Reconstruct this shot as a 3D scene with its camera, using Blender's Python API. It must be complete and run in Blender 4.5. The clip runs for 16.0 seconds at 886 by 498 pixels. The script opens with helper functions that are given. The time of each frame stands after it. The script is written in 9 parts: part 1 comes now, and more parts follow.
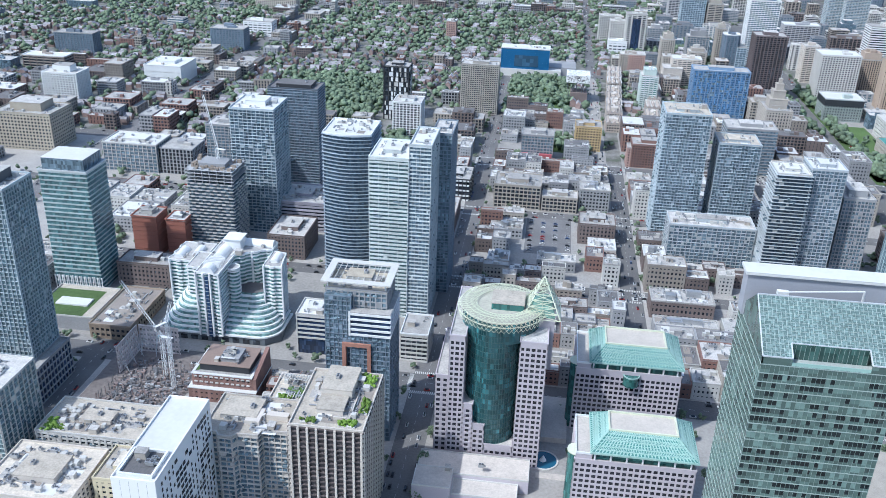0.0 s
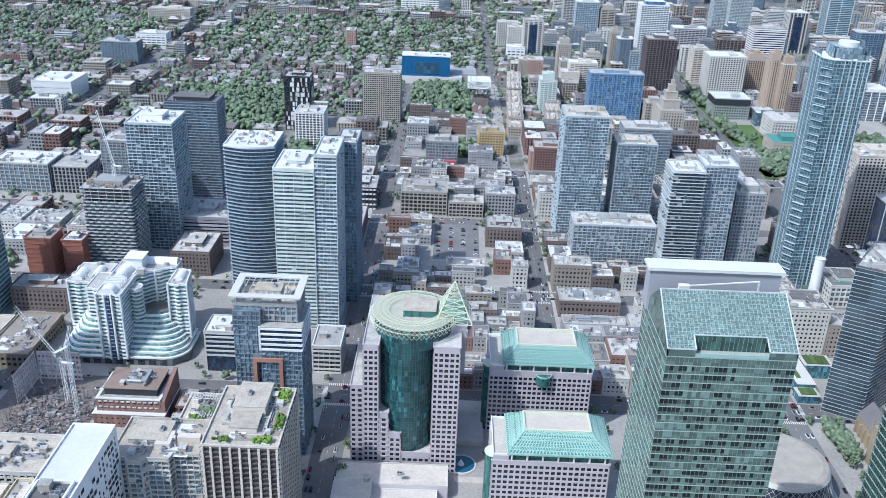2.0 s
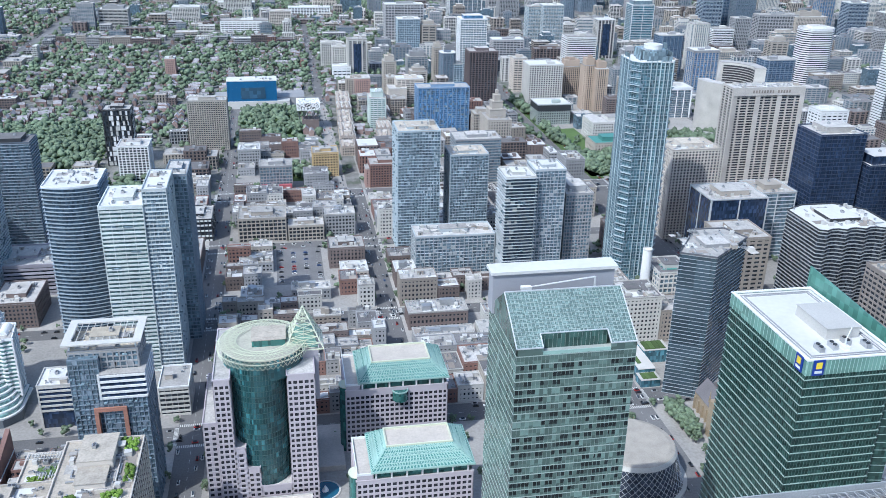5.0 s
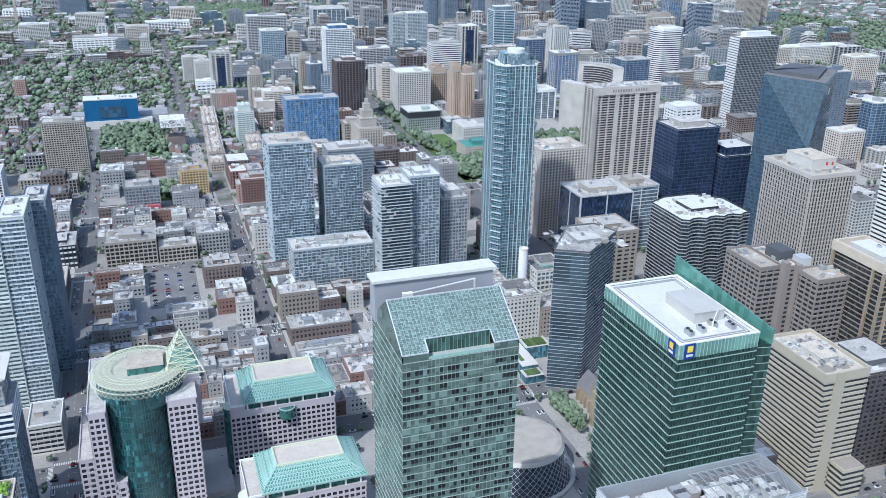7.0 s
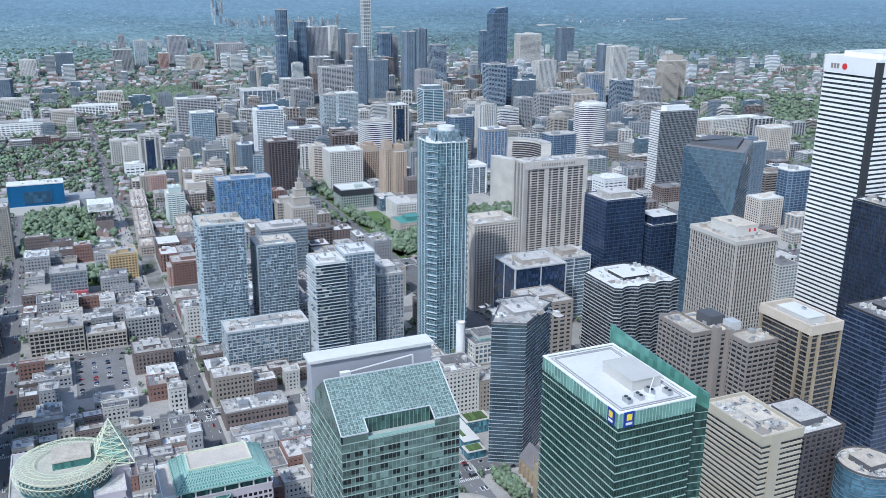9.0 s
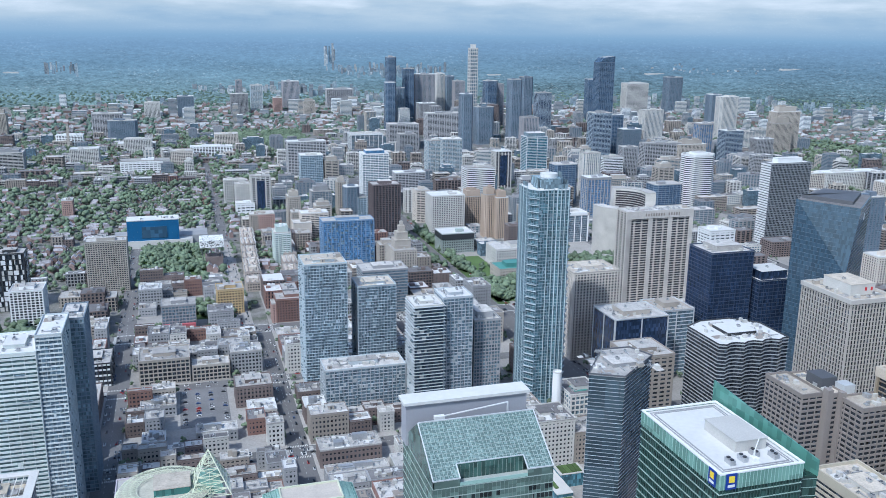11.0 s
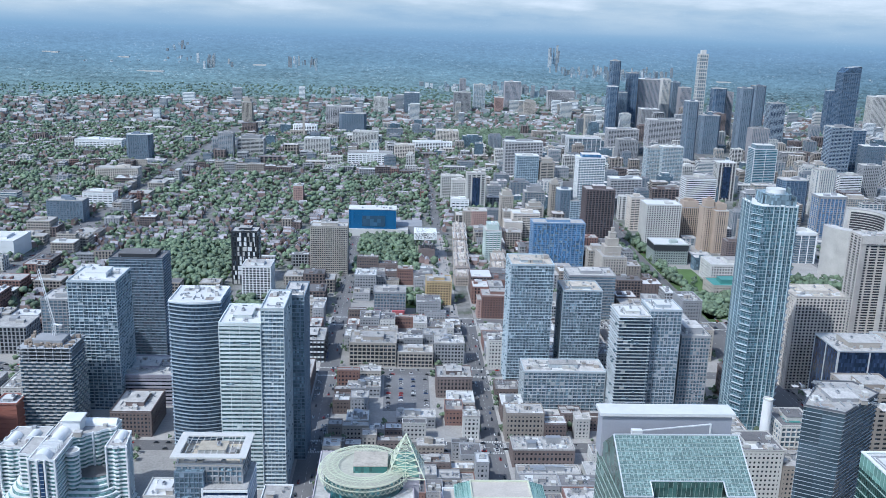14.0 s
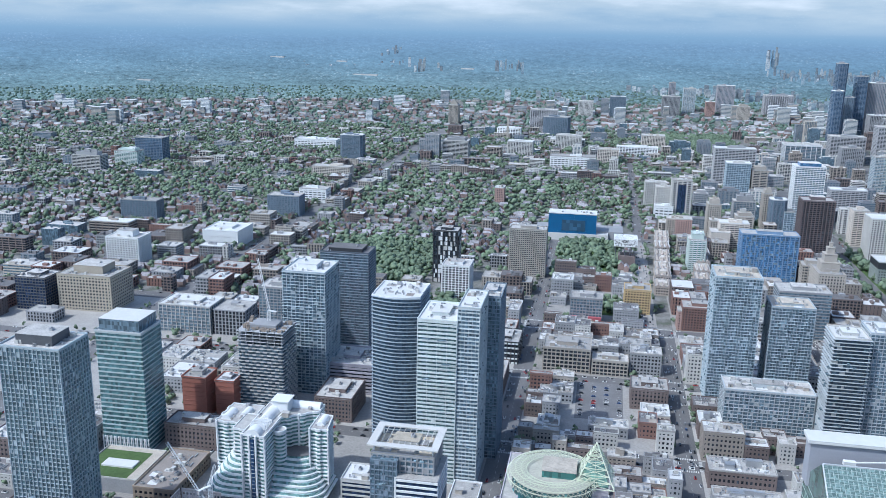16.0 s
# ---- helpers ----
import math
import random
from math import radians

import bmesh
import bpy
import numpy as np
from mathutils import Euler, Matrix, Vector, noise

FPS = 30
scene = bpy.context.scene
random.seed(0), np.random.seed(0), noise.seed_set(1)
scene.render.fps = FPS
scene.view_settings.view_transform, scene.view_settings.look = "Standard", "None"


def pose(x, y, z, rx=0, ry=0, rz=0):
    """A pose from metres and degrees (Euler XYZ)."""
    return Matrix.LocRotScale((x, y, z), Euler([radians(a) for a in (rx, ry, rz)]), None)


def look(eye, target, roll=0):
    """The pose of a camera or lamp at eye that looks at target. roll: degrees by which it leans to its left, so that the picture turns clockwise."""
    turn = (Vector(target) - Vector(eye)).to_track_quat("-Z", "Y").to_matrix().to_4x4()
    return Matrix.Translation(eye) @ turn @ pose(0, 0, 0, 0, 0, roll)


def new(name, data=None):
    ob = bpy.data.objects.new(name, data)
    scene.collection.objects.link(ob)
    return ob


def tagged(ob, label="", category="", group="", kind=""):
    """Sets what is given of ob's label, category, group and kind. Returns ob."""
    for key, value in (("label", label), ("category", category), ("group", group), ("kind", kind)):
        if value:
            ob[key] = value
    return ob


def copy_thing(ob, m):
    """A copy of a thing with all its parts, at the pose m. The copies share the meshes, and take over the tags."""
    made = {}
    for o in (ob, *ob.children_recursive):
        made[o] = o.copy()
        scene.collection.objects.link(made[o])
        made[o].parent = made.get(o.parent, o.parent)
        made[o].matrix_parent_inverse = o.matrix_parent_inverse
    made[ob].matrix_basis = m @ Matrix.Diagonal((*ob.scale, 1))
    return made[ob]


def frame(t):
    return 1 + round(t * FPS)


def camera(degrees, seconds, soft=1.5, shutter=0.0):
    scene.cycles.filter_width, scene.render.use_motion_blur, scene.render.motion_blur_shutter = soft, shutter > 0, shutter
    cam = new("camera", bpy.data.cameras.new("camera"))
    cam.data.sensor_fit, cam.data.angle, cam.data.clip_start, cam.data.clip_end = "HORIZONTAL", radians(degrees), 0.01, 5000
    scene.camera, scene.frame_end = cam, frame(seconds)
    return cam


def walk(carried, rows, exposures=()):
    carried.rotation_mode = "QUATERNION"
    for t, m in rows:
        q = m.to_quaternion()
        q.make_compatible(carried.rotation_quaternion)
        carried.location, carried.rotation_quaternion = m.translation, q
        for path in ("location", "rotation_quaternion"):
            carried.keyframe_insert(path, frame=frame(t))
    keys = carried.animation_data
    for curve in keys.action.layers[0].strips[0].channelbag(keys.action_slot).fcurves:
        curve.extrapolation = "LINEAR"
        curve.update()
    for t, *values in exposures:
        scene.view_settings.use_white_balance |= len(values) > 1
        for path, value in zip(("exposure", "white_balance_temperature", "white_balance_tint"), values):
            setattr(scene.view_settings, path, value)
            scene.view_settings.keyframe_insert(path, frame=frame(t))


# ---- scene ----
# the camera stands at a window of a tall tower's observation deck and pans
FOV = 53.48
PATH = [
    (0, 6.76, -24.96, 1.96),
    (0.5, 5.29, -25.02, 1.83),
    (1, 3.67, -24.85, 1.71),
    (1.5, 2.07, -24.48, 1.88),
    (2, 0.28, -24.25, 2.18),
    (2.5, -1.05, -23.81, 2.12),
    (3, -3.40, -23.42, 2.25),
    (3.2, -4.32, -23.42, 1.96),
    (5.3, -12.20, -22.63, 1.16),
    (5.5, -13.28, -22.54, 1.12),
    (6, -15.26, -22.37, 1.02),
    (6.5, -17.29, -22.33, 0.86),
    (7, -19.23, -22.11, 0.81),
    (7.5, -21.17, -21.62, 0.75),
    (8, -22.81, -21.14, 0.66),
    (8.5, -23.95, -19.59, 0.59),
    (8.7, -24.02, -18.46, 0.59),
    (10.8, -17.66, -14.24, 0.63),
    (11, -16.86, -14.24, 0.64),
    (11.5, -14.77, -14.16, 0.85),
    (12, -12.42, -14.17, 1.08),
    (12.5, -10.29, -14.39, 1.17),
    (13, -7.68, -14.56, 1.11),
    (13.5, -5.49, -14.46, 1.42),
    (14, -2.90, -14.40, 1.77),
    (14.5, 0.59, -14.22, 1.67),
    (15, 3.80, -14.36, 1.68),
    (15.5, 6.89, -14.55, 1.55),
    (16, 10.38, -14.49, 0.99),
]

cam = camera(FOV, 16.0, soft=0.6)
EYE = 346.0


def deck(yaw):
    """The eye swings a little round the holder as the camera pans."""
    a = radians(yaw)
    return -0.45 * math.sin(a), 0.45 * math.cos(a) - 0.45


walk(cam, [(t, pose(*deck(yaw), EYE, 90 + pitch, 0, yaw) @ pose(0, 0, 0, 0, 0, roll)) for t, yaw, pitch, roll in PATH],
     exposures=[(0.0, 0.28, 5620, 6), (3.0, 0.28, 5620, 6), (8.0, 0.18, 5620, 6), (11.0, 0.07, 5500, 6), (16.0, 0.10, 5470, 6)])

# ---- light ----
SUN_BEARING, SUN_HEIGHT = 231.0, 50.0  # degrees, clockwise from +y
world = bpy.data.worlds.new("sky")
scene.world = world
world.use_nodes = True
wn = world.node_tree.nodes
sky = wn.new("ShaderNodeTexSky")
sky.sky_type = "NISHITA"
sky.sun_disc = False
sky.sun_elevation = radians(SUN_HEIGHT)
sky.sun_rotation = radians(SUN_BEARING)
sky.air_density, sky.dust_density, sky.ozone_density = 1.2, 2.0, 1.5
wn["Background"].inputs["Strength"].default_value = 0.15
world.node_tree.links.new(sky.outputs["Color"], wn["Background"].inputs["Color"])
sun = new("sun", bpy.data.lights.new("sun", "SUN"))
sun.data.energy, sun.data.angle, sun.data.color = 3.05, radians(0.6), (1.0, 0.95, 0.88)
sb, sh = radians(SUN_BEARING), radians(SUN_HEIGHT)
sun.matrix_world = look((math.sin(sb) * math.cos(sh) * 900, math.cos(sb) * math.cos(sh) * 900, math.sin(sh) * 900), (0, 0, 0))


# ---- materials ----
def nodes_of(name):
    m = bpy.data.materials.new(name)
    m.use_nodes = True
    return m, m.node_tree.nodes, m.node_tree.links.new


def ramp(n, stops):
    r = n.new("ShaderNodeValToRGB")
    while len(r.color_ramp.elements) < len(stops):
        r.color_ramp.elements.new(0.5)
    for e, (at, c) in zip(r.color_ramp.elements, stops):
        e.position, e.color = at, (*c, 1)
    return r


def shade(c, k):
    return tuple(min(1.0, max(0.0, v * k)) for v in c)


def plain(name, c, rough=0.8, metal=0.0, grain=1.5, stain=0.06, vary=0.25, bump=0.15, island=False):
    """A matt surface: fine grain, broad stains, and a shade of its own for each object or piece."""
    m, n, link = nodes_of(name)
    b = n["Principled BSDF"]
    b.inputs["Roughness"].default_value, b.inputs["Metallic"].default_value = rough, metal
    at = n.new("ShaderNodeNewGeometry")
    fine, broad = n.new("ShaderNodeTexNoise"), n.new("ShaderNodeTexNoise")
    fine.inputs["Scale"].default_value, broad.inputs["Scale"].default_value = grain, stain
    fine.inputs["Detail"].default_value, broad.inputs["Detail"].default_value = 3, 5
    link(at.outputs["Position"], fine.inputs["Vector"])
    link(at.outputs["Position"], broad.inputs["Vector"])
    mix = n.new("ShaderNodeMath")
    mix.operation = "MULTIPLY_ADD"
    link(fine.outputs["Fac"], mix.inputs[0])
    mix.inputs[1].default_value = 0.5
    half = n.new("ShaderNodeMath")
    half.operation = "MULTIPLY"
    link(broad.outputs["Fac"], half.inputs[0])
    half.inputs[1].default_value = 0.5
    link(half.outputs[0], mix.inputs[2])
    r = ramp(n, [(0.3, shade(c, 1 - vary)), (0.5, c), (0.72, shade(c, 1 + vary))])
    link(mix.outputs[0], r.inputs[0])
    own = n.new("ShaderNodeObjectInfo")
    hsv = n.new("ShaderNodeHueSaturation")
    span = n.new("ShaderNodeMapRange")
    span.inputs["To Min"].default_value, span.inputs["To Max"].default_value = 1 - vary * 0.8, 1 + vary * 0.6
    link(at.outputs["Random Per Island"] if island else own.outputs["Random"], span.inputs["Value"])
    link(span.outputs[0], hsv.inputs["Value"])
    link(r.outputs[0], hsv.inputs["Color"])
    link(hsv.outputs[0], b.inputs["Base Color"])
    if bump:
        bp = n.new("ShaderNodeBump")
        bp.inputs["Strength"].default_value, bp.inputs["Distance"].default_value = bump, 0.1
        link(fine.outputs["Fac"], bp.inputs["Height"])
        link(bp.outputs[0], b.inputs["Normal"])
    return m


def glazing(name, c, light=2.2, rough=0.12, bay=1.6, storey=3.3, gloss=0.6, mirror=0.0, dark=0.5):
    """Window glass: each pane has its own blind, tint and tilt."""
    m, n, link = nodes_of(name)
    b = n["Principled BSDF"]
    b.inputs["Specular IOR Level"].default_value = gloss
    b.inputs["Metallic"].default_value = mirror
    at = n.new("ShaderNodeNewGeometry")
    scaled = n.new("ShaderNodeVectorMath")
    scaled.operation = "MULTIPLY_ADD"
    scaled.inputs[1].default_value, scaled.inputs[2].default_value = (1 / bay, 1 / bay, 1 / storey), (0.37, 0.37, 0.2)
    cell = n.new("ShaderNodeVectorMath")
    cell.operation = "FLOOR"
    white = n.new("ShaderNodeTexWhiteNoise")
    link(at.outputs["Position"], scaled.inputs[0])
    link(scaled.outputs[0], cell.inputs[0])
    link(cell.outputs[0], white.inputs["Vector"])
    broad = n.new("ShaderNodeTexNoise")
    broad.inputs["Scale"].default_value = 0.045
    link(at.outputs["Position"], broad.inputs["Vector"])
    both = n.new("ShaderNodeMath")
    both.operation = "MULTIPLY_ADD"
    both.inputs[1].default_value = 0.65
    link(white.outputs["Value"], both.inputs[0])
    part_ = n.new("ShaderNodeMath")
    part_.operation = "MULTIPLY"
    part_.inputs[1].default_value = 0.45
    link(broad.outputs["Fac"], part_.inputs[0])
    link(part_.outputs[0], both.inputs[2])
    r = ramp(n, [(0.15, shade(c, dark)), (0.45, shade(c, 0.92)), (0.75, shade(c, 1.3)), (0.92, shade(c, light))])
    link(both.outputs[0], r.inputs[0])
    link(r.outputs[0], b.inputs["Base Color"])
    span = n.new("ShaderNodeMapRange")
    span.inputs["To Min"].default_value, span.inputs["To Max"].default_value = rough * 0.5, rough * 2
    link(white.outputs["Value"], span.inputs["Value"])
    link(span.outputs[0], b.inputs["Roughness"])
    bp = n.new("ShaderNodeBump")
    bp.inputs["Strength"].default_value, bp.inputs["Distance"].default_value = 0.1, 0.3
    link(broad.outputs["Fac"], bp.inputs["Height"])
    link(bp.outputs[0], b.inputs["Normal"])
    return m


def land(name, stops, scale, fine=0.6, detail=6):
    """Open ground: patches of several colours with a fine grain."""
    m, n, link = nodes_of(name)
    b = n["Principled BSDF"]
    b.inputs["Roughness"].default_value = 0.95
    at = n.new("ShaderNodeNewGeometry")
    a, f = n.new("ShaderNodeTexNoise"), n.new("ShaderNodeTexNoise")
    a.inputs["Scale"].default_value, f.inputs["Scale"].default_value = scale, fine
    a.inputs["Detail"].default_value = detail
    link(at.outputs["Position"], a.inputs["Vector"])
    link(at.outputs["Position"], f.inputs["Vector"])
    mix = n.new("ShaderNodeMath")
    mix.operation = "MULTIPLY_ADD"
    mix.inputs[1].default_value = 0.35
    link(f.outputs["Fac"], mix.inputs[0])
    h = n.new("ShaderNodeMath")
    h.operation = "MULTIPLY"
    h.inputs[1].default_value = 0.65
    link(a.outputs["Fac"], h.inputs[0])
    link(h.outputs[0], mix.inputs[2])
    r = ramp(n, stops)
    link(mix.outputs[0], r.inputs[0])
    link(r.outputs[0], b.inputs["Base Color"])
    return m


ASPHALT = plain("asphalt", (0.16, 0.157, 0.16), 0.9, grain=0.8, stain=0.03, vary=0.3)
PAVING = plain("paving", (0.34, 0.325, 0.31), 0.9, grain=0.5, stain=0.05, vary=0.25)
GROUND = land("town_ground", [(0.3, (0.075, 0.095, 0.065)), (0.42, (0.12, 0.13, 0.105)), (0.52, (0.20, 0.197, 0.19)), (0.66, (0.30, 0.29, 0.285))], 0.05)
LAWN = plain("lawn", (0.085, 0.14, 0.045), 0.95, grain=0.4, stain=0.03, vary=0.3)
LINE = plain("road_paint", (0.6, 0.6, 0.58), 0.8)
WHITE = plain("white_cladding", (0.74, 0.75, 0.76), 0.6, vary=0.08)
OFFWHITE = plain("off_white_concrete", (0.55, 0.54, 0.52), 0.8, vary=0.15)
BEIGE = plain("beige_concrete", (0.41, 0.375, 0.335), 0.85, vary=0.15)
TAN = plain("tan_stone", (0.31, 0.275, 0.245), 0.85, vary=0.18)
GREY = plain("grey_concrete", (0.33, 0.335, 0.35), 0.85, vary=0.18)
DARKGREY = plain("dark_grey_cladding", (0.10, 0.105, 0.12), 0.6, vary=0.2)
BLACK = plain("black_cladding", (0.035, 0.038, 0.045), 0.5, vary=0.2)
LAVENDER = plain("pale_lavender_precast", (0.50, 0.455, 0.50), 0.75, vary=0.08)
BRICK = plain("red_brick", (0.25, 0.15, 0.13), 0.9, grain=3, vary=0.22)
DARKBRICK = plain("brown_brick", (0.18, 0.145, 0.138), 0.9, grain=3, vary=0.25)
REDPANEL = plain("red_panel", (0.33, 0.135, 0.10), 0.7, vary=0.12)
ROOF = plain("gravel_roof", (0.45, 0.435, 0.42), 0.95, grain=0.9, stain=0.16, vary=0.34)
ROOFDARK = plain("tar_roof", (0.17, 0.165, 0.17), 0.95, grain=0.9, stain=0.09, vary=0.3)
ROOFWHITE = plain("white_membrane_roof", (0.64, 0.64, 0.635), 0.7, grain=0.4, stain=0.07, vary=0.08)
WARMROOF = plain("warm_gravel_roof", (0.50, 0.45, 0.385), 0.95, grain=0.8, stain=0.15, vary=0.3)
CREAM = plain("cream_rib", (0.58, 0.53, 0.48), 0.8, vary=0.1)
METAL = plain("galvanised_metal", (0.5, 0.51, 0.53), 0.45, 0.6, vary=0.2)
STEEL = plain("pale_steel", (0.62, 0.64, 0.66), 0.5, 0.3, vary=0.1)
GREENTRELLIS = plain("green_painted_steel", (0.37, 0.555, 0.51), 0.5, 0.1, vary=0.12)
GREENROOF = plain("green_copper_roof", (0.085, 0.25, 0.23), 0.7, vary=0.15)
PALELATTICE = plain("pale_green_lattice", (0.66, 0.69, 0.54), 0.55, 0.1, vary=0.1)
BLUEPANEL = plain("blue_titanium_panel", (0.03, 0.16, 0.36), 0.35, 0.3, vary=0.12)
SIGNBLUE = plain("blue_sign", (0.01, 0.05, 0.35), 0.4)
SIGNYELLOW = plain("yellow_sign", (0.8, 0.6, 0.05), 0.4)
SIGNRED = plain("red_sign", (0.6, 0.03, 0.04), 0.4)
SIGNGREY = plain("grey_letters", (0.25, 0.22, 0.2), 0.5)
WATER = plain("pool_water", (0.02, 0.10, 0.17), 0.08, vary=0.1)
EARTH = plain("bare_earth", (0.23, 0.20, 0.19), 0.95, grain=0.4, vary=0.35)
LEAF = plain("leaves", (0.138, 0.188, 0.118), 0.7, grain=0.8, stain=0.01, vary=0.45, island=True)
# bluer than the near leaves: haze put into the base colour
LEAFHAZED = plain("far_leaves", (0.125, 0.185, 0.145), 0.8, grain=0.3, stain=0.004, vary=0.4, island=True)
BARK = plain("bark", (0.09, 0.07, 0.055), 0.9)
HOUSEWALL = plain("house_walls", (0.27, 0.20, 0.185), 0.9, vary=0.5, island=True)
HOUSEROOF = plain("house_shingles", (0.29, 0.28, 0.30), 0.9, grain=0.3, vary=0.5, island=True)

GLASS_BLUE = glazing("blue_grey_glass", (0.12, 0.17, 0.212), 1.8)
GLASS_PALE = glazing("pale_blue_glass", (0.17, 0.23, 0.27), 2.2)
GLASS_TEAL = glazing("teal_glass", (0.045, 0.14, 0.13), 2.0)
GLASS_DEEP = glazing("deep_green_glass", (0.030, 0.066, 0.058), 2.2, bay=1.5, storey=3.9, rough=0.06)
GLASS_DARK = glazing("dark_glass", (0.03, 0.037, 0.048), 3.0, dark=0.3)
GLASS_NAVY = glazing("navy_glass", (0.026, 0.043, 0.085), 2.2, bay=1.5, storey=3.8)
GLASS_SKY = glazing("bright_blue_glass", (0.075, 0.165, 0.30), 2.4)
GLASS_AQUA = glazing("aqua_glass", (0.06, 0.145, 0.19), 2.4)


# ---- building kit ----
def ground_z(x, y):
    """Flat out to 3 km; beyond, the land climbs gently towards the horizon."""
    r = math.hypot(x, y)
    if r <= 3000:
        return 0.0
    far = 3000 - 3600 * math.log(max(1e-4, 1 - (min(r, 4895) - 3000) / 1900))
    return EYE - r * EYE / far


class Shape:
    """Collects faces for one mesh."""

    def __init__(self):
        self.v, self.f, self.m = [], [], []

    def face(self, pts, k=0):
        i = len(self.v)
        self.v += [tuple(p) for p in pts]
        self.f.append(tuple(range(i, i + len(pts))))
        self.m.append(k)

    def solid(self, low, high, k=0, kt=None):
        """A body between two loops of the same length (anticlockwise seen from above)."""
        i, n = len(self.v), len(low)
        self.v += [tuple(p) for p in low] + [tuple(p) for p in high]
        for a in range(n):
            c = (a + 1) % n
            self.f.append((i + a, i + c, i + n + c, i + n + a))
            self.m.append(k)
        self.f.append(tuple(range(i + n, i + 2 * n)))
        self.m.append(k if kt is None else kt)
        self.f.append(tuple(range(i + n - 1, i - 1, -1)))
        self.m.append(k)
        return self

    def box(self, x0, x1, y0, y1, z0, z1, k=0, kt=None):
        c = [(x0, y0), (x1, y0), (x1, y1), (x0, y1)]
        return self.solid([(*p, z0) for p in c], [(*p, z1) for p in c], k, kt)

    def prism(self, poly, z0, z1, k=0, kt=None):
        return self.solid([(*p, z0) for p in poly], [(*p, z1) for p in poly], k, kt)

    def ring(self, inner, outer, z0, z1, k=0):
        i, n = len(self.v), len(inner)
        for loop, z in ((outer, z0), (outer, z1), (inner, z1), (inner, z0)):
            self.v += [(*p, z) for p in loop]
        for row in range(4):
            nxt = (row + 1) % 4
            for a in range(n):
                c = (a + 1) % n
                self.f.append((i + row * n + a, i + row * n + c, i + nxt * n + c, i + nxt * n + a))
                self.m.append(k)
        return self

    def rod(self, p, q, r, k=0, sides=4):
        p, q = Vector(p), Vector(q)
        d = (q - p).normalized()
        u = d.orthogonal().normalized()
        w = d.cross(u)
        loop = [u * math.cos(2 * math.pi * a / sides) * r + w * math.sin(2 * math.pi * a / sides) * r for a in range(sides)]
        return self.solid([p + o for o in loop], [q + o for o in loop], k)

    def mesh(self, name, *mats):
        me = bpy.data.meshes.new(name)
        me.from_pydata(self.v, [], self.f)
        me.polygons.foreach_set("material_index", self.m)
        for m in mats:
            me.materials.append(m)
        me.update()
        return me


def part(name, shape, mats, parent, label="", at=(0, 0, 0), turn=0.0):
    """One mesh object under a thing or a part. shape: a Shape, or a mesh to share."""
    me = shape if isinstance(shape, bpy.types.Mesh) else shape.mesh(name, *(mats if isinstance(mats, (list, tuple)) else [mats]))
    ob = new(name, me)
    ob.parent = parent
    ob.matrix_basis = pose(*at, 0, 0, turn)
    if label:
        tagged(ob, label)
    return ob


def thing(name, label, category, x, y, z=None, turn=0.0, group=""):
    ob = new(name)
    ob.empty_display_size = 2
    ob.matrix_basis = pose(x, y, ground_z(x, y) if z is None else z, 0, 0, turn)
    return tagged(ob, label, category, group)


def structure(name, shape, mats, label=""):
    ob = new(name, shape.mesh(name, *(mats if isinstance(mats, (list, tuple)) else [mats])))
    return tagged(ob, label, kind="structure")


def rect(w, d):
    return [(-w / 2, -d / 2), (w / 2, -d / 2), (w / 2, d / 2), (-w / 2, d / 2)]


def chamfered(w, d, c):
    return [(-w / 2 + c, -d / 2), (w / 2 - c, -d / 2), (w / 2, -d / 2 + c), (w / 2, d / 2 - c),
            (w / 2 - c, d / 2), (-w / 2 + c, d / 2), (-w / 2, d / 2 - c), (-w / 2, -d / 2 + c)]


def circle(r, n=32, sx=1.0, sy=1.0):
    return [(r * sx * math.cos(2 * math.pi * a / n), r * sy * math.sin(2 * math.pi * a / n)) for a in range(n)]


def moved(poly, dx, dy):
    return [(x + dx, y + dy) for x, y in poly]


def grown(poly, d):
    """The loop with all its sides pushed out by d."""
    out, n = [], len(poly)
    for i in range(n):
        a, b, c = Vector(poly[i - 1]), Vector(poly[i]), Vector(poly[(i + 1) % n])
        u, w = (b - a).normalized(), (c - b).normalized()
        n1, n2 = Vector((u.y, -u.x)), Vector((w.y, -w.x))
        k = n1 + n2
        out.append(tuple(b + k * (d / max(0.35, n1.dot(k)))))
    return out


taken = []  # rectangles that are built on


def free(x0, x1, y0, y1):
    return all(x1 <= a or x0 >= b or y1 <= c or y0 >= d for a, b, c, d in taken)


def claim(x0, x1, y0, y1):
    taken.append((x0, x1, y0, y1))


def hvac_mesh():
    s = Shape()
    s.box(-1.5, 1.5, -1, 1, 0.2, 1.7)
    s.box(-1.3, 1.3, -0.8, 0.8, 0, 0.2, 1)
    for x in (-0.75, 0.75):
        s.prism(moved(circle(0.6, 10), x, 0), 1.7, 1.95, 1, 1)
    s.box(1.5, 2.6, -0.4, 0.4, 0.5, 1.2)
    return s.mesh("rooftop_unit", METAL, DARKGREY)


def vent_mesh():
    s = Shape()
    s.prism(circle(0.5, 8), 0, 1.1)
    s.prism(circle(0.8, 8), 1.1, 1.5)
    return s.mesh("roof_vent", METAL)


def hatch_mesh():
    s = Shape()
    s.box(-2, 2, -1.6, 1.6, 0, 2.6)
    s.box(-2.2, 2.2, -1.8, 1.8, 2.6, 2.85, 1)
    s.box(-0.5, 0.5, -1.68, -1.6, 0.1, 2.1, 2)
    return s.mesh("stair_head", BEIGE, ROOF, DARKGREY)


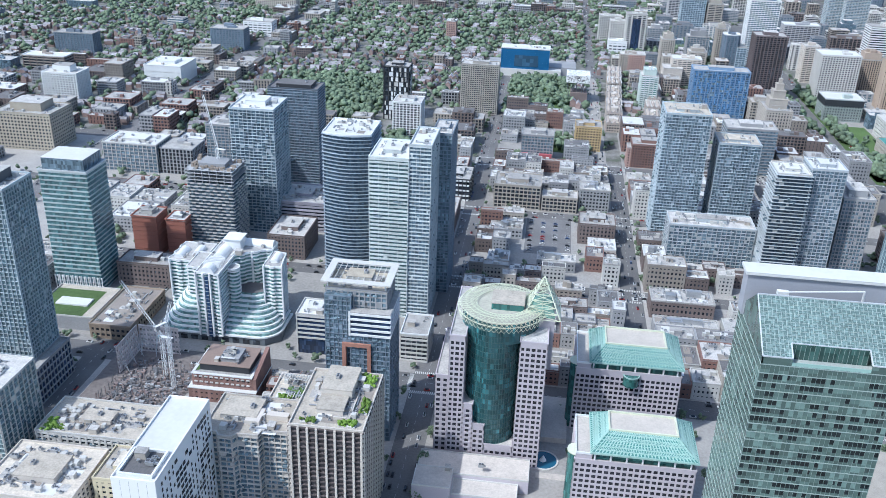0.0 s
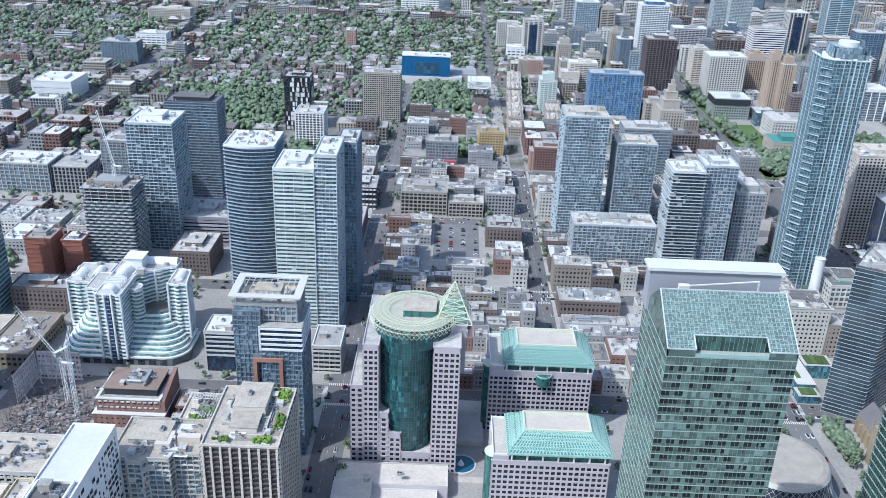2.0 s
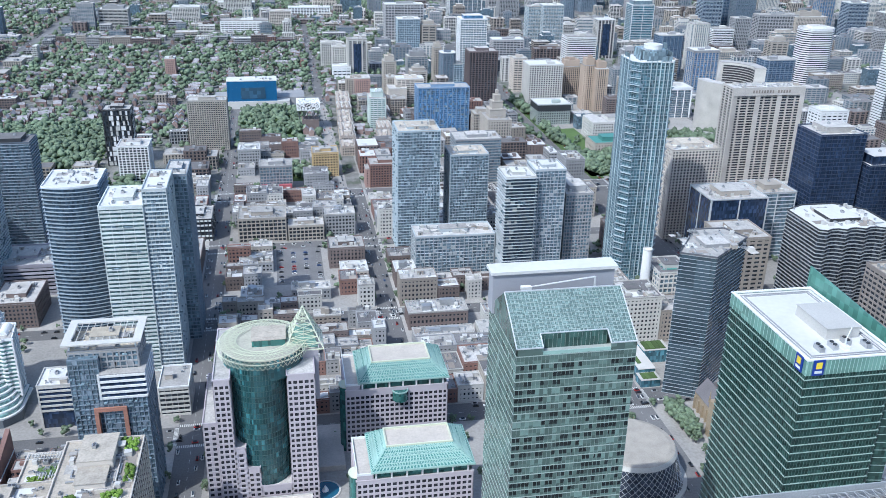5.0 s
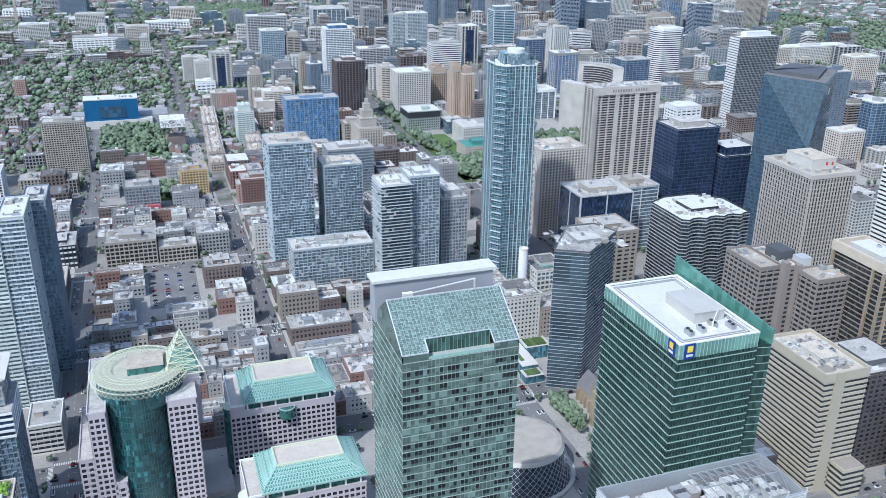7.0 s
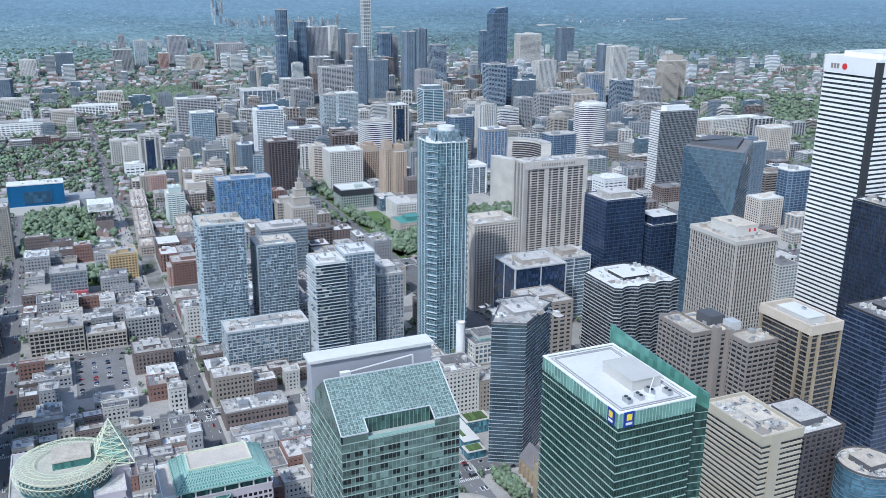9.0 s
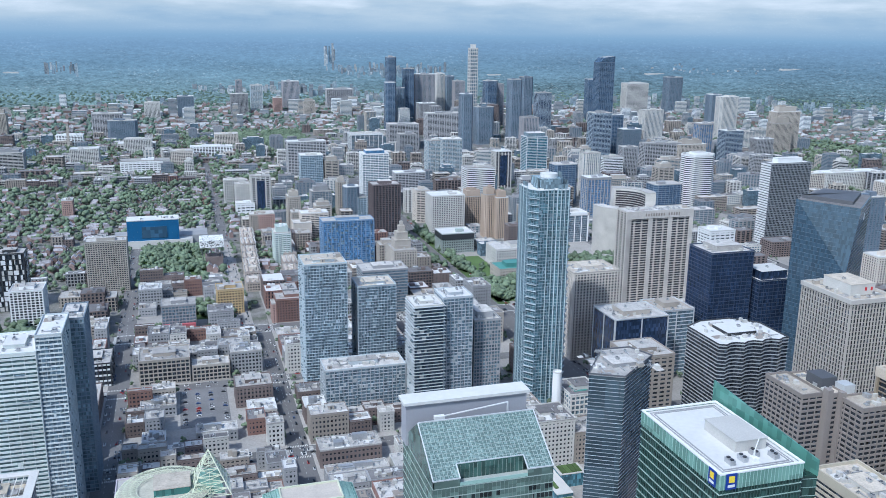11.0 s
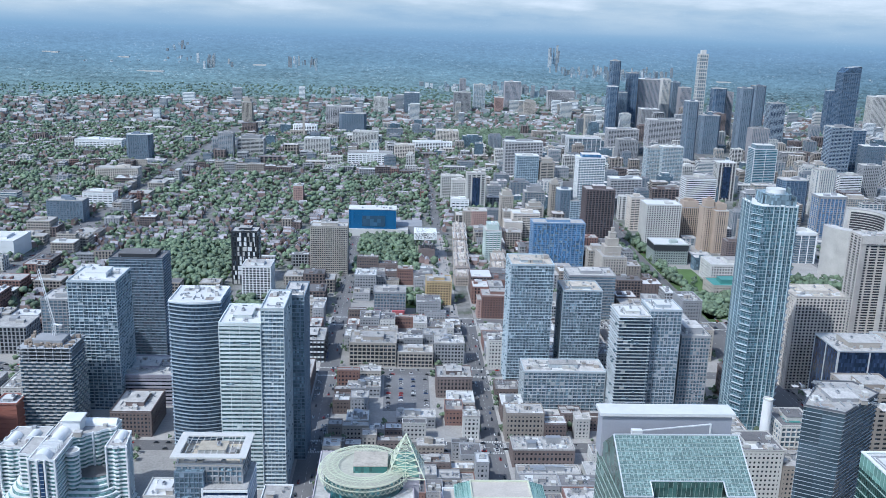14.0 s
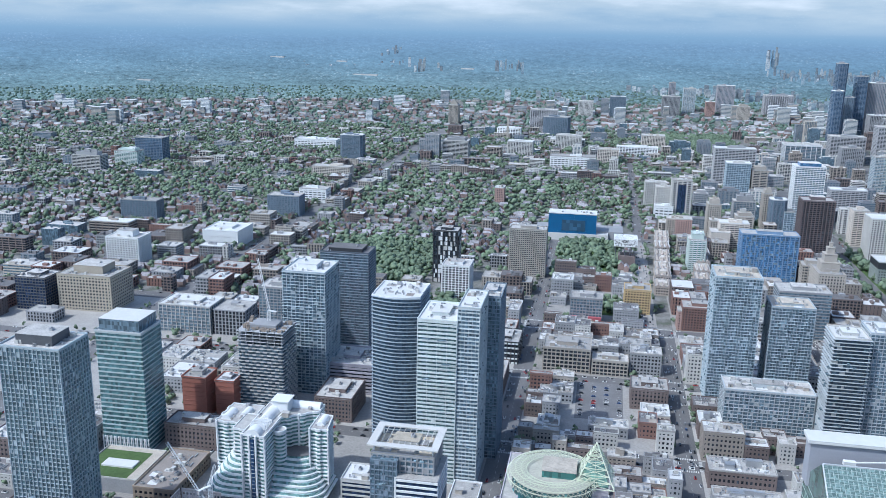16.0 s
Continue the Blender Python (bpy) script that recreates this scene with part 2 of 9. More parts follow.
HVAC, VENT, HATCH = hvac_mesh(), vent_mesh(), hatch_mesh()


def roof_clutter(e, w, d, z, rng, count):
    """Ducts, curbs, vents and boxes scattered over a small roof."""
    s = Shape()
    for i in range(count):
        x, y = rng.uniform(-w / 2 + 1.5, w / 2 - 1.5), rng.uniform(-d / 2 + 1.5, d / 2 - 1.5)
        k = rng.random()
        if k < 0.45:
            a, b, c = rng.uniform(0.8, 2.6), rng.uniform(0.8, 2.2), rng.uniform(0.7, 2.0)
            s.box(x - a / 2, x + a / 2, y - b / 2, y + b / 2, z, z + c, 0)
            s.box(x - a / 3, x + a / 3, y - b / 3, y + b / 3, z + c, z + c + 0.2, 1)
        elif k < 0.7:
            a = rng.uniform(3, 8)
            if rng.random() < 0.5:
                s.box(x - a / 2, x + a / 2, y - 0.35, y + 0.35, z + 0.2, z + 0.9, 0)
            else:
                s.box(x - 0.35, x + 0.35, y - a / 2, y + a / 2, z + 0.2, z + 0.9, 0)
        elif k < 0.85:
            s.prism(moved(circle(0.45, 7), x, y), z, z + 1.2, 0)
        else:
            a, b = rng.uniform(2, 4), rng.uniform(2, 4)
            s.box(x - a / 2, x + a / 2, y - b / 2, y + b / 2, z, z + 2.6, 2)
    for i in range(count // 6):
        # patched and paved strips
        x, y, a, b = rng.uniform(-w / 2 + 2, w / 2 - 2), rng.uniform(-d / 2 + 2, d / 2 - 2), rng.uniform(2, 7), rng.uniform(2, 5)
        x0, x1, y0, y1 = max(x - a, -w / 2), min(x + a, w / 2), max(y - b, -d / 2), min(y + b, d / 2)
        s.box(x0, x1, y0, y1, z - 0.02, z + 0.04 + 0.004 * (i % 9), rng.choice((3, 4, 5)))
    tagged(part("roof_clutter", s, [METAL, DARKGREY, OFFWHITE, ROOF, TAN, ROOFWHITE], e), kind="stuff")


def roof_things(e, w, d, z, rng, count, big=1.0):
    """Units, vents and a stair head, standing apart on a roof."""
    spots = []
    for i in range(count * 3):
        if len(spots) >= count:
            break
        x, y = rng.uniform(-w / 2 + 3, w / 2 - 3), rng.uniform(-d / 2 + 3, d / 2 - 3)
        if w < 7 or d < 7 or any(abs(x - a) < 5 and abs(y - b) < 4 for a, b in spots):
            continue
        spots.append((x, y))
        me = rng.choice((HVAC, HVAC, VENT, HATCH))
        o = part(me.name, me, None, e, "", (x, y, z), rng.choice((0, 90, 180)))
        k = big * rng.uniform(0.8, 1.4)
        o.scale = (k, k, k)


def facade(e, poly, z0, z1, storey, bay, wall, glass, band=0.35, pier=0.3, proud=0.25, split=False, bandmat=None, first=0.0, split_piers=True,
           glass_name="glazed_core", band_name="floor_band", pier_name="pier", balcony=0.0, panels=0.0, panel_mats=None):
    """Storeys of glass behind real floor bands and piers."""
    part(glass_name, Shape().prism(grown(poly, -0.3), z0, z1), glass, e)
    n = max(1, int((z1 - z0 - first) / storey))
    storey = (z1 - z0 - first) / n
    bm = bandmat or wall
    joined = Shape()
    if band > 0:
        h = storey * band
        outer = grown(poly, proud * 0.6 + balcony)
        if split:
            me = Shape().ring(grown(poly, -0.4), outer, -h / 2, h / 2).mesh(band_name, bm)
            for i in range(n + 1):
                part(band_name, me, None, e, "", (0, 0, min(max(z0 + first + i * storey, z0 + h / 2), z1 - h / 2)))
        else:
            for i in range(n + 1):
                z = min(max(z0 + first + i * storey, z0 + h / 2), z1 - h / 2)
                joined.ring(grown(poly, -0.4), outer, z - h / 2, z + h / 2, 1)
    if pier > 0:
        piers = {}
        for i in range(len(poly)):
            a, b = Vector(poly[i]), Vector(poly[(i + 1) % len(poly)])
            u, length = (b - a).normalized(), (b - a).length
            nrm = Vector((u.y, -u.x))
            k = max(1, round(length / bay))
            wide = min(pier * bay, 2.5) / 2
            for j in range(k + (0 if len(poly) > 12 else 1)):
                c = a + u * (length * j / k)
                if j == 0 or j == k:
                    c = c + u * (wide * (1 if j == 0 else -1)) if len(poly) <= 12 else c
                loop = [c - u * wide + nrm * proud, c - u * wide - nrm * 0.4, c + u * wide - nrm * 0.4, c + u * wide + nrm * proud]
                if split and split_piers:
                    key = (round(math.degrees(math.atan2(u.y, u.x))))
                    if key not in piers:
                        piers[key] = Shape().prism([tuple(p - c) for p in loop][::-1], z0, z1).mesh(pier_name, wall)
                    part(pier_name, piers[key], None, e, "", (c.x, c.y, 0))
                else:
                    joined.prism([tuple(p) for p in loop][::-1], z0, z1, 0)
    if joined.f:
        tagged(part("facade", joined, [wall, bm], e), kind="stuff")
    if panels > 0:
        # loose pattern of solid panels, balcony fronts and dark recesses, window by window
        rng = random.Random(int(z1 * 10 + len(poly) + bay * 7))
        loose = Shape()
        for i in range(len(poly)):
            a, b = Vector(poly[i]), Vector(poly[(i + 1) % len(poly)])
            u, length = (b - a).normalized(), (b - a).length
            nrm = Vector((u.y, -u.x))
            if nrm.y > 0.75 or length < 2:
                continue
            k = max(1, round(length / bay))
            column_kind = [rng.random() for _ in range(k)]
            for f in range(n):
                for j in range(k):
                    if rng.random() > panels * (1.6 if column_kind[j] < 0.4 else 0.6):
                        continue
                    w0 = length * (j + rng.choice((0.06, 0.06, 0.5))) / k
                    w1 = w0 + length / k * rng.choice((0.42, 0.85))
                    w1 = min(w1, length - 0.1)
                    kind = rng.randrange(3)
                    out_ = (0.1, 0.6 + balcony, 0.05)[kind] if panel_mats is None else 0.06
                    za = z0 + first + f * storey + storey * band / 2
                    zb = za + storey * (0.95 - band) * (1.0 if kind != 1 or panel_mats else 0.42)
                    c, d = a + u * w0, a + u * w1
                    loose.prism([tuple(c + nrm * out_), tuple(c - nrm * 0.35), tuple(d - nrm * 0.35), tuple(d + nrm * out_)][::-1], za, zb, kind)
        if loose.f:
            tagged(part("panel_pattern", loose, panel_mats or [wall, GLASS_PALE, GLASS_BLUE], e), kind="stuff")


def top(e, poly, z, roofmat, wall, rng, parapet=1.1, house=0.0, house_size=0.45, house_mat=None, units=4, house_at=(0, 0)):
    """Roof deck, parapet, a plant room and what stands on the roof."""
    part("roof", Shape().prism(grown(poly, 0.1), z, z + 0.35), roofmat, e)
    if parapet:
        part("parapet", Shape().ring(grown(poly, -0.35), grown(poly, 0.3), z + 0.35, z + 0.35 + parapet), wall, e)
    xs, ys = [p[0] for p in poly], [p[1] for p in poly]
    w, d = max(xs) - min(xs), max(ys) - min(ys)
    if house:
        hw, hd = w * house_size, d * house_size
        hx, hy = house_at[0] * w, house_at[1] * d
        ph = part("plant_room", Shape().prism(moved(rect(hw, hd), hx, hy), z + 0.35, z + house), house_mat or wall, e)
        s = Shape().prism(moved(rect(hw + 0.5, hd + 0.5), hx, hy), z + house, z + house + 0.3)
        part("plant_room_roof", s, roofmat, ph)
        if units:
            part("rooftop_unit", HVAC, None, ph, "", (hx + rng.uniform(-0.3, 0.3) * hw, hy, z + house + 0.3), 90)
    if units:
        roof_things(e, w - 2, d - 2, z + 0.35, rng, units)


def tower(name, label, x0, x1, y0, y1, h, wall, glass, storey=3.2, bay=3.0, band=0.35, pier=0.3, proud=0.25, split=False, bandmat=None,
          roofmat=None, house=4.0, house_size=0.45, house_mat=None, units=4, poly=None, category="building", group="", turn=0.0,
          balcony=0.0, parapet=1.1, first=0.0, house_at=(0, 0), panels=0.0, panel_mats=None):
    cx, cy = (x0 + x1) / 2, (y0 + y1) / 2
    claim(x0 - 2, x1 + 2, y0 - 2, y1 + 2)
    e = thing(name, label, category, cx, cy, turn=turn, group=group)
    p = poly or rect(x1 - x0, y1 - y0)
    rng = random.Random(int(cx * 7 + cy * 13))
    facade(e, p, 0, h, storey, bay, wall, glass, band, pier, proud, split and cy < 800, bandmat, first, cy < 530, balcony=balcony, panels=panels, panel_mats=panel_mats)
    top(e, p, h, roofmat or ROOF, wall, rng, parapet, house, house_size, house_mat, units, house_at)
    if units and cy < 1000:
        roof_clutter(e, (x1 - x0) * 0.82, (y1 - y0) * 0.82, h + 0.35, rng, int((x1 - x0) * (y1 - y0) / (26 if cy < 530 else 55)))
    return e


def massed(s, x, y, w, d, h, storey, k, rng, piers=0):
    """One plain block for a joined mesh: glass core, floor bands or ribs, roof, parapet and plant rooms. k: material slots of glass, wall, roof."""
    g, wl, rf = k
    z = ground_z(x, y)
    p = moved(rect(w, d), x, y)
    s.prism(grown(p, -0.3), z - 0.5, z + h, g)
    n = max(2, int(h / storey))
    style = rng.random()
    thick = 0.25 if style < 0.45 else rng.uniform(0.1, 0.2)
    for i in range(n + 1):
        zz = z + h * i / n
        s.ring(grown(p, -0.4), grown(p, 0.2), zz - (storey * thick if i else 0), zz + (storey * thick if i < n else 0.9), wl)
    piers = piers or (0 if style < 0.25 else max(2, int(w / (4.5 if style < 0.7 else 7))))
    half = 0.6 if style < 0.7 else rng.uniform(0.8, 1.8)
    for i in range(piers):
        xx = x - w / 2 + w * (i + 0.5) / piers
        s.box(xx - half, xx + half, y - d / 2 - 0.35, y - d / 2 + 0.3, z, z + h, wl)
    side = max(1, int(piers * d / w))
    for i in range(side if piers else 0):
        yy = y - d / 2 + d * (i + 0.5) / side
        for e_ in (-1, 1):
            s.box(x + e_ * w / 2 - 0.35, x + e_ * w / 2 + 0.35, yy - half, yy + half, z, z + h, wl)
    s.prism(grown(p, -0.4), z + h, z + h + 0.3, rf)
    if w > 9 and d > 9:
        if h > 30 and rng.random() < 0.5:
            s.prism(moved(rect(w * 0.6, d * 0.6), x, y), z + h + 0.3, z + h + rng.uniform(3, 7), wl, rf)
        for i in range(rng.randrange(2, 6)):
            a, b, c = rng.uniform(2, w * 0.26), rng.uniform(2, d * 0.26), rng.uniform(1.2, 4)
            xx, yy = x + rng.uniform(-0.32, 0.32) * w, y + rng.uniform(-0.32, 0.32) * d
            s.box(xx - a / 2, xx + a / 2, yy - b / 2, yy + b / 2, z + h + 0.3, z + h + 0.3 + c, rng.choice((wl, rf, 5)))


MASS_MATS = (GLASS_DARK, GLASS_BLUE, BRICK, DARKBRICK, BEIGE, GREY, OFFWHITE, TAN, WHITE, ROOF, ROOFDARK, ROOFWHITE, plain("mass_slate", (0.20, 0.22, 0.25), 0.7, vary=0.3))


def balconies(e, x, y, w, z0, z1, storey, depth=1.5, mat=None, side="s"):
    """A stack of balcony slabs with glass fronts on one side of a tower."""
    s = Shape()
    if side == "s":
        s.box(-w / 2, w / 2, -depth, 0, 0, 0.25)
        s.box(-w / 2, w / 2, -depth, -depth + 0.08, 0.25, 1.2, 1)
    else:
        k = 1 if side == "e" else -1
        s.box(min(0, k * depth), max(0, k * depth), -w / 2, w / 2, 0, 0.25)
        s.box(min(k * depth, k * depth - k * 0.08), max(k * depth, k * depth - k * 0.08), -w / 2, w / 2, 0.25, 1.2, 1)
    me = s.mesh("balcony", mat or OFFWHITE, GLASS_PALE)
    z = z0
    while z < z1 - 1:
        part("balcony", me, None, e, "", (x, y, z))
        z += storey


# ---- ground, streets and blocks ----
def ground_sheet():
    s = Shape()
    radii = [0, 200, 500, 900, 1400, 2000, 2600, 3000, 3100, 3200, 3300, 3400, 3500]
    n = 120
    for r in radii:
        for a in range(n):
            x, y = r * math.sin(2 * math.pi * a / n), r * math.cos(2 * math.pi * a / n)
            s.v.append((x, y, ground_z(x, y)))
    for i in range(len(radii) - 1):
        for a in range(n):
            c = (a + 1) % n
            s.f.append((i * n + a, i * n + c, (i + 1) * n + c, (i + 1) * n + a)[::-1])
            s.m.append(0)
    me = s.mesh("ground", GROUND)
    for p in me.polygons:
        p.use_smooth = True
    tagged(new("ground", me), "grey and green city ground out to the horizon", kind="structure")


ground_sheet()

NS = ((-525, 28, 380, 2990), (-310, 18, 380, 1000), (-70, 20, 250, 1440), (82, 18, 500, 1000), (63, 16, 990, 2300), (240, 20, 250, 1000), (372, 46, 420, 1990),
      (500, 20, 300, 1000), (650, 22, 300, 2990), (860, 24, 300, 2990))
EW = ((340, 18, -900, 900), (515, 22, -900, 900), (675, 18, -900, 900), (838, 18, -900, 900), (995, 24, -1600, 1600), (1450, 22, -1600, 1600),
      (2010, 24, -2200, 2000), (2990, 26, -2600, 2600))
road_number = 0


def road(x0, x1, y0, y1, z):
    global road_number
    road_number += 1
    structure("road_%d" % road_number, Shape().box(x0, x1, y0, y1, -0.05, z), ASPHALT, "grey asphalt city street with painted lines")
    claim(x0, x1, y0, y1)


for x, w, y0, y1 in NS:
    road(x - w / 2, x + w / 2, y0, y1, 0.05)
for y, w, x0, x1 in EW:
    road(x0, x1, y - w / 2, y + w / 2, 0.056)


def lane_lines():
    s = Shape()
    for x, w, y0, y1 in NS:
        y = y0
        while y < min(y1, 1500):
            for k in ((0,) if w < 30 else (-9, 9, -15, 15)):
                s.box(x + k - 0.09, x + k + 0.09, y, y + 4, 0.02, 0.065)
            y += 9
    for y, w, x0, x1 in EW[:6]:
        x = max(x0, -600)
        while x < min(x1, 800):
            s.box(x, x + 4, y - 0.09, y + 0.09, 0.02, 0.07)
            x += 9
    for x, w, y0, y1 in NS[2:7]:
        for y, h, *_ in EW[1:5]:
            if not y0 - 30 < y < y1 + 30:
                continue
            for k in (-1, 1):
                for j in range(int(w / 1.4)):
                    s.box(x - w / 2 + 0.5 + j * 1.4, x - w / 2 + 1.2 + j * 1.4, y + k * (h / 2 + 1.2) - 1.5, y + k * (h / 2 + 1.2) + 1.5, 0.02, 0.071)
                for j in range(int(h / 1.4)):
                    s.box(x + k * (w / 2 + 1.2) - 1.5, x + k * (w / 2 + 1.2) + 1.5, y - h / 2 + 0.5 + j * 1.4, y - h / 2 + 1.2 + j * 1.4, 0.02, 0.072)
    structure("road_markings", s, LINE, "white painted lane lines and crossings")


lane_lines()

pavement_number = 0
xs = [-700] + [v for n in NS if n[2] < 900 for v in (n[0] - n[1] / 2, n[0] + n[1] / 2)] + [1000]
ys = [250] + [v for n in EW[:6] for v in (n[0] - n[1] / 2, n[0] + n[1] / 2)]
for i in range(0, len(xs) - 1, 2):
    for j in range(0, len(ys) - 1, 2):
        if ys[j] > 990 and xs[i] < -90:
            continue
        pavement_number += 1
        structure("pavement_%d" % pavement_number, Shape().box(xs[i], xs[i + 1], ys[j], ys[j + 1], -0.05, 0.18), PAVING, "grey concrete pavement of a city block")


# ---- the hotel tower with the sloping glass crown ----
def clustered(x, y, seed):
    """Slow variation between 0 and 1, to gather dark windows in runs."""
    return 0.5 + 0.5 * noise.noise(Vector((x, y, seed)))


def crown_hotel():
    x0, x1, y0, y1, h = 79, 125, 269, 312, 187
    claim(x0 - 2, x1 + 2, y0 - 2, y1 + 2)
    e = thing("hotel_tower", "pale green glass hotel tower with a sloping trellis crown", "hotel tower", (x0 + x1) / 2, (y0 + y1) / 2)
    w, d = x1 - x0, y1 - y0
    p = rect(w, d)
    rng = random.Random(17)
    skin = glazing("sea_green_glass", (0.10, 0.152, 0.137), 1.6, bay=3.2, storey=3.5, rough=0.1, dark=0.72, gloss=0.8)
    part("glazed_core", Shape().prism(p, 0, h), skin, e)
    storey = 3.5
    n = int(h / storey)
    line = Shape().ring(grown(p, -0.2), grown(p, 0.16), -0.16, 0.16).mesh("floor_line", plain("pale_green_line", (0.33, 0.40, 0.38), 0.4, vary=0.06))
    for i in range(1, n + 1):
        part("floor_line", line, None, e, "", (0, 0, h - (n - i) * storey - 0.2))
    me = Shape().box(-0.05, 0.05, -0.09, 0.09, 0, h).mesh("mullion", plain("green_grey_mullion", (0.20, 0.27, 0.25), 0.4))
    for i in range(30):
        part("mullion", me, None, e, "", (-w / 2 + w * i / 29, -d / 2 - 0.02, 0))
    for i in range(1, 27):
        part("mullion", me, None, e, "", (-w / 2 - 0.02, -d / 2 + d * i / 27, 0), 90)
    # open rooms behind clear panes, in runs along each floor
    clear, smoky, pale = Shape(), Shape(), Shape()
    pane = w / 29
    for f in range(n):
        z0 = h - (f + 1) * storey + 0.25
        if f < 1:
            continue
        for i in range(29):
            k = clustered(i * 0.16, f * 0.42, 3.1) + 0.18 * (rng.random() - 0.5)
            a, b = -w / 2 + pane * i + 0.07, -w / 2 + pane * (i + 1) - 0.07
            room = (i // 3) % 2 == (f * 5 // 3) % 2
            if k > 0.47 and (i % 3 != 2 or rng.random() < 0.35):
                (clear if room or rng.random() < 0.7 else smoky).box(a, b, -d / 2 - 0.05, -d / 2 + 0.1, z0 + 0.9, z0 + storey - 0.5)
            elif k > 0.38 and i % 3 == 0 and rng.random() < 0.5:
                clear.box(a, b - rng.choice((0, 0.7)), -d / 2 - 0.05, -d / 2 + 0.1, z0 + 1.0, z0 + storey - 0.6)
            elif k < 0.4 and rng.random() < 0.4:
                pale.box(a, b, -d / 2 - 0.04, -d / 2 + 0.1, z0 + 0.4, z0 + storey - 0.4)
        for i in range(27):
            k = clustered(i * 0.2, f * 0.4, 9.7) + 0.2 * (rng.random() - 0.5)
            a, b = -d / 2 + d / 27 * i + 0.07, -d / 2 + d / 27 * (i + 1) - 0.07
            if k > 0.66:
                smoky.box(-w / 2 - 0.05, -w / 2 + 0.1, a, b, z0 + 0.9, z0 + storey - 0.5)
            elif k < 0.3:
                pale.box(-w / 2 - 0.04, -w / 2 + 0.1, a, b, z0 + 0.3, z0 + storey - 0.4)
    tagged(part("clear_pane", clear, glazing("room_glass", (0.012, 0.018, 0.02), 1.8, bay=1.6, storey=3.5, dark=0.6), e, "dark clear window panes"), kind="stuff")
    tagged(part("smoky_pane", smoky, glazing("smoky_green_glass", (0.06, 0.085, 0.08), 1.5, bay=1.6, storey=3.5, dark=0.6), e, "smoky green window panes"), kind="stuff")
    tagged(part("pale_pane", pale, plain("pale_green_blind", (0.18, 0.27, 0.245), 0.3), e, "pale green closed panes"), kind="stuff")
    # trellis: a sloping lattice with a notch in its lower edge
    low, high = -d / 2, -d / 2 + 21
    zl, zh = 190.0, 203.0

    def at(x, y):
        return (x, y, zl + (zh - zl) * (y - low) / (high - low))

    frame_ = Shape()
    for a, b in (((-w / 2, low), (-w / 2 + 10, low)), ((w / 2 - 10, low), (w / 2, low)), ((-w / 2, low), (-w / 2, high)), ((w / 2, low), (w / 2, high)),
                 ((-w / 2, high), (w / 2, high)), ((-w / 2 + 10, low), (-w / 2 + 10, low + 5)), ((w / 2 - 10, low), (w / 2 - 10, low + 5)), ((-w / 2 + 10, low + 5), (w / 2 - 10, low + 5))):
        frame_.rod(at(*a), at(*b), 0.3)
    crown = part("crown_frame", frame_, STEEL, e, "pale steel edge of the sloping crown")
    s = Shape()
    for i in range(1, 31):
        x = -w / 2 + w * i / 31
        y = low if abs(x) > w / 2 - 10 else low + 5
        s.rod(at(x, y), at(x, high), 0.07)
    for j in range(1, 14):
        y = low + (high - low) * j / 14
        for a, b in ([(-w / 2, w / 2)] if y > low + 5 else [(-w / 2, -w / 2 + 10), (w / 2 - 10, w / 2)]):
            s.rod(at(a, y), at(b, y), 0.07)
    part("lattice", s, plain("pale_mint_steel", (0.56, 0.63, 0.61), 0.5, 0.1), crown)
    g = Shape()
    for (a, b, c, f) in ((-w / 2, w / 2, low + 5, high), (-w / 2, -w / 2 + 10, low, low + 5), (w / 2 - 10, w / 2, low, low + 5)):
        lowz = [at(a, c), at(b, c), at(b, f), at(a, f)]
        g.solid([(q[0], q[1], q[2] - 0.25) for q in lowz], [(q[0], q[1], q[2] - 0.12) for q in lowz])
    part("crown_glass", g, glazing("crown_glass", (0.14, 0.205, 0.197), 1.8, bay=0.74, storey=0.6, rough=0.2, dark=0.7), crown, "pale mint glass under the lattice")
    for x in (-w / 2, w / 2 - 0.4):
        side = Shape().solid([(x, low, h), (x + 0.4, low, h), (x + 0.4, d / 2, h), (x, d / 2, h)], [(x, low, zl), (x + 0.4, low, zl), (x + 0.4, high, zh), (x, high, zh)])
        part("crown_side", side, skin, e)
    for x in (-w / 2, w / 2 - 10):
        part("crown_fascia", Shape().box(x, x + 10, low, low + 0.4, h, zl), skin, e, "green glass fascia under the crown")
    part("screen_wall", Shape().box(-w / 2 - 1, w / 2 + 3, d / 2 - 8, d / 2 - 1, h, 204).box(-w / 2 - 2, w / 2 + 4, d / 2 - 9, d / 2, 204, 205.2, 1), [plain("grey_blue_panel", (0.35, 0.36, 0.405), 0.6, vary=0.06), ROOFWHITE], e, "grey panelled screen wall with a white top")
    setback = part("setback", Shape().box(-w / 2 + 10, w / 2 - 10, low + 4.6, high, h, 193), glazing("dusky_green_glass", (0.045, 0.095, 0.085), 1.6, bay=1.5, storey=6), e, "dark green glass wall of the roof terrace")
    for i in range(17):
        part("setback_mullion", Shape().box(-13 + i * 1.6, -12.85 + i * 1.6, low + 4.45, low + 4.6, h, 192.6), bpy.data.materials["green_grey_mullion"], setback)
    part("terrace", Shape().box(-w / 2 + 0.5, w / 2 - 0.5, low + 0.5, low + 4.4, h, h + 0.25), plain("terrace_paving", (0.33, 0.36, 0.34), 0.9), e)
    part("terrace_rail", Shape().box(-w / 2 + 10, w / 2 - 10, low + 0.1, low + 0.3, h, h + 1.3), GREENTRELLIS, e, "pale green terrace rail")
    arm = Shape()
    arm.rod((-12, d / 2 - 13, 200), (16, d / 2 - 13, 203), 0.3)
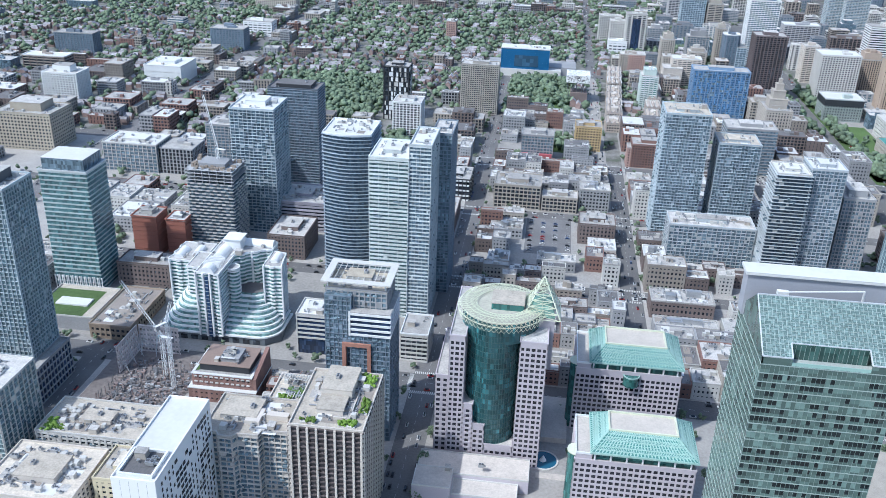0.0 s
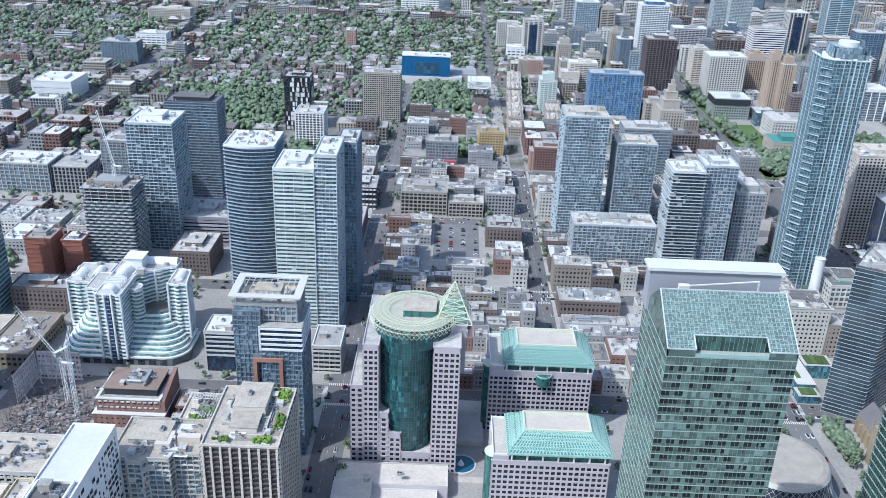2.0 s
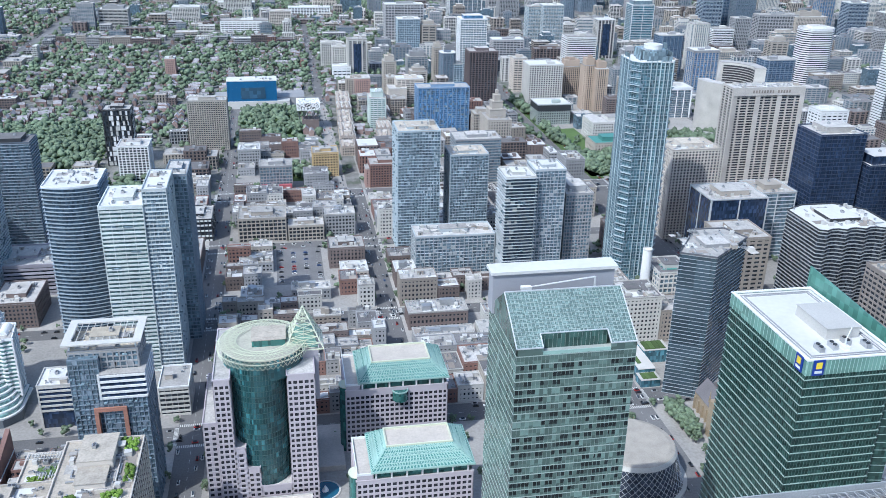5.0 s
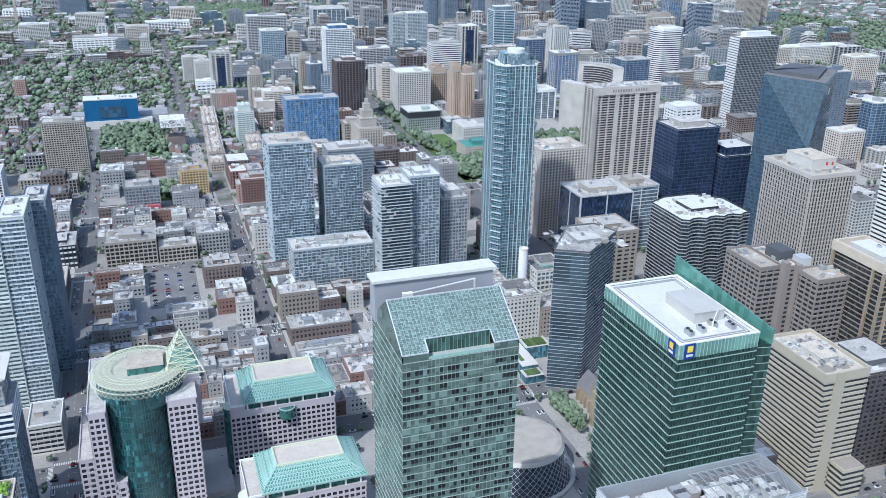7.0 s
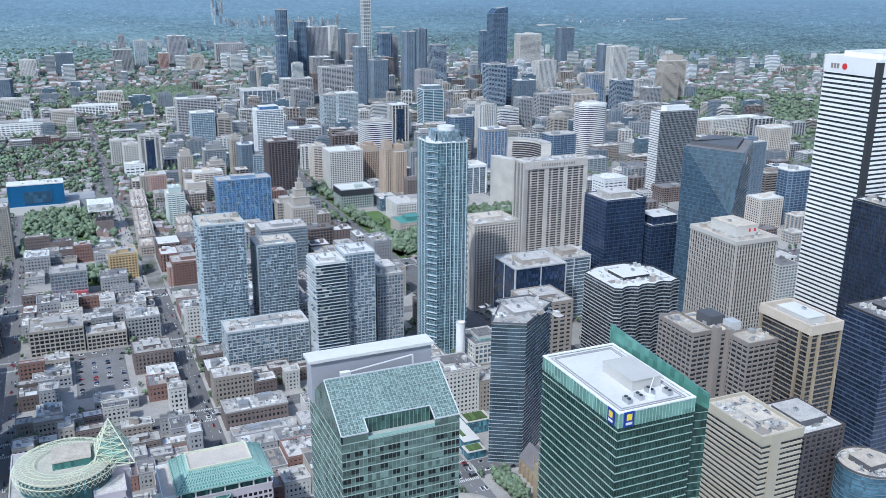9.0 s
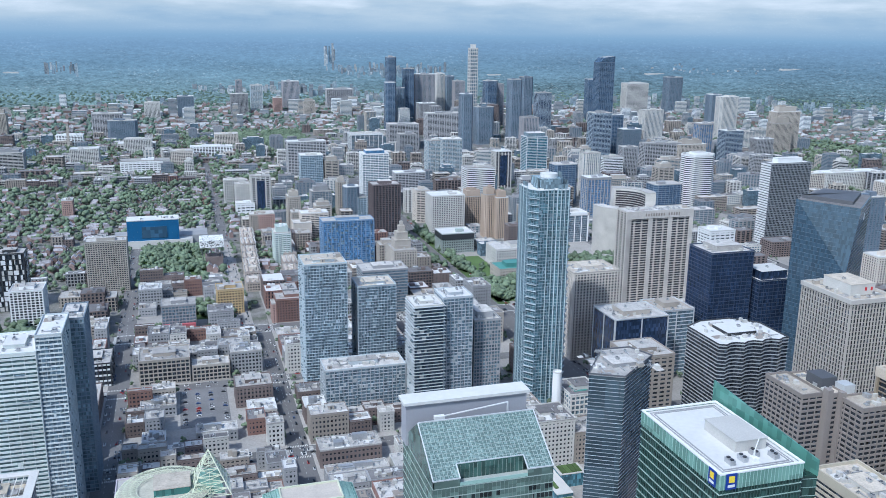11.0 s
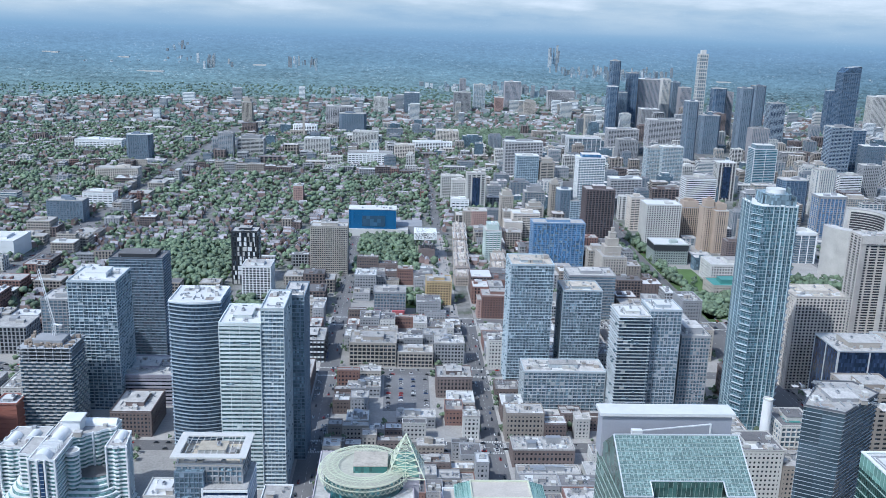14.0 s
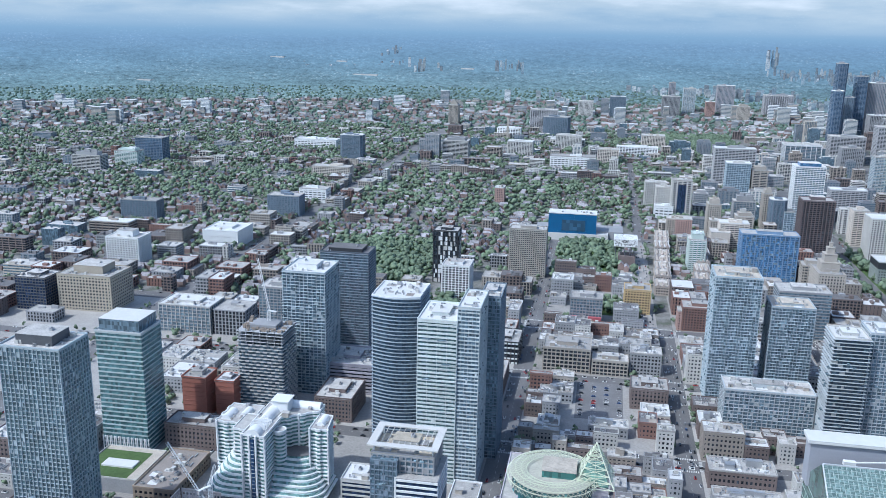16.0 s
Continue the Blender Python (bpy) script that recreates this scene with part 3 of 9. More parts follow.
    arm.rod((16, d / 2 - 13, 203), (17, d / 2 - 12, 196), 0.4)
    arm.box(-14, -10, d / 2 - 14, d / 2 - 12, 199, 200.6)
    arm.rod((16, d / 2 - 13, 187.3), (16, d / 2 - 13, 203), 0.35)
    part("window_crane", arm, WHITE, e, "white window-cleaning crane arm")
    part("roof", Shape().box(-w / 2 + 0.6, w / 2 - 0.6, high, d / 2 - 0.5, h, h + 0.3), ROOF, e)


crown_hotel()


# ---- the bank tower with the white roof ----
def bank_tower():
    x0, x1, y0, y1, h = 209, 250, 285, 351, 158
    e = thing("bank_tower", "deep green glass office tower with a white roof", "office tower", 229.5, 318)
    claim(x0 - 2, x1 + 2, y0 - 2, y1 + 2)
    w, d = x1 - x0, y1 - y0
    p = rect(w, d)
    facade(e, p, 0, h, 4.1, 1.55, GLASS_DEEP, GLASS_DEEP, 0.0, 0.0)
    fin = Shape().ring(grown(p, -0.3), grown(p, 0.3), -0.11, 0.11).mesh("floor_fin", plain("grey_green_fin", (0.30, 0.41, 0.38), 0.5, vary=0.05))
    span = Shape().ring(grown(p, -0.35), grown(p, 0.02), 0.15, 1.3).mesh("spandrel", plain("green_spandrel", (0.032, 0.068, 0.06), 0.25, vary=0.15))
    n = int(h / 4.1)
    for i in range(1, n + 1):
        part("floor_fin", fin, None, e, "", (0, 0, i * 4.1))
        part("spandrel", span, None, e, "", (0, 0, i * 4.1 - 1.5))
    mull = Shape().box(-0.06, 0.06, -0.12, 0.12, 0, h)
    me = mull.mesh("mullion", plain("deep_green_mullion", (0.05, 0.11, 0.10), 0.4))
    for i in range(27):
        part("mullion", me, None, e, "", (-w / 2 + w * i / 26, -d / 2, 0))
    for i in range(43):
        part("mullion", me, None, e, "", (-w / 2, -d / 2 + d * i / 42, 0))
    glassband = Shape().ring(grown(p, -0.4), grown(p, 0.2), h, h + 7)
    crown = part("crown_band", glassband, glazing("pale_green_crown_glass", (0.17, 0.31, 0.27), 1.12, bay=6, storey=9, dark=0.85), e, "pale green glass band below the roof edge")
    me = Shape().box(-0.1, 0.1, -0.1, 0.1, h, h + 7).mesh("crown_mullion", GREENTRELLIS)
    for i in range(24):
        part("crown_mullion", me, None, crown, "", (-w / 2 + w * i / 23, -d / 2 - 0.25, 0))
        part("crown_mullion", me, None, crown, "", (-w / 2 - 0.25, -d / 2 + d * i / 23, 0))
    part("roof", Shape().prism(grown(p, -0.4), h + 6.0, h + 6.5), ROOFWHITE, e, "bright white membrane roof")
    part("coping", Shape().ring(grown(p, -0.9), grown(p, 0.4), h + 7, h + 7.6), WHITE, e)
    rail = Shape().ring(grown(p, -4.4), grown(p, -4.0), h + 6.5, h + 7.0)
    rail.ring(grown(p, -3.0), grown(p, -2.7), h + 6.5, h + 6.9)
    part("crane_track", rail, GREY, e, "grey window-crane track round the roof")
    box_ = Shape().box(-2, 14, -16, 8, h + 6.5, h + 11.5).box(-2.3, 14.3, -16.3, 8.3, h + 11.5, h + 11.9)
    part("plant_room", box_, OFFWHITE, e, "pale grey plant room on the roof")
    cool = Shape()
    cool.box(-2.5, 2.5, -1.2, 1.2, 0, 2.2)
    for x in (-1.3, 1.3):
        cool.prism(moved(circle(0.9, 12), x, 0), 2.2, 2.6, 1, 1)
    me = cool.mesh("cooling_unit", METAL, BLACK)
    for x, y in ((-10, -24), (-3, -23), (5, -20), (12, -24)):
        part("cooling_unit", me, None, e, "", (x, y, h + 6.5), 90)
    arm = Shape().rod((2, -24, h + 6.5), (2, -24, h + 11), 0.4).rod((2, -24, h + 11), (9, -17, h + 12), 0.3).box(0.5, 3.5, -26, -22.5, h + 6.5, h + 8)
    part("window_crane", arm, WHITE, e)
    wing = [(w / 2 + 0.5, -d / 2 + 2.5), (w / 2 + 9, -d / 2 + 1), (w / 2 + 9.3, -d / 2 + 3), (w / 2 + 1.0, d / 2)]
    part("recess", Shape().box(w / 2 - 0.2, w / 2 + 1.4, -d / 2 + 1.2, -d / 2 + 3, 0, h + 2), BLACK, e, "dark recess between the shaft and its wing")
    part("east_wing", Shape().prism(wing, 0, h - 1), GLASS_DEEP, e, "green glass wing behind the fin")
    fin_me = Shape().ring(grown(wing, -0.2), grown(wing, 0.25), -0.11, 0.11).mesh("wing_fin", bpy.data.materials["grey_green_fin"])
    for i in range(1, n + 1):
        part("wing_fin", fin_me, None, e, "", (0, 0, i * 4.1))
    fin_ = Shape().solid([(w / 2 + 8.8, -d / 2 + 1, h - 1), (w / 2 + 9.4, -d / 2 + 1, h - 1), (w / 2 + 1.4, d / 2 + 4, h - 20), (w / 2 + 0.8, d / 2 + 4, h - 20)],
                         [(w / 2 + 8.8, -d / 2 + 1, h + 6.5), (w / 2 + 9.4, -d / 2 + 1, h + 6.5), (w / 2 + 1.4, d / 2 + 4, h + 17), (w / 2 + 0.8, d / 2 + 4, h + 17)])
    part("glass_fin", fin_, glazing("fin_glass", (0.10, 0.24, 0.205), 1.15, bay=3, storey=4, dark=0.85), e, "tall sea-green glass fin")
    s_ = Shape()
    for i in range(5):
        s_.box(-15 + i * 6.6, -9.4 + i * 6.6, -d / 2 + 1.2, -d / 2 + 2.3, h + 6.5, h + 6.7)
    part("roof_grille", s_, GREY, e, "grey grilles along the roof edge")
    # the bank's mark: a plain yellow shape over a bar on a blue field
    for at_, turn in (((-w / 2 + 5, -d / 2 - 0.6, h + 1.2), 0), ((-w / 2 - 0.6, -d / 2 + 5, h + 1.2), -90)):
        s = part("sign", Shape().box(-2.6, 2.6, -0.2, 0.2, -1, 6.2), SIGNBLUE, e, "blue square sign with a yellow emblem", at_, turn)
        part("emblem", Shape().prism([(-1.4, -0.32), (1.4, -0.32), (1.4, -0.2), (-1.4, -0.2)], 2.2, 5.2), SIGNYELLOW, s)
        part("emblem_bar", Shape().box(-1.7, 1.7, -0.32, -0.2, 0.0, 1.2), WHITE, s)


bank_tower()


# ---- the civic complex: three blocks with pale precast walls and green roofs ----
PUNCHED_GLASS = glazing("punched_window_glass", (0.026, 0.027, 0.036), 2.0, dark=0.5, bay=3.1, storey=3.55)
WINDOW_PANE = Shape().box(-1.08, 1.08, -0.16, 0.0, 0, 2.1).mesh("window_pane", PUNCHED_GLASS)


def punched(e, x0, x1, y0, y1, z0, z1, sides="sw", wall=None, bay=3.1, storey=3.55, roofmat=None, room=300):
    """A precast block whose windows sit one by one in the wall. Returns how many single panes are left."""
    wall = wall or LAVENDER
    nz = max(1, int((z1 - z0) / storey))
    s, rest = Shape(), Shape()
    s.box(x0 + 0.45, x1 - 0.45, y0 + 0.45, y1 - 0.45, z0, z1 - 0.1)
    spots = []
    for side in "swen":
        length = (x1 - x0) if side in "sn" else (y1 - y0)
        n = max(1, int(length / bay))
        step = length / n
        for i in range(n + 1):
            c = min(max(i * step, 0.5), length - 0.5)
            a, b = c - 0.48, c + 0.48
            a, b = max(a, 0), min(b, length)
            if side == "s":
                s.box(x0 + a, x0 + b, y0, y0 + 0.45, z0, z1)
            elif side == "n":
                s.box(x0 + a, x0 + b, y1 - 0.45, y1, z0, z1)
            elif side == "w":
                s.box(x0, x0 + 0.45, y0 + a, y0 + b, z0, z1)
            else:
                s.box(x1 - 0.45, x1, y0 + a, y0 + b, z0, z1)
        for k in range(nz + 1):
            za, zb = z0 + k * storey - 0.7, z0 + k * storey + 0.72
            za, zb = max(za, z0), min(zb if k < nz else z1, z1)
            if side == "s":
                s.box(x0, x1, y0 + 0.01, y0 + 0.46, za, zb)
            elif side == "n":
                s.box(x0, x1, y1 - 0.46, y1 - 0.01, za, zb)
            elif side == "w":
                s.box(x0 + 0.01, x0 + 0.46, y0, y1, za, zb)
            else:
                s.box(x1 - 0.46, x1 - 0.01, y0, y1, za, zb)
            if k < nz:
                for i in range(n):
                    spots.append((side, (i + 0.5) * step, z0 + k * storey + 0.74))
    spots.sort(key=lambda q: (q[0] not in sides, -q[2]))
    for i, (side, c, z) in enumerate(spots):
        turn = {"s": 0, "n": 180, "w": -90, "e": 90}[side]
        at_ = {"s": (x0 + c, y0 + 0.46, z), "n": (x1 - c, y1 - 0.46, z), "w": (x0 + 0.46, y1 - c, z), "e": (x1 - 0.46, y0 + c, z)}[side]
        if i < room and side in sides:
            part("window_pane", WINDOW_PANE, None, e, "", at_, turn)
        else:
            m = pose(*at_, 0, 0, turn)
            rest.solid([m @ Vector(p) for p in ((-1.08, -0.16, 0), (1.08, -0.16, 0), (1.08, 0, 0), (-1.08, 0, 0))],
                       [m @ Vector(p) for p in ((-1.08, -0.16, 2.1), (1.08, -0.16, 2.1), (1.08, 0, 2.1), (-1.08, 0, 2.1))])
    part("precast_wall", s, wall, e)
    if rest.f:
        tagged(part("window_panes", rest, PUNCHED_GLASS, e), kind="stuff")
    part("roof", Shape().box(x0 + 0.5, x1 - 0.5, y0 + 0.5, y1 - 0.5, z1 - 0.1, z1 + 0.1), roofmat or ROOF, e)
    part("coping", Shape().ring(grown([(x0, y0), (x1, y0), (x1, y1), (x0, y1)], -0.5), grown([(x0, y0), (x1, y0), (x1, y1), (x0, y1)], 0.12), z1, z1 + 0.9), wall, e)
    return max(0, room - len(spots))


DRUMFRAME = plain("dark_teal_frame", (0.05, 0.12, 0.12), 0.4)


def civic_tower():
    e = thing("civic_tower", "pale precast civic tower with a teal glass drum", "office tower", -24, 458)
    claim(-60, 14, 430, 500)
    ox, oy = -24, 458

    def seg(x0, x1, y0, y1, z, room, sides="sw"):
        punched(e, x0 - ox, x1 - ox, y0 - oy, y1 - oy, 0, z, sides, room=room)

    seg(-54, -46, 438, 494, 58, 60)
    seg(-46, -36.5, 434.5, 496, 88, 90)
    seg(-5.5, 10.5, 434.5, 496, 88, 130, "sw")
    seg(-36.5, -30.5, 434.5, 447, 42, 20, "s")
    seg(-30.5, -23, 434.5, 447, 28, 16, "s")
    seg(-23, -5.5, 434.5, 447, 14, 16, "s")
    seg(-36.5, -5.5, 464, 496, 86, 0, "n")
    drum = circle(15.6, 40)
    cx, cy = -21 - ox, 451 - oy
    d = part("drum", Shape().prism(moved(drum, cx, cy), 8, 94), glazing("drum_glass", (0.03, 0.09, 0.10), 4.5, bay=1.9, storey=3.6, rough=0.06), e, "teal glass drum")
    me = Shape().ring(moved(circle(15.4, 40), cx, cy), moved(circle(15.85, 40), cx, cy), -0.14, 0.14).mesh("drum_ring", DRUMFRAME)
    for i in range(3, 27):
        part("drum_ring", me, None, d, "", (0, 0, i * 3.55))
    me = Shape().box(-0.07, 0.07, -0.2, 0.1, 8, 94).mesh("drum_mullion", DRUMFRAME)
    for i in range(30):
        a = math.pi + math.pi * (i + 0.5) / 30
        part("drum_mullion", me, None, d, "", (cx + 15.6 * math.cos(a), cy + 15.6 * math.sin(a), 0), math.degrees(a) + 90)
    # wide round lattice halo over the drum
    hx, hy, z = 6.0, 2, 96.5
    part("upper_drum", Shape().prism(moved(circle(23.6, 48), hx, hy), 84, 97), bpy.data.materials["drum_glass"], e)
    part("halo_roof", Shape().prism(moved(circle(23.8, 48), hx, hy), 97, 97.5), plain("halo_deck", (0.42, 0.41, 0.35), 0.9, grain=0.8, stain=0.2, vary=0.2), e)
    part("plant_room", Shape().box(-6 + hx, 13 + hx, -7 + hy, 10 + hy, 97.5, 101.5).box(-6.3 + hx, 13.3 + hx, -7.3 + hy, 10.3 + hy, 101.5, 101.9, 1), [GLASS_TEAL, WARMROOF], e)
    ring_ = Shape()
    n = 56
    for i in range(n):
        a, b = 2 * math.pi * i / n, 2 * math.pi * (i + 1) / n
        for r, zz, rr in ((26.4, z, 0.22), (24.8, z + 2.2, 0.18), (21.6, z + 3.4, 0.18), (18.4, z + 3.2, 0.18), (15.2, z + 2.6, 0.18)):
            ring_.rod((hx + r * math.cos(a), hy + r * math.sin(a), zz), (hx + r * math.cos(b), hy + r * math.sin(b), zz), rr)
        for (r1, z1), (r2, z2) in (((26.4, z), (24.8, z + 2.2)), ((24.8, z + 2.2), (21.6, z + 3.4)), ((21.6, z + 3.4), (18.4, z + 3.2)), ((18.4, z + 3.2), (15.2, z + 2.6)), ((26.4, z), (25.6, z - 4))):
            ring_.rod((hx + r1 * math.cos(a), hy + r1 * math.sin(a), z1), (hx + r2 * math.cos(b), hy + r2 * math.sin(b), z2), 0.12)
            ring_.rod((hx + r1 * math.cos(b), hy + r1 * math.sin(b), z1), (hx + r2 * math.cos(a), hy + r2 * math.sin(a), z2), 0.12)
    part("lattice_halo", ring_, PALELATTICE, e, "pale green lattice ring round the roof")
    spire = Shape()
    px, py, half, zb, zt = 29.5, 3, 11, 95, 118
    corners = [(px - half, py - half), (px + half, py - half), (px + half, py + half), (px - half, py + half)]
    for i in range(4):
        a, b = corners[i], corners[(i + 1) % 4]
        for k in range(7):
            f = k / 7
            g = (k + 1) / 7

            def on(c, h_):
                return (c[0] + (px - c[0]) * h_, c[1] + (py - c[1]) * h_, zb + (zt - zb) * h_)

            spire.rod(on(a, f), on(b, f), 0.26)
            spire.rod(on(a, f), on(a, g), 0.36)
            if k < 6:
                spire.rod(on(a, f), on(b, g), 0.2)
                spire.rod(on(b, f), on(a, g), 0.2)
                ma, mb = Vector(on(a, f)).lerp(Vector(on(b, f)), 0.5), Vector(on(a, g)).lerp(Vector(on(b, g)), 0.5)
                spire.rod(ma, mb, 0.13)
    part("lattice_spire", spire, PALELATTICE, e, "pale green lattice pyramid")
    part("spire_glass", Shape().solid([(px - 8, py - 8, zb), (px + 8, py - 8, zb), (px + 8, py + 8, zb), (px - 8, py + 8, zb)], [(px - 5, py - 5, zb + 9), (px + 5, py - 5, zb + 9), (px + 5, py + 5, zb + 9), (px - 5, py + 5, zb + 9)]), glazing("spire_green_glass", (0.22, 0.38, 0.32), 1.6, bay=2, storey=2), e, "pale green glass inside the pyramid")
    part("spire_base", Shape().box(px - 7, px + 8, py - 8, py + 8, 60, 94), LAVENDER, e)
    # low podium in front
    pod = thing("podium", "low beige podium with flat roofs", "podium", -34, 412)
    claim(-62, 6, 392, 432)
    for x0, x1, y0, y1, h in ((-26, 40, -2, 18, 9), (-26, -4, -20, -2, 13), (-4, 34, -16, -2, 6)):
        b = part("block", Shape().box(x0, x1, y0, y1, 0, h), LAVENDER, pod)
        part("roof", Shape().box(x0 + 0.5, x1 - 0.5, y0 + 0.5, y1 - 0.5, h, h + 0.25), plain("warm_podium_roof", (0.55, 0.50, 0.46), 0.9, grain=0.8, stain=0.12, vary=0.2), b)
        part("parapet", Shape().ring([(x0 + 0.5, y0 + 0.5), (x1 - 0.5, y0 + 0.5), (x1 - 0.5, y1 - 0.5), (x0 + 0.5, y1 - 0.5)], [(x0, y0), (x1, y0), (x1, y1), (x0, y1)], h, h + 1), OFFWHITE, b)
    roof_things(pod, 34, 14, 13.2, random.Random(4), 2)


civic_tower()


def civic_block(x0, x1, y0, y1, z, label, drum_front):
    cx, cy = (x0 + x1) / 2, (y0 + y1) / 2
    claim(x0 - 3, x1 + 3, y0 - 3, y1 + 3)
    e = thing("civic_block", label, "office building", cx, cy, group="green-roofed civic blocks")
    w, d = x1 - x0, y1 - y0
    zw = z - 6
    punched(e, -w / 2, w / 2, -d / 2, d / 2, 0, zw, "sw", room=290)
    # glass top storeys, set back, with pale columns
    part("glass_storey", Shape().box(-w / 2 + 10, w / 2 - 2.2, -d / 2 + 2.2, d / 2 - 2.2, zw, z), GLASS_TEAL, e, "teal glass top storey")
    me = Shape().prism(circle(0.55, 8), zw + 0.5, z + 0.2).mesh("column", WHITE)
    for i in range(7):
        part("column", me, None, e, "", (-w / 2 + 11 + (w - 14) * i / 6, -d / 2 + 0.9, 0))
    # lattice mansard over a flat deck
    lowl = [(-w / 2 + 8.5, -d / 2 - 0.4), (w / 2 + 0.6, -d / 2 - 0.4), (w / 2 + 0.6, d / 2 + 0.6), (-w / 2 + 8.5, d / 2 + 0.6)]
    highl = [(-w / 2 + 18, -d / 2 + 11.5), (w / 2 - 10, -d / 2 + 11.5), (w / 2 - 10, d / 2 - 7), (-w / 2 + 18, d / 2 - 7)]
    part("terrace", Shape().box(-w / 2 + 0.6, -w / 2 + 9.5, -d / 2 + 0.6, d / 2 - 0.6, zw + 0.2, z - 2.4), LAVENDER, e)
    part("terrace_deck", Shape().box(-w / 2 + 0.9, -w / 2 + 9.4, -d / 2 + 0.9, d / 2 - 0.9, z - 2.4, z - 2.2), bpy.data.materials["warm_podium_roof"], e, "beige roof terrace")
    part("terrace_parapet", Shape().ring([(-w / 2 + 1, -d / 2 + 1), (-w / 2 + 9.4, -d / 2 + 1), (-w / 2 + 9.4, d / 2 - 1), (-w / 2 + 1, d / 2 - 1)], [(-w / 2 + 0.4, -d / 2 + 0.4), (-w / 2 + 9.8, -d / 2 + 0.4), (-w / 2 + 9.8, d / 2 - 0.4), (-w / 2 + 0.4, d / 2 - 0.4)], z - 2.3, z - 1.0), WHITE, e)
    part("eave_band", Shape().ring(grown(lowl, -0.6), grown(lowl, 0.35), z - 0.9, z), GREENTRELLIS, e, "pale green eave")
    r = part("mansard_roof", Shape().solid([(*p, z) for p in lowl], [(*p, z + 7) for p in highl], 0, 1), [GREENROOF, plain("beige_deck", (0.52, 0.47, 0.42), 0.9, grain=0.8, stain=0.12, vary=0.15) if drum_front else bpy.data.materials["beige_deck"]], e, "sea-green lattice roof with a flat beige deck")
    s = Shape()
    for i in range(4):
        a, b = Vector((*lowl[i], z + 0.3)), Vector((*lowl[(i + 1) % 4], z + 0.3))
        c, f = Vector((*highl[i], z + 7.3)), Vector((*highl[(i + 1) % 4], z + 7.3))
        n = max(6, round((b - a).length / 1.9))
        for k in range(n + 1):
            s.rod(a.lerp(b, k / n), c.lerp(f, k / n), 0.2)
            if k < n:
                s.rod(a.lerp(b, k / n), c.lerp(f, min(1, (k + 3) / n)), 0.15)
                s.rod(a.lerp(b, min(1, (k + 3) / n)), c.lerp(f, k / n), 0.15)
        for k in range(8):
            s.rod(a.lerp(c, k / 7), b.lerp(f, k / 7), 0.2)
    part("lattice", s, GREENTRELLIS, r)
    part("roof_curb", Shape().ring(grown(highl, -0.6), grown(highl, 0.3), z + 7, z + 8), PALELATTICE, r)
    # round glass bay on the front, glass corner at the west
    if drum_front:
        part("glass_bay", Shape().prism(moved(circle(5, 20), 2, -d / 2), zw - 8, zw - 1.5), GLASS_TEAL, e, "round teal glass bay")
        part("bay_ring", Shape().ring(moved(circle(4.6, 20), 2, -d / 2), moved(circle(5.3, 20), 2, -d / 2), zw - 1.5, zw - 0.8), GREENTRELLIS, e)
    part("corner_drum", Shape().prism(moved(circle(5, 20), -w / 2 + 1.5, -d / 2 + 6), 0, zw + 2), GLASS_TEAL, e, "teal glass corner drum")
    part("corner_roof", Shape().prism(moved(circle(5.4, 20), -w / 2 + 1.5, -d / 2 + 6), zw + 2, zw + 2.6), PALELATTICE, e)


civic_block(30, 96, 480, 520, 52, "pale precast block with a sea-green lattice roof and round bay", True)
civic_block(29, 94, 391, 427, 50, "pale precast block with a bright sea-green lattice roof", False)


def fountain():
    e = thing("fountain", "round blue pool with a pale cone between the blocks", "fountain", 14, 443)
    part("basin", Shape().ring(circle(8.5, 32), circle(9.5, 32), 0, 0.9), OFFWHITE, e)
    part("water", Shape().prism(circle(8.5, 32), 0.2, 0.6), WATER, e, "dark blue still water")
    part("cone", Shape().solid([(*p, 0.6) for p in circle(2.2, 12)], [(*p, 4) for p in circle(0.3, 12)]), WHITE, e)


fountain()
structure("pavement_plaza", Shape().box(10, 28, 462, 508, -0.05, 4.0).box(10, 28, 426, 431, -0.05, 0.6), bpy.data.materials["warm_podium_roof"], "pale beige paved plaza deck")


# ---- the round concert hall ----
def concert_hall():
    e = thing("concert_hall", "round concert hall with a sloping lattice glass skirt", "concert hall", 204, 430)
    claim(165, 240, 395, 470)
    low, mid, high = circle(34, 48), circle(27.6, 48), circle(26.6, 48)
    part("skirt", Shape().solid([(*p, 2) for p in low], [(*p, 22) for p in mid]), glazing("grey_skirt_glass", (0.045, 0.055, 0.078), 2.0, bay=2, storey=2), e, "grey diamond-pane glass skirt")
    s = Shape()
    for i in range(48):
        for k in range(5):
            f, g = k / 5, (k + 1) / 5
            for j in (i - 1, i + 1):
                a, b = low[i], mid[i]
                c, d_ = low[j % 48], mid[j % 48]
                s.rod((a[0] + (b[0] - a[0]) * f, a[1] + (b[1] - a[1]) * f, 2.2 + 20 * f), (c[0] + (d_[0] - c[0]) * g, c[1] + (d_[1] - c[1]) * g, 2.2 + 20 * g), 0.12)
    part("lattice", s, STEEL, e)
    part("rim", Shape().solid([(*p, 22) for p in circle(28.2, 48)], [(*p, 24.5) for p in high], 0), plain("pale_rim", (0.55, 0.54, 0.51), 0.7), e)
    part("cap", Shape().solid([(*p, 24.5) for p in high], [(*p, 25.4) for p in circle(23, 48)]), plain("sand_roof", (0.46, 0.42, 0.37), 0.9, stain=0.15, vary=0.22), e, "sandy round roof")
    part("base", Shape().prism(circle(36.5, 48), 0, 2), OFFWHITE, e)


concert_hall()


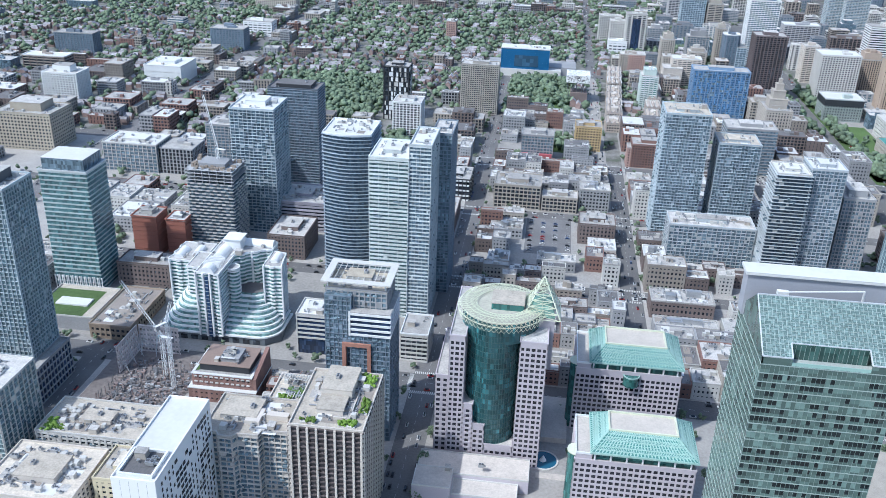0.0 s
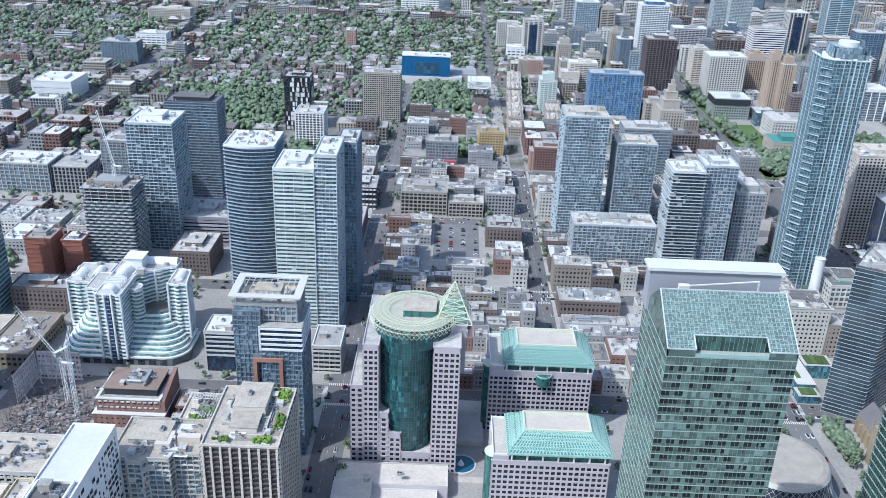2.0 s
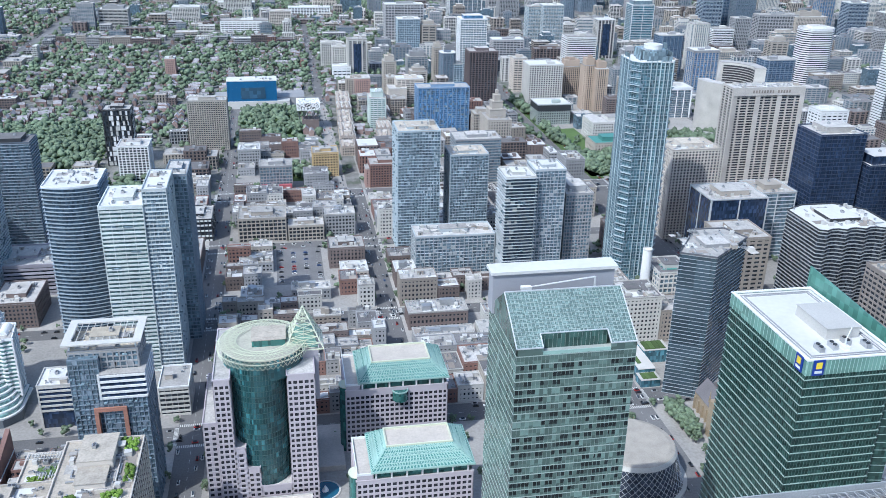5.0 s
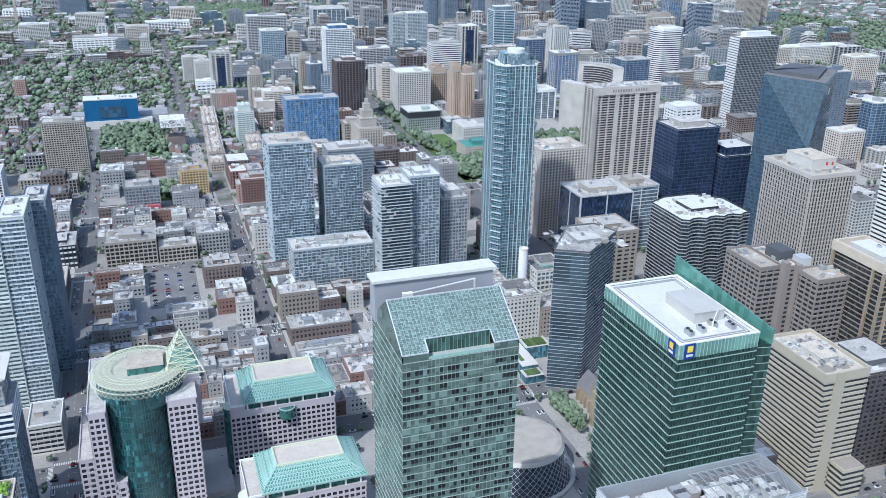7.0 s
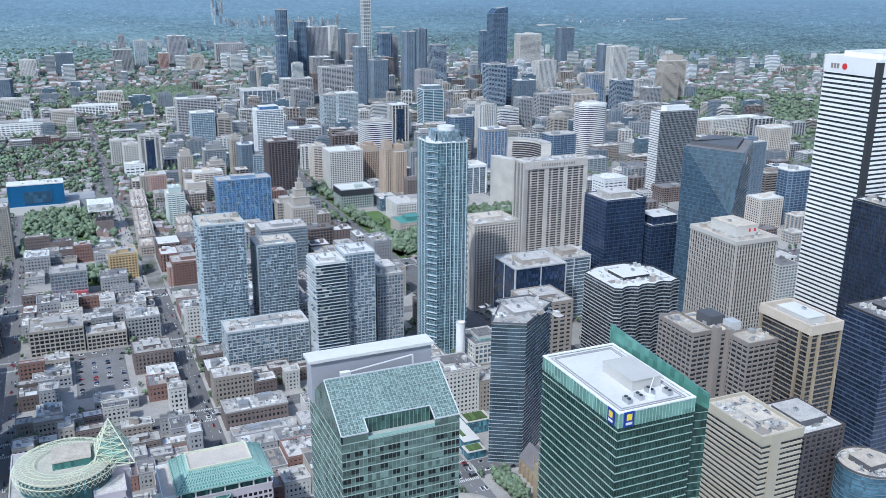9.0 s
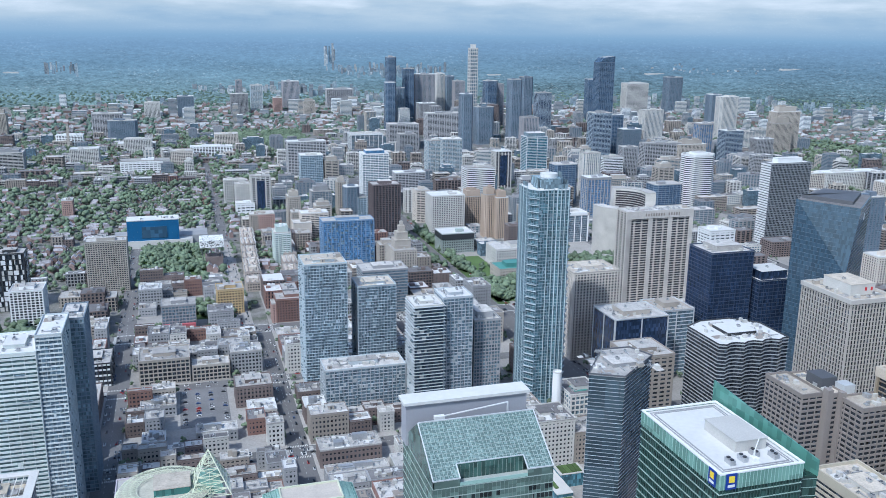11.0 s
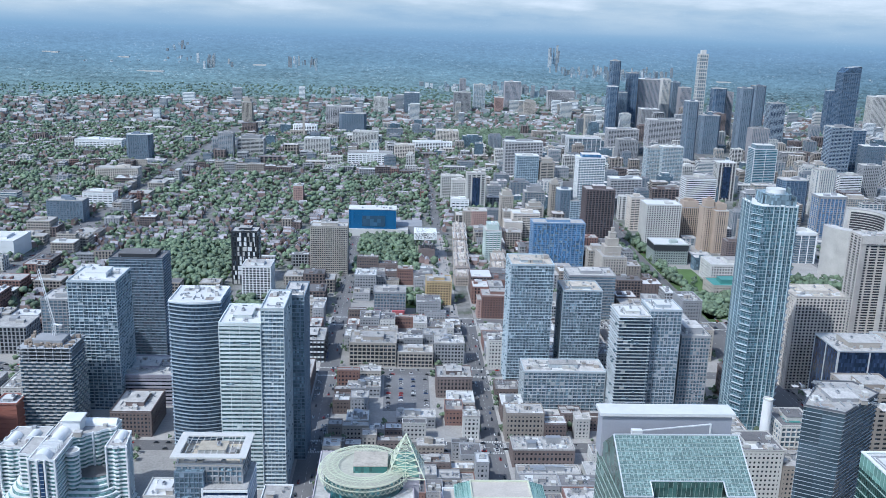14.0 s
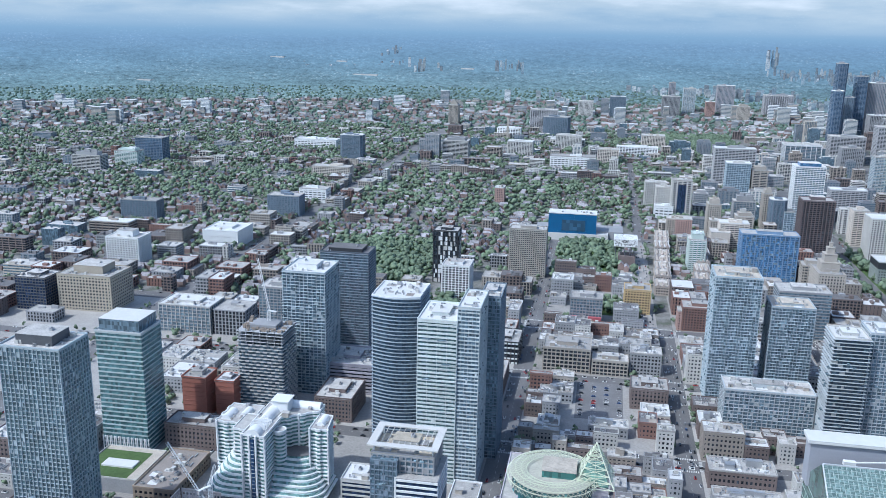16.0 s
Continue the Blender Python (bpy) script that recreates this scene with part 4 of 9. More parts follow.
# ---- round the near streets ----
def terrace_flats():
    e = thing("stepped_flats", "white stepped apartment block with curved terraces and aqua glass", "apartment block", -235, 576)
    claim(-287, -180, 534, 618)
    dark = plain("slate_base", (0.13, 0.15, 0.17), 0.7)

    mint = glazing("mint_glass", (0.17, 0.29, 0.28), 1.9, bay=1.7, storey=3.0, dark=0.35)

    def bays(a, b, step=5.2, out=1.1):
        """A run of shallow bays along one side."""
        a, b = Vector(a), Vector(b)
        u = (b - a).normalized()
        nrm = Vector((u.y, -u.x))
        k = max(1, round((b - a).length / step))
        w = (b - a).length / k
        pts = []
        for i in range(k):
            c = a + u * (w * i)
            pts += [tuple(c), tuple(c + u * w * 0.2 + nrm * out * (i % 2)), tuple(c + u * w * 0.8 + nrm * out * (i % 2))]
        return pts

    def block(loop, z0, z1, roofmat=None, high=0.95):
        part("glazed_core", Shape().prism(grown(loop, -0.9), z0, z1), mint, e)
        me = Shape().ring(grown(loop, -1.1), grown(loop, 0.1), 0, high).mesh("balcony_band", WHITE)
        z = z0
        while z < z1 - 1:
            part("balcony_band", me, None, e, "", (0, 0, z))
            z += 3.0
        part("wing_roof", Shape().prism(grown(loop, -0.6), z1, z1 + 0.4), roofmat or ROOF, e)
        part("wing_parapet", Shape().ring(grown(loop, -0.5), grown(loop, 0.15), z1 - 0.6, z1 + 1.1), WHITE, e)

    def pier(x, y, z0, z1, w=1.1):
        part("pilaster", Shape().box(x - w / 2, x + w / 2, y - 0.5, y + 1.6, z0, z1), WHITE, e)

    def vault(x0, x1, y0, y1, z, along):
        prof = [math.pi * a / 10 for a in range(11)]
        if along == "x":
            r, c = (y1 - y0) / 2, (y0 + y1) / 2
            s = Shape().solid([(x0, c - r * math.cos(t), z + r * math.sin(t)) for t in prof], [(x1, c - r * math.cos(t), z + r * math.sin(t)) for t in prof])
        else:
            r, c = (x1 - x0) / 2, (x0 + x1) / 2
            s = Shape().solid([(c + r * math.cos(t), y0, z + r * math.sin(t)) for t in prof], [(c + r * math.cos(t), y1, z + r * math.sin(t)) for t in prof])
        part("roof_vault", s, WHITE, e, "white barrel vault")

    # dark street base, then the wings over it
    part("base", Shape().prism([(-46, -20), (-36, -34), (40, -34), (50, -24), (46, 14), (-46, 32)], 0, 6), dark, e, "dark slate street storey")
    for i in range(9):
        part("shop_window", Shape().box(-33 + i * 8, -28 + i * 8, -34.3, -33.7, 0.6, 4.2), GLASS_DARK, e)
    block(bays((-44, -1), (-18, -1)) + [(-18, -1), (-18, 32), (-44, 32)] + bays((-44, 32), (-44, -1))[1:], 6, 48)
    block(bays((-9, -35), (9, -35), 4.5, 1.4) + [(9, -35), (9, 20), (-9, 20), (-9, -35.2)][:3], 6, 57)
    block(bays((-24, -16), (-9, -16)) + [(-9, -16), (-9, 10), (-24, 10)], 24, 51)
    block(bays((7, -4), (34, 14)) + [(34, 14), (34, 26), (7, 26)], 6, 57)
    block(bays((34, -12), (48, -12), 5, 1.4) + [(48, -12), (45, 12), (34, 14)], 6, 55)
    drum = [(12 + 5 * math.cos(2 * math.pi * i / 20), -14 + 5 * math.sin(2 * math.pi * i / 20)) for i in range(20)]
    block(drum, 24, 53)
    blue = plain("blue_glass_strip", (0.04, 0.08, 0.17), 0.2)
    strip = part("blue_strip", Shape().box(-1.3, 1.3, -37.4, -36.2, 6, 55), blue, e, "dark blue glass strip")
    for i in range(16):
        part("strip_bar", Shape().box(-1.4, 1.4, -37.5, -37.3, 7.5 + i * 3, 7.9 + i * 3), STEEL, strip)
    for x, y, za, zb in ((-8.6, -36, 6, 58), (-2.4, -37, 6, 58), (2.4, -37, 6, 58), (8.6, -36, 6, 58), (-43.5, -2, 18, 49), (-18.5, -2, 18, 49), (34.5, -13, 24, 56), (48.5, -13, 12, 56), (20, 4.4, 28, 58)):
        pier(x, y, za, zb)
    # stepped terraces on both sides of the middle, rounded at their outer corners
    for k in range(9):
        z = 6 + 2.9 * k
        for side in (-1, 1):
            reach, front = (50 - 1.7 * k, -35 + 2.6 * k) if side > 0 else (44 - 1.9 * k, -35 + 2.6 * k)
            r = 17 - 0.5 * k
            arc = [(reach - r + r * math.sin(math.pi / 2 * i / 10), front + r - r * math.cos(math.pi / 2 * i / 10)) for i in range(11)]
            p = [(8, front)] + arc + [(reach, 6), (8, 6)]
            if side < 0:
                p = [(-x, y) for x, y in p][::-1]
            part("terrace_core", Shape().prism(grown(p, -1.9), z, z + 2.9), mint, e)
            part("terrace_band", Shape().ring(grown(p, -2.2), p, z, z + 1.15), WHITE, e)
            if k == 8:
                part("terrace_roof", Shape().prism(grown(p, -1.6), z + 2.9, z + 3.1), ROOFDARK, e)
    vault(10, 33, 16, 25, 57, "x")
    vault(-5, 5, -12, 8, 57, "y")
    vault(-5.5, 5.5, -36, -28, 57, "y")
    vault(37, 44, -6, 8, 55, "y")
    vault(-42, -34, 3, 18, 48, "y")
    vault(-30, -22, 10, 22, 48, "y")
    for i in range(5):
        part("vault_rib", Shape().box(-6, 6, -26 + i * 3.2, -25.2 + i * 3.2, 57.4, 61.5 - i * 0.3), WHITE, e)
    part("lift_house", Shape().box(-1, 11, 6, 18, 57, 66).box(-2, 12, 5, 19, 66, 66.6), WHITE, e)
    roof_things(e, 30, 14, 57.4, random.Random(12), 3)
    rng = random.Random(31)
    for i in range(22):
        x, y, z = rng.choice(((rng.uniform(-42, -20), rng.uniform(2, 28), 48.4), (rng.uniform(10, 30), rng.uniform(14, 23), 57.4), (rng.uniform(36, 44), rng.uniform(-8, 8), 55.4)))
        part("roof_box", Shape().box(x, x + rng.uniform(1, 3.4), y, y + rng.uniform(1, 3), z, z + rng.uniform(0.6, 2.6)), rng.choice((WHITE, ROOF, GREY)), e)


terrace_flats()

tower("film_tower", "white condominium tower with horizontal bands of windows", -129, -99.2, 604, 648, 132, plain("pale_grey_green_band", (0.62, 0.67, 0.665), 0.6), glazing("grey_teal_glass", (0.09, 0.14, 0.15), 1.6, dark=0.7), 3.1, 7, 0.46, 0.02, 0.3, True, roofmat=ROOFWHITE, house=3, units=3, category="apartment tower", panels=0.04)
tower("glass_tower", "pale blue glass condominium tower with a white top", -99, -82.5, 605, 650, 143, plain("pale_frame", (0.56, 0.61, 0.63), 0.6), GLASS_BLUE, 3.1, 2.6, 0.34, 0.05, 0.2, True, roofmat=ROOFWHITE, house=0, units=2, category="apartment tower", panels=0.14)
tower("dark_glass_tower", "dark blue glass apartment tower", -89, -73, 652, 690, 138, plain("slate_blue_frame", (0.28, 0.34, 0.41), 0.5), GLASS_PALE, 3.1, 3, 0.2, 0.1, 0.2, False, house=3, units=1, category="apartment tower")
for _e in [thing("entry_podium", "low white banded podium of the film tower", "podium", -83, 556)]:
    claim(-96, -70, 538, 578)
    facade(_e, rect(20, 30), 0, 22, 3.6, 4, OFFWHITE, GLASS_DARK, 0.42, 0.04, 0.3, True)
    top(_e, rect(20, 30), 22, ROOF, WHITE, random.Random(2), units=3)

CURVE = [(-20 + 40 * i / 16, -20 - 5 * math.sin(math.pi * i / 16)) for i in range(17)] + [(20, 20), (-20, 20)]
tower("curved_tower", "blue glass apartment tower with a bowed balcony front", -180, -141, 667, 706, 128, WHITE, glazing("dim_blue_glass", (0.07, 0.105, 0.145), 1.6, dark=0.6), 3.05, 5, 0.15, 0.0, 0.2, True, bandmat=plain("blue_grey_slab", (0.30, 0.36, 0.42), 0.5),
      poly=CURVE, roofmat=ROOFWHITE, house=0, units=2, category="apartment tower", balcony=0.9)
tower("trellis_hotel", "grey glass mid-rise with a white square roof trellis", -123, -86, 452, 478, 102, GREY, GLASS_BLUE, 3.2, 3.3, 0.28, 0.22, 0.3, True, roofmat=plain("terrace_deck", (0.52, 0.46, 0.37), 0.9, stain=0.3, vary=0.3), house=5.6, house_size=0.42, house_mat=OFFWHITE, units=2, category="apartment tower", panels=0.35)


def roof_trellis():
    e = thing("roof_pergola", "white square steel pergola over a roof terrace", "pergola", -104.5, 465, 102.35)
    for x in (-17.5, 17.5):
        for y in (-12, 12):
            part("post", Shape().box(x - 0.4, x + 0.4, y - 0.4, y + 0.4, 0, 5.2), WHITE, e)
    part("frame", Shape().ring(rect(33, 22), rect(42, 31), 5.2, 6.0), OFFWHITE, e)
    me = Shape().box(-0.15, 0.15, -11.5, 11.5, 5.0, 5.4).mesh("slat", OFFWHITE)
    for i in range(11):
        part("slat", me, None, e, "", (-17.5 + i * 3.5, 0, 0))
    w = thing("front_wing", "blue glass front wing with a white banded box", "apartment block", -103, 452)
    steel = plain("blue_steel_frame", (0.20, 0.25, 0.31), 0.5)
    facade(w, [(-20, -4), (-4, -4), (-4, -0.1), (-20, -0.1)], 0, 100, 3.2, 2.6, steel, GLASS_BLUE, 0.2, 0.1, 0.25, True, panels=0.35)
    facade(w, [(-4, -6), (20, -6), (20, 25.5), (17.2, 25.5), (17.2, -0.1), (-4, -0.1)], 0, 75, 3.2, 2.6, steel, GLASS_BLUE, 0.2, 0.1, 0.25, True, panels=0.35)
    part("wing_roof", Shape().box(-4, 20.4, -6.2, -0.2, 90.5, 91).box(17.2, 20.4, -0.2, 25.5, 90.5, 91), ROOF, w)
    b = part("white_box", Shape().box(-4, 20, -6, -0.1, 75.2, 90.5).box(17.3, 20, -0.1, 25.4, 75.2, 90.5), GLASS_NAVY, w, "white banded box")
    for i in range(5):
        z = 75.2 + i * 3.45
        part("white_band", Shape().box(-4.4, 20.6, -6.6, -5.8, z, z + 1.3).box(19.8, 20.6, -5.8, 25.5, z, z + 1.3), WHITE, b)
    part("box_edge", Shape().box(-5, -3.9, -6.7, -5.6, 75, 91), WHITE, b)
    part("red_frame", Shape().box(-9, -6.8, -7.4, -4.1, 30, 67.6).box(6.4, 8.6, -7.4, -6.1, 30, 67.6).box(-9, 8.6, -7.4, -6.1, 67.6, 70), plain("terracotta_panel", (0.40, 0.20, 0.15), 0.8), w, "terracotta panel frame")
    claim(-125, -80, 440, 452)


roof_trellis()
tower("small_block", "pale grey banded office block over a navy glass base", -169, -146, 538, 562, 32, OFFWHITE, GLASS_NAVY, 3.4, 24, 0.38, 0.03, 0.3, True, first=13.5, roofmat=ROOFWHITE, house=2.5, house_mat=OFFWHITE, units=4, category="office building")

def white_slab():
    e = thing("white_tower", "plain white slab hotel tower with a sunken plant deck", "hotel tower", -170.5, 324.5)
    claim(-183, -158, 288, 360)
    panel = plain("bright_white_panel", (0.82, 0.82, 0.83), 0.6, vary=0.04)
    w, d, h = 21, 65, 82
    part("body", Shape().box(-w / 2, w / 2, -d / 2, d / 2, 0, h), panel, e)
    for i in range(1, 5):
        part("panel_joint", Shape().box(-w / 2 + i * 4.2 - 0.06, -w / 2 + i * 4.2 + 0.06, -d / 2 - 0.03, -d / 2 + 0.1, 0, h), GREY, e)
    rng = random.Random(44)
    pane = Shape().box(-0.1, 0.06, -0.7, 0.7, 0, 2.0).mesh("window_pane", PUNCHED_GLASS)
    strip = Shape().box(-0.1, 0.06, -1.6, 1.6, 0, 2.2).mesh("window_strip", PUNCHED_GLASS)
    for f in range(20):
        for i in range(1, 16):
            if rng.random() < 0.16:
                continue
            wide = clustered(i * 0.35, f * 0.3, 5.2) > 0.53
            part("window_strip" if wide else "window_pane", strip if wide else pane, None, e, "", (w / 2, -d / 2 + 2 + i * 3.95, h - 5.5 - f * 3.5))
    part("roof", Shape().box(-w / 2 + 0.4, w / 2 - 0.4, -d / 2 + 0.4, d / 2 - 0.4, h, h + 0.3), ROOFWHITE, e, "bright white membrane roof")
    part("parapet", Shape().ring(grown(rect(w, d), -0.5), grown(rect(w, d), 0.05), h, h + 1.3), panel, e)


white_slab()
_e = thing("sunken_plant", "grey rooftop plant in a white walled well", "roof plant", -171, 304, 82.4)
part("wall", Shape().ring(rect(15, 17), rect(17, 19), 0, 1.6), WHITE, _e)
part("deck", Shape().box(-7.5, 7.5, -8.5, 8.5, 0, 0.2), ROOFDARK, _e)
roof_things(_e, 15, 16, 0.2, random.Random(3), 6)

_e = tower("ribbed_flats", "cream ribbed apartment block with a planted roof terrace", -117, -79, 352, 404, 76, CREAM, plain("bronze_glass", (0.055, 0.05, 0.055), 0.3, vary=0.5), 3.0, 4.8, 0.2, 0.24, 1.0, True, bandmat=plain("brown_balcony", (0.12, 0.10, 0.10), 0.8), roofmat=WARMROOF, house=6, house_size=0.44, house_mat=CREAM, units=6, category="apartment block", house_at=(-0.02, 0.22))
part("roof_deck", Shape().box(11, 17.5, -16, 24, 76.36, 76.5), TAN, _e, "tan paved roof deck")
part("deck_wall", Shape().box(10, 10.6, -18, 24, 76.36, 78).box(2, 10, -18.4, -17.8, 76.36, 78.4), CREAM, _e)
part("low_penthouse", Shape().box(-8, 6, -14, -1, 76.36, 79.2), CREAM, _e)
part("low_penthouse_roof", Shape().box(-8.4, 6.4, -14.4, -0.6, 79.2, 79.5), WARMROOF, _e)
_e = tower("tan_flats", "beige apartment block with bay windows and balconies", -166, -122, 357, 392, 62, plain("warm_grey_concrete", (0.50, 0.47, 0.44), 0.85), GLASS_BLUE, 3.0, 3.4, 0.24, 0.12, 0.4, True, poly=[(-22, -17), (-14, -17), (-12, -20), (-5, -20), (-3, -17), (8, -17), (9, -12), (22, -12), (22, 17), (-22, 17)], roofmat=WARMROOF, house=3, house_at=(-0.15, 0.1), units=7, category="apartment block", panels=0.42, balcony=0.3)
part("terrace_wall", Shape().box(-2, 6, -8, 4, 62.3, 65).box(8, 20, -2, 2, 62.3, 65.4), CREAM, _e)
_e = tower("roof_garden_block", "beige block with a pergola and a grassed roof garden", -143, -112, 396, 424, 57, CREAM, GLASS_DARK, 3.2, 3.4, 0.3, 0.3, 0.3, False, roofmat=WARMROOF, house=0, units=4)
part("grass_bed", Shape().box(-8, 3, -4, 2, 57.35, 57.8).box(4, 10, -7, -3, 57.35, 57.8).box(-4, 1, -8, -4, 57.35, 57.7), LAWN, _e, "clipped green roof beds")
part("pergola_beam", Shape().box(-14, 13, 9.5, 10, 60, 60.4).box(-14, 13, 5.5, 6, 60, 60.4), OFFWHITE, _e)
_me = Shape().box(-0.15, 0.15, 5, 10.6, 60.4, 60.8).mesh("pergola_slat", OFFWHITE)
for i in range(18):
    part("pergola_slat", _me, None, _e, "", (-13.5 + i * 1.55, 0, 0))
for i in range(10):
    part("pergola_slat", _me, None, _e, "", (-4.5 + i * 1.55, -18, 0))


def red_brick_block():
    e = thing("red_brick_block", "red brick office block with white ledges and a dark penthouse", "office building", -200, 484)
    claim(-225, -174, 464, 502)
    facade(e, rect(46, 34), 0, 10, 5, 3.6, BRICK, GLASS_DARK, 0.5, 0.55, 0.2, True)
    part("lower_ledge", Shape().ring(grown(rect(46, 34), -3.4), grown(rect(46, 34), 0.5), 10, 10.6), ROOFWHITE, e, "white sloping ledge")
    upper = [(-21, -14), (20, -14), (20, 17), (-21, 17)]
    facade(e, upper, 10.6, 19.5, 4.4, 3.6, BRICK, GLASS_DARK, 0.5, 0.5, 0.2, True)
    for k in range(2):
        for i in range(11):
            part("window_hood", Shape().box(-19.5 + i * 3.6, -17.3 + i * 3.6, -14.8, -14, 13.6 + k * 4.1, 14.4 + k * 4.1), OFFWHITE, e)
    part("upper_ledge", Shape().ring(grown(upper, -1.4), grown(upper, 0.5), 19.5, 20.2), ROOFWHITE, e, "white parapet ledge")
    part("upper_roof", Shape().prism(grown(upper, -1.4), 19.3, 19.7), ROOF, e)
    part("side_wall", Shape().solid([(20.2, -14, 0), (23, -14, 0), (23, 17, 0), (20.2, 17, 0)], [(20.2, -14, 19), (23, -14, 19), (23, 17, 26), (20.2, 17, 26)]), BRICK, e, "blank red brick side wall")
    part("penthouse", Shape().box(-17, 17, -9, 15, 19.7, 24.5), BLACK, e, "dark glazed penthouse")
    part("penthouse_roof", Shape().box(-17.6, 17.6, -9.6, 15.6, 24.5, 25), plain("brown_roof", (0.27, 0.20, 0.17), 0.9, vary=0.2), e)
    part("roof_lawn", Shape().box(-20, -17.5, -10, 6, 19.7, 20), LAWN, e)
    part("plant_room", Shape().box(-4, 9, -5, 9, 25, 28.4), GREY, e)
    roof_things(e, 30, 18, 25, random.Random(4), 5)
    roof_clutter(e, 12, 12, 28.4, random.Random(5), 12)


red_brick_block()
tower("long_flats", "long pale terraced apartment block with roof planters", -280, -218, 384, 418, 28, OFFWHITE, GLASS_DARK, 3.1, 4, 0.42, 0.3, 0.4, True, roofmat=WARMROOF, house=3, house_size=0.3, house_mat=CREAM, units=9, category="apartment block", panels=0.28)
tower("cream_block", "cream low block with a flat roof", -226, -196, 348, 376, 30, plain("cream_stucco", (0.60, 0.53, 0.38), 0.85, vary=0.1), GLASS_DARK, 3.2, 3.6, 0.5, 0.5, 0.2, False, units=4, roofmat=WARMROOF)
tower("flat_roof_block", "grey low block with ducts on a flat roof", -282, -230, 330, 374, 28, CREAM, GLASS_DARK, 3.4, 4, 0.45, 0.4, 0.2, False, roofmat=WARMROOF, units=9)
tower("west_tower", "blue-grey glass condominium tower with a white crown", -364, -322, 455, 486, 146, plain("blue_grey_mullion", (0.36, 0.42, 0.46), 0.5), glazing("misty_teal_glass", (0.12, 0.175, 0.20), 1.7, bay=2.9, storey=3.0, dark=0.6), 3.0, 2.9, 0.16, 0.14, 0.5, True, roofmat=ROOF, house=7, house_size=0.6, house_mat=DARKGREY, units=2, category="apartment tower", panels=0.2)
_e = thing("glass_podium", "dark glass podium at the foot of a tower", "podium", -318, 463)
facade(_e, rect(6.5, 46), 0, 26, 4.4, 4, GREY, GLASS_NAVY, 0.2, 0.15, 0.3, True, split_piers=False)
top(_e, rect(6.5, 46), 26, ROOF, GREY, random.Random(3), units=0)
tower("striped_block", "grey glass apartment block with vertical ribs", -350, -292, 372, 412, 58, OFFWHITE, bpy.data.materials["misty_teal_glass"], 3.1, 4.6, 0.12, 0.07, 0.5, True, bandmat=plain("pale_teal_slab", (0.34, 0.41, 0.42), 0.5), units=6, category="apartment block", panels=0.3)
tower("teal_office", "teal glass office tower with a white-finned base", -391, -351, 600, 632, 103, STEEL, glazing("banded_teal_glass", (0.085, 0.165, 0.18), 1.6, bay=2, storey=3.8), 3.8, 40, 0.3, 0.0, 0.12, True, bandmat=plain("pale_teal_band", (0.40, 0.47, 0.48), 0.4), roofmat=ROOFWHITE, house=10, house_size=0.86, house_mat=GLASS_BLUE, units=0, category="office tower")
_e = thing("fin_base", "white upright fins round a dark base", "facade screen", -371, 616)
for i in range(22):
    part("fin", Shape().solid([(-20 + i * 1.9, -16.9, 0), (-19.4 + i * 1.9, -16.9, 0), (-19.4 + i * 1.9, -16.4, 0), (-20 + i * 1.9, -16.4, 0)],
                              [(-20 + i * 1.9 + (0.5 if i % 2 else -0.5), -16.9, 13), (-19.4 + i * 1.9 + (0.5 if i % 2 else -0.5), -16.9, 13), (-19.4 + i * 1.9, -16.4, 13), (-20 + i * 1.9, -16.4, 13)]), WHITE, _e)


def lawn_roof():
    e = thing("lawn_roof_pavilion", "low pavilion with a grassed roof and pale skylight", "pavilion", -352, 563)
    claim(-380, -326, 538, 590)
    part("wall", Shape().box(-26, 24, -24, 24, 0, 11), GREY, e)
    part("lawn", Shape().box(-25, 15, -23, 18, 11, 11.4), LAWN, e, "mown green roof")
    part("path", Shape().box(15, 24, -24, 24, 11, 11.3).box(-25, 15, 18, 24, 11, 11.3), WARMROOF, e)
    part("skylight", Shape().box(-14, 12, -8, 3, 11.4, 12.6), ROOFWHITE, e)
    part("parapet", Shape().ring([(-25.5, -23.5), (23.5, -23.5), (23.5, 23.5), (-25.5, 23.5)], [(-26, -24), (24, -24), (24, 24), (-26, 24)], 11, 12.2), OFFWHITE, e)
    tower("brown_market", "low brown brick market hall with a flat roof", -326, -294, 531, 592, 11, plain("brown_tan_brick", (0.30, 0.24, 0.19), 0.9), GLASS_DARK, 4.5, 4, 0.4, 0.35, 0.3, True, roofmat=plain("brown_gravel_roof", (0.33, 0.29, 0.265), 0.95, grain=0.8, vary=0.25), house=0, units=4, category="market hall")


lawn_roof()


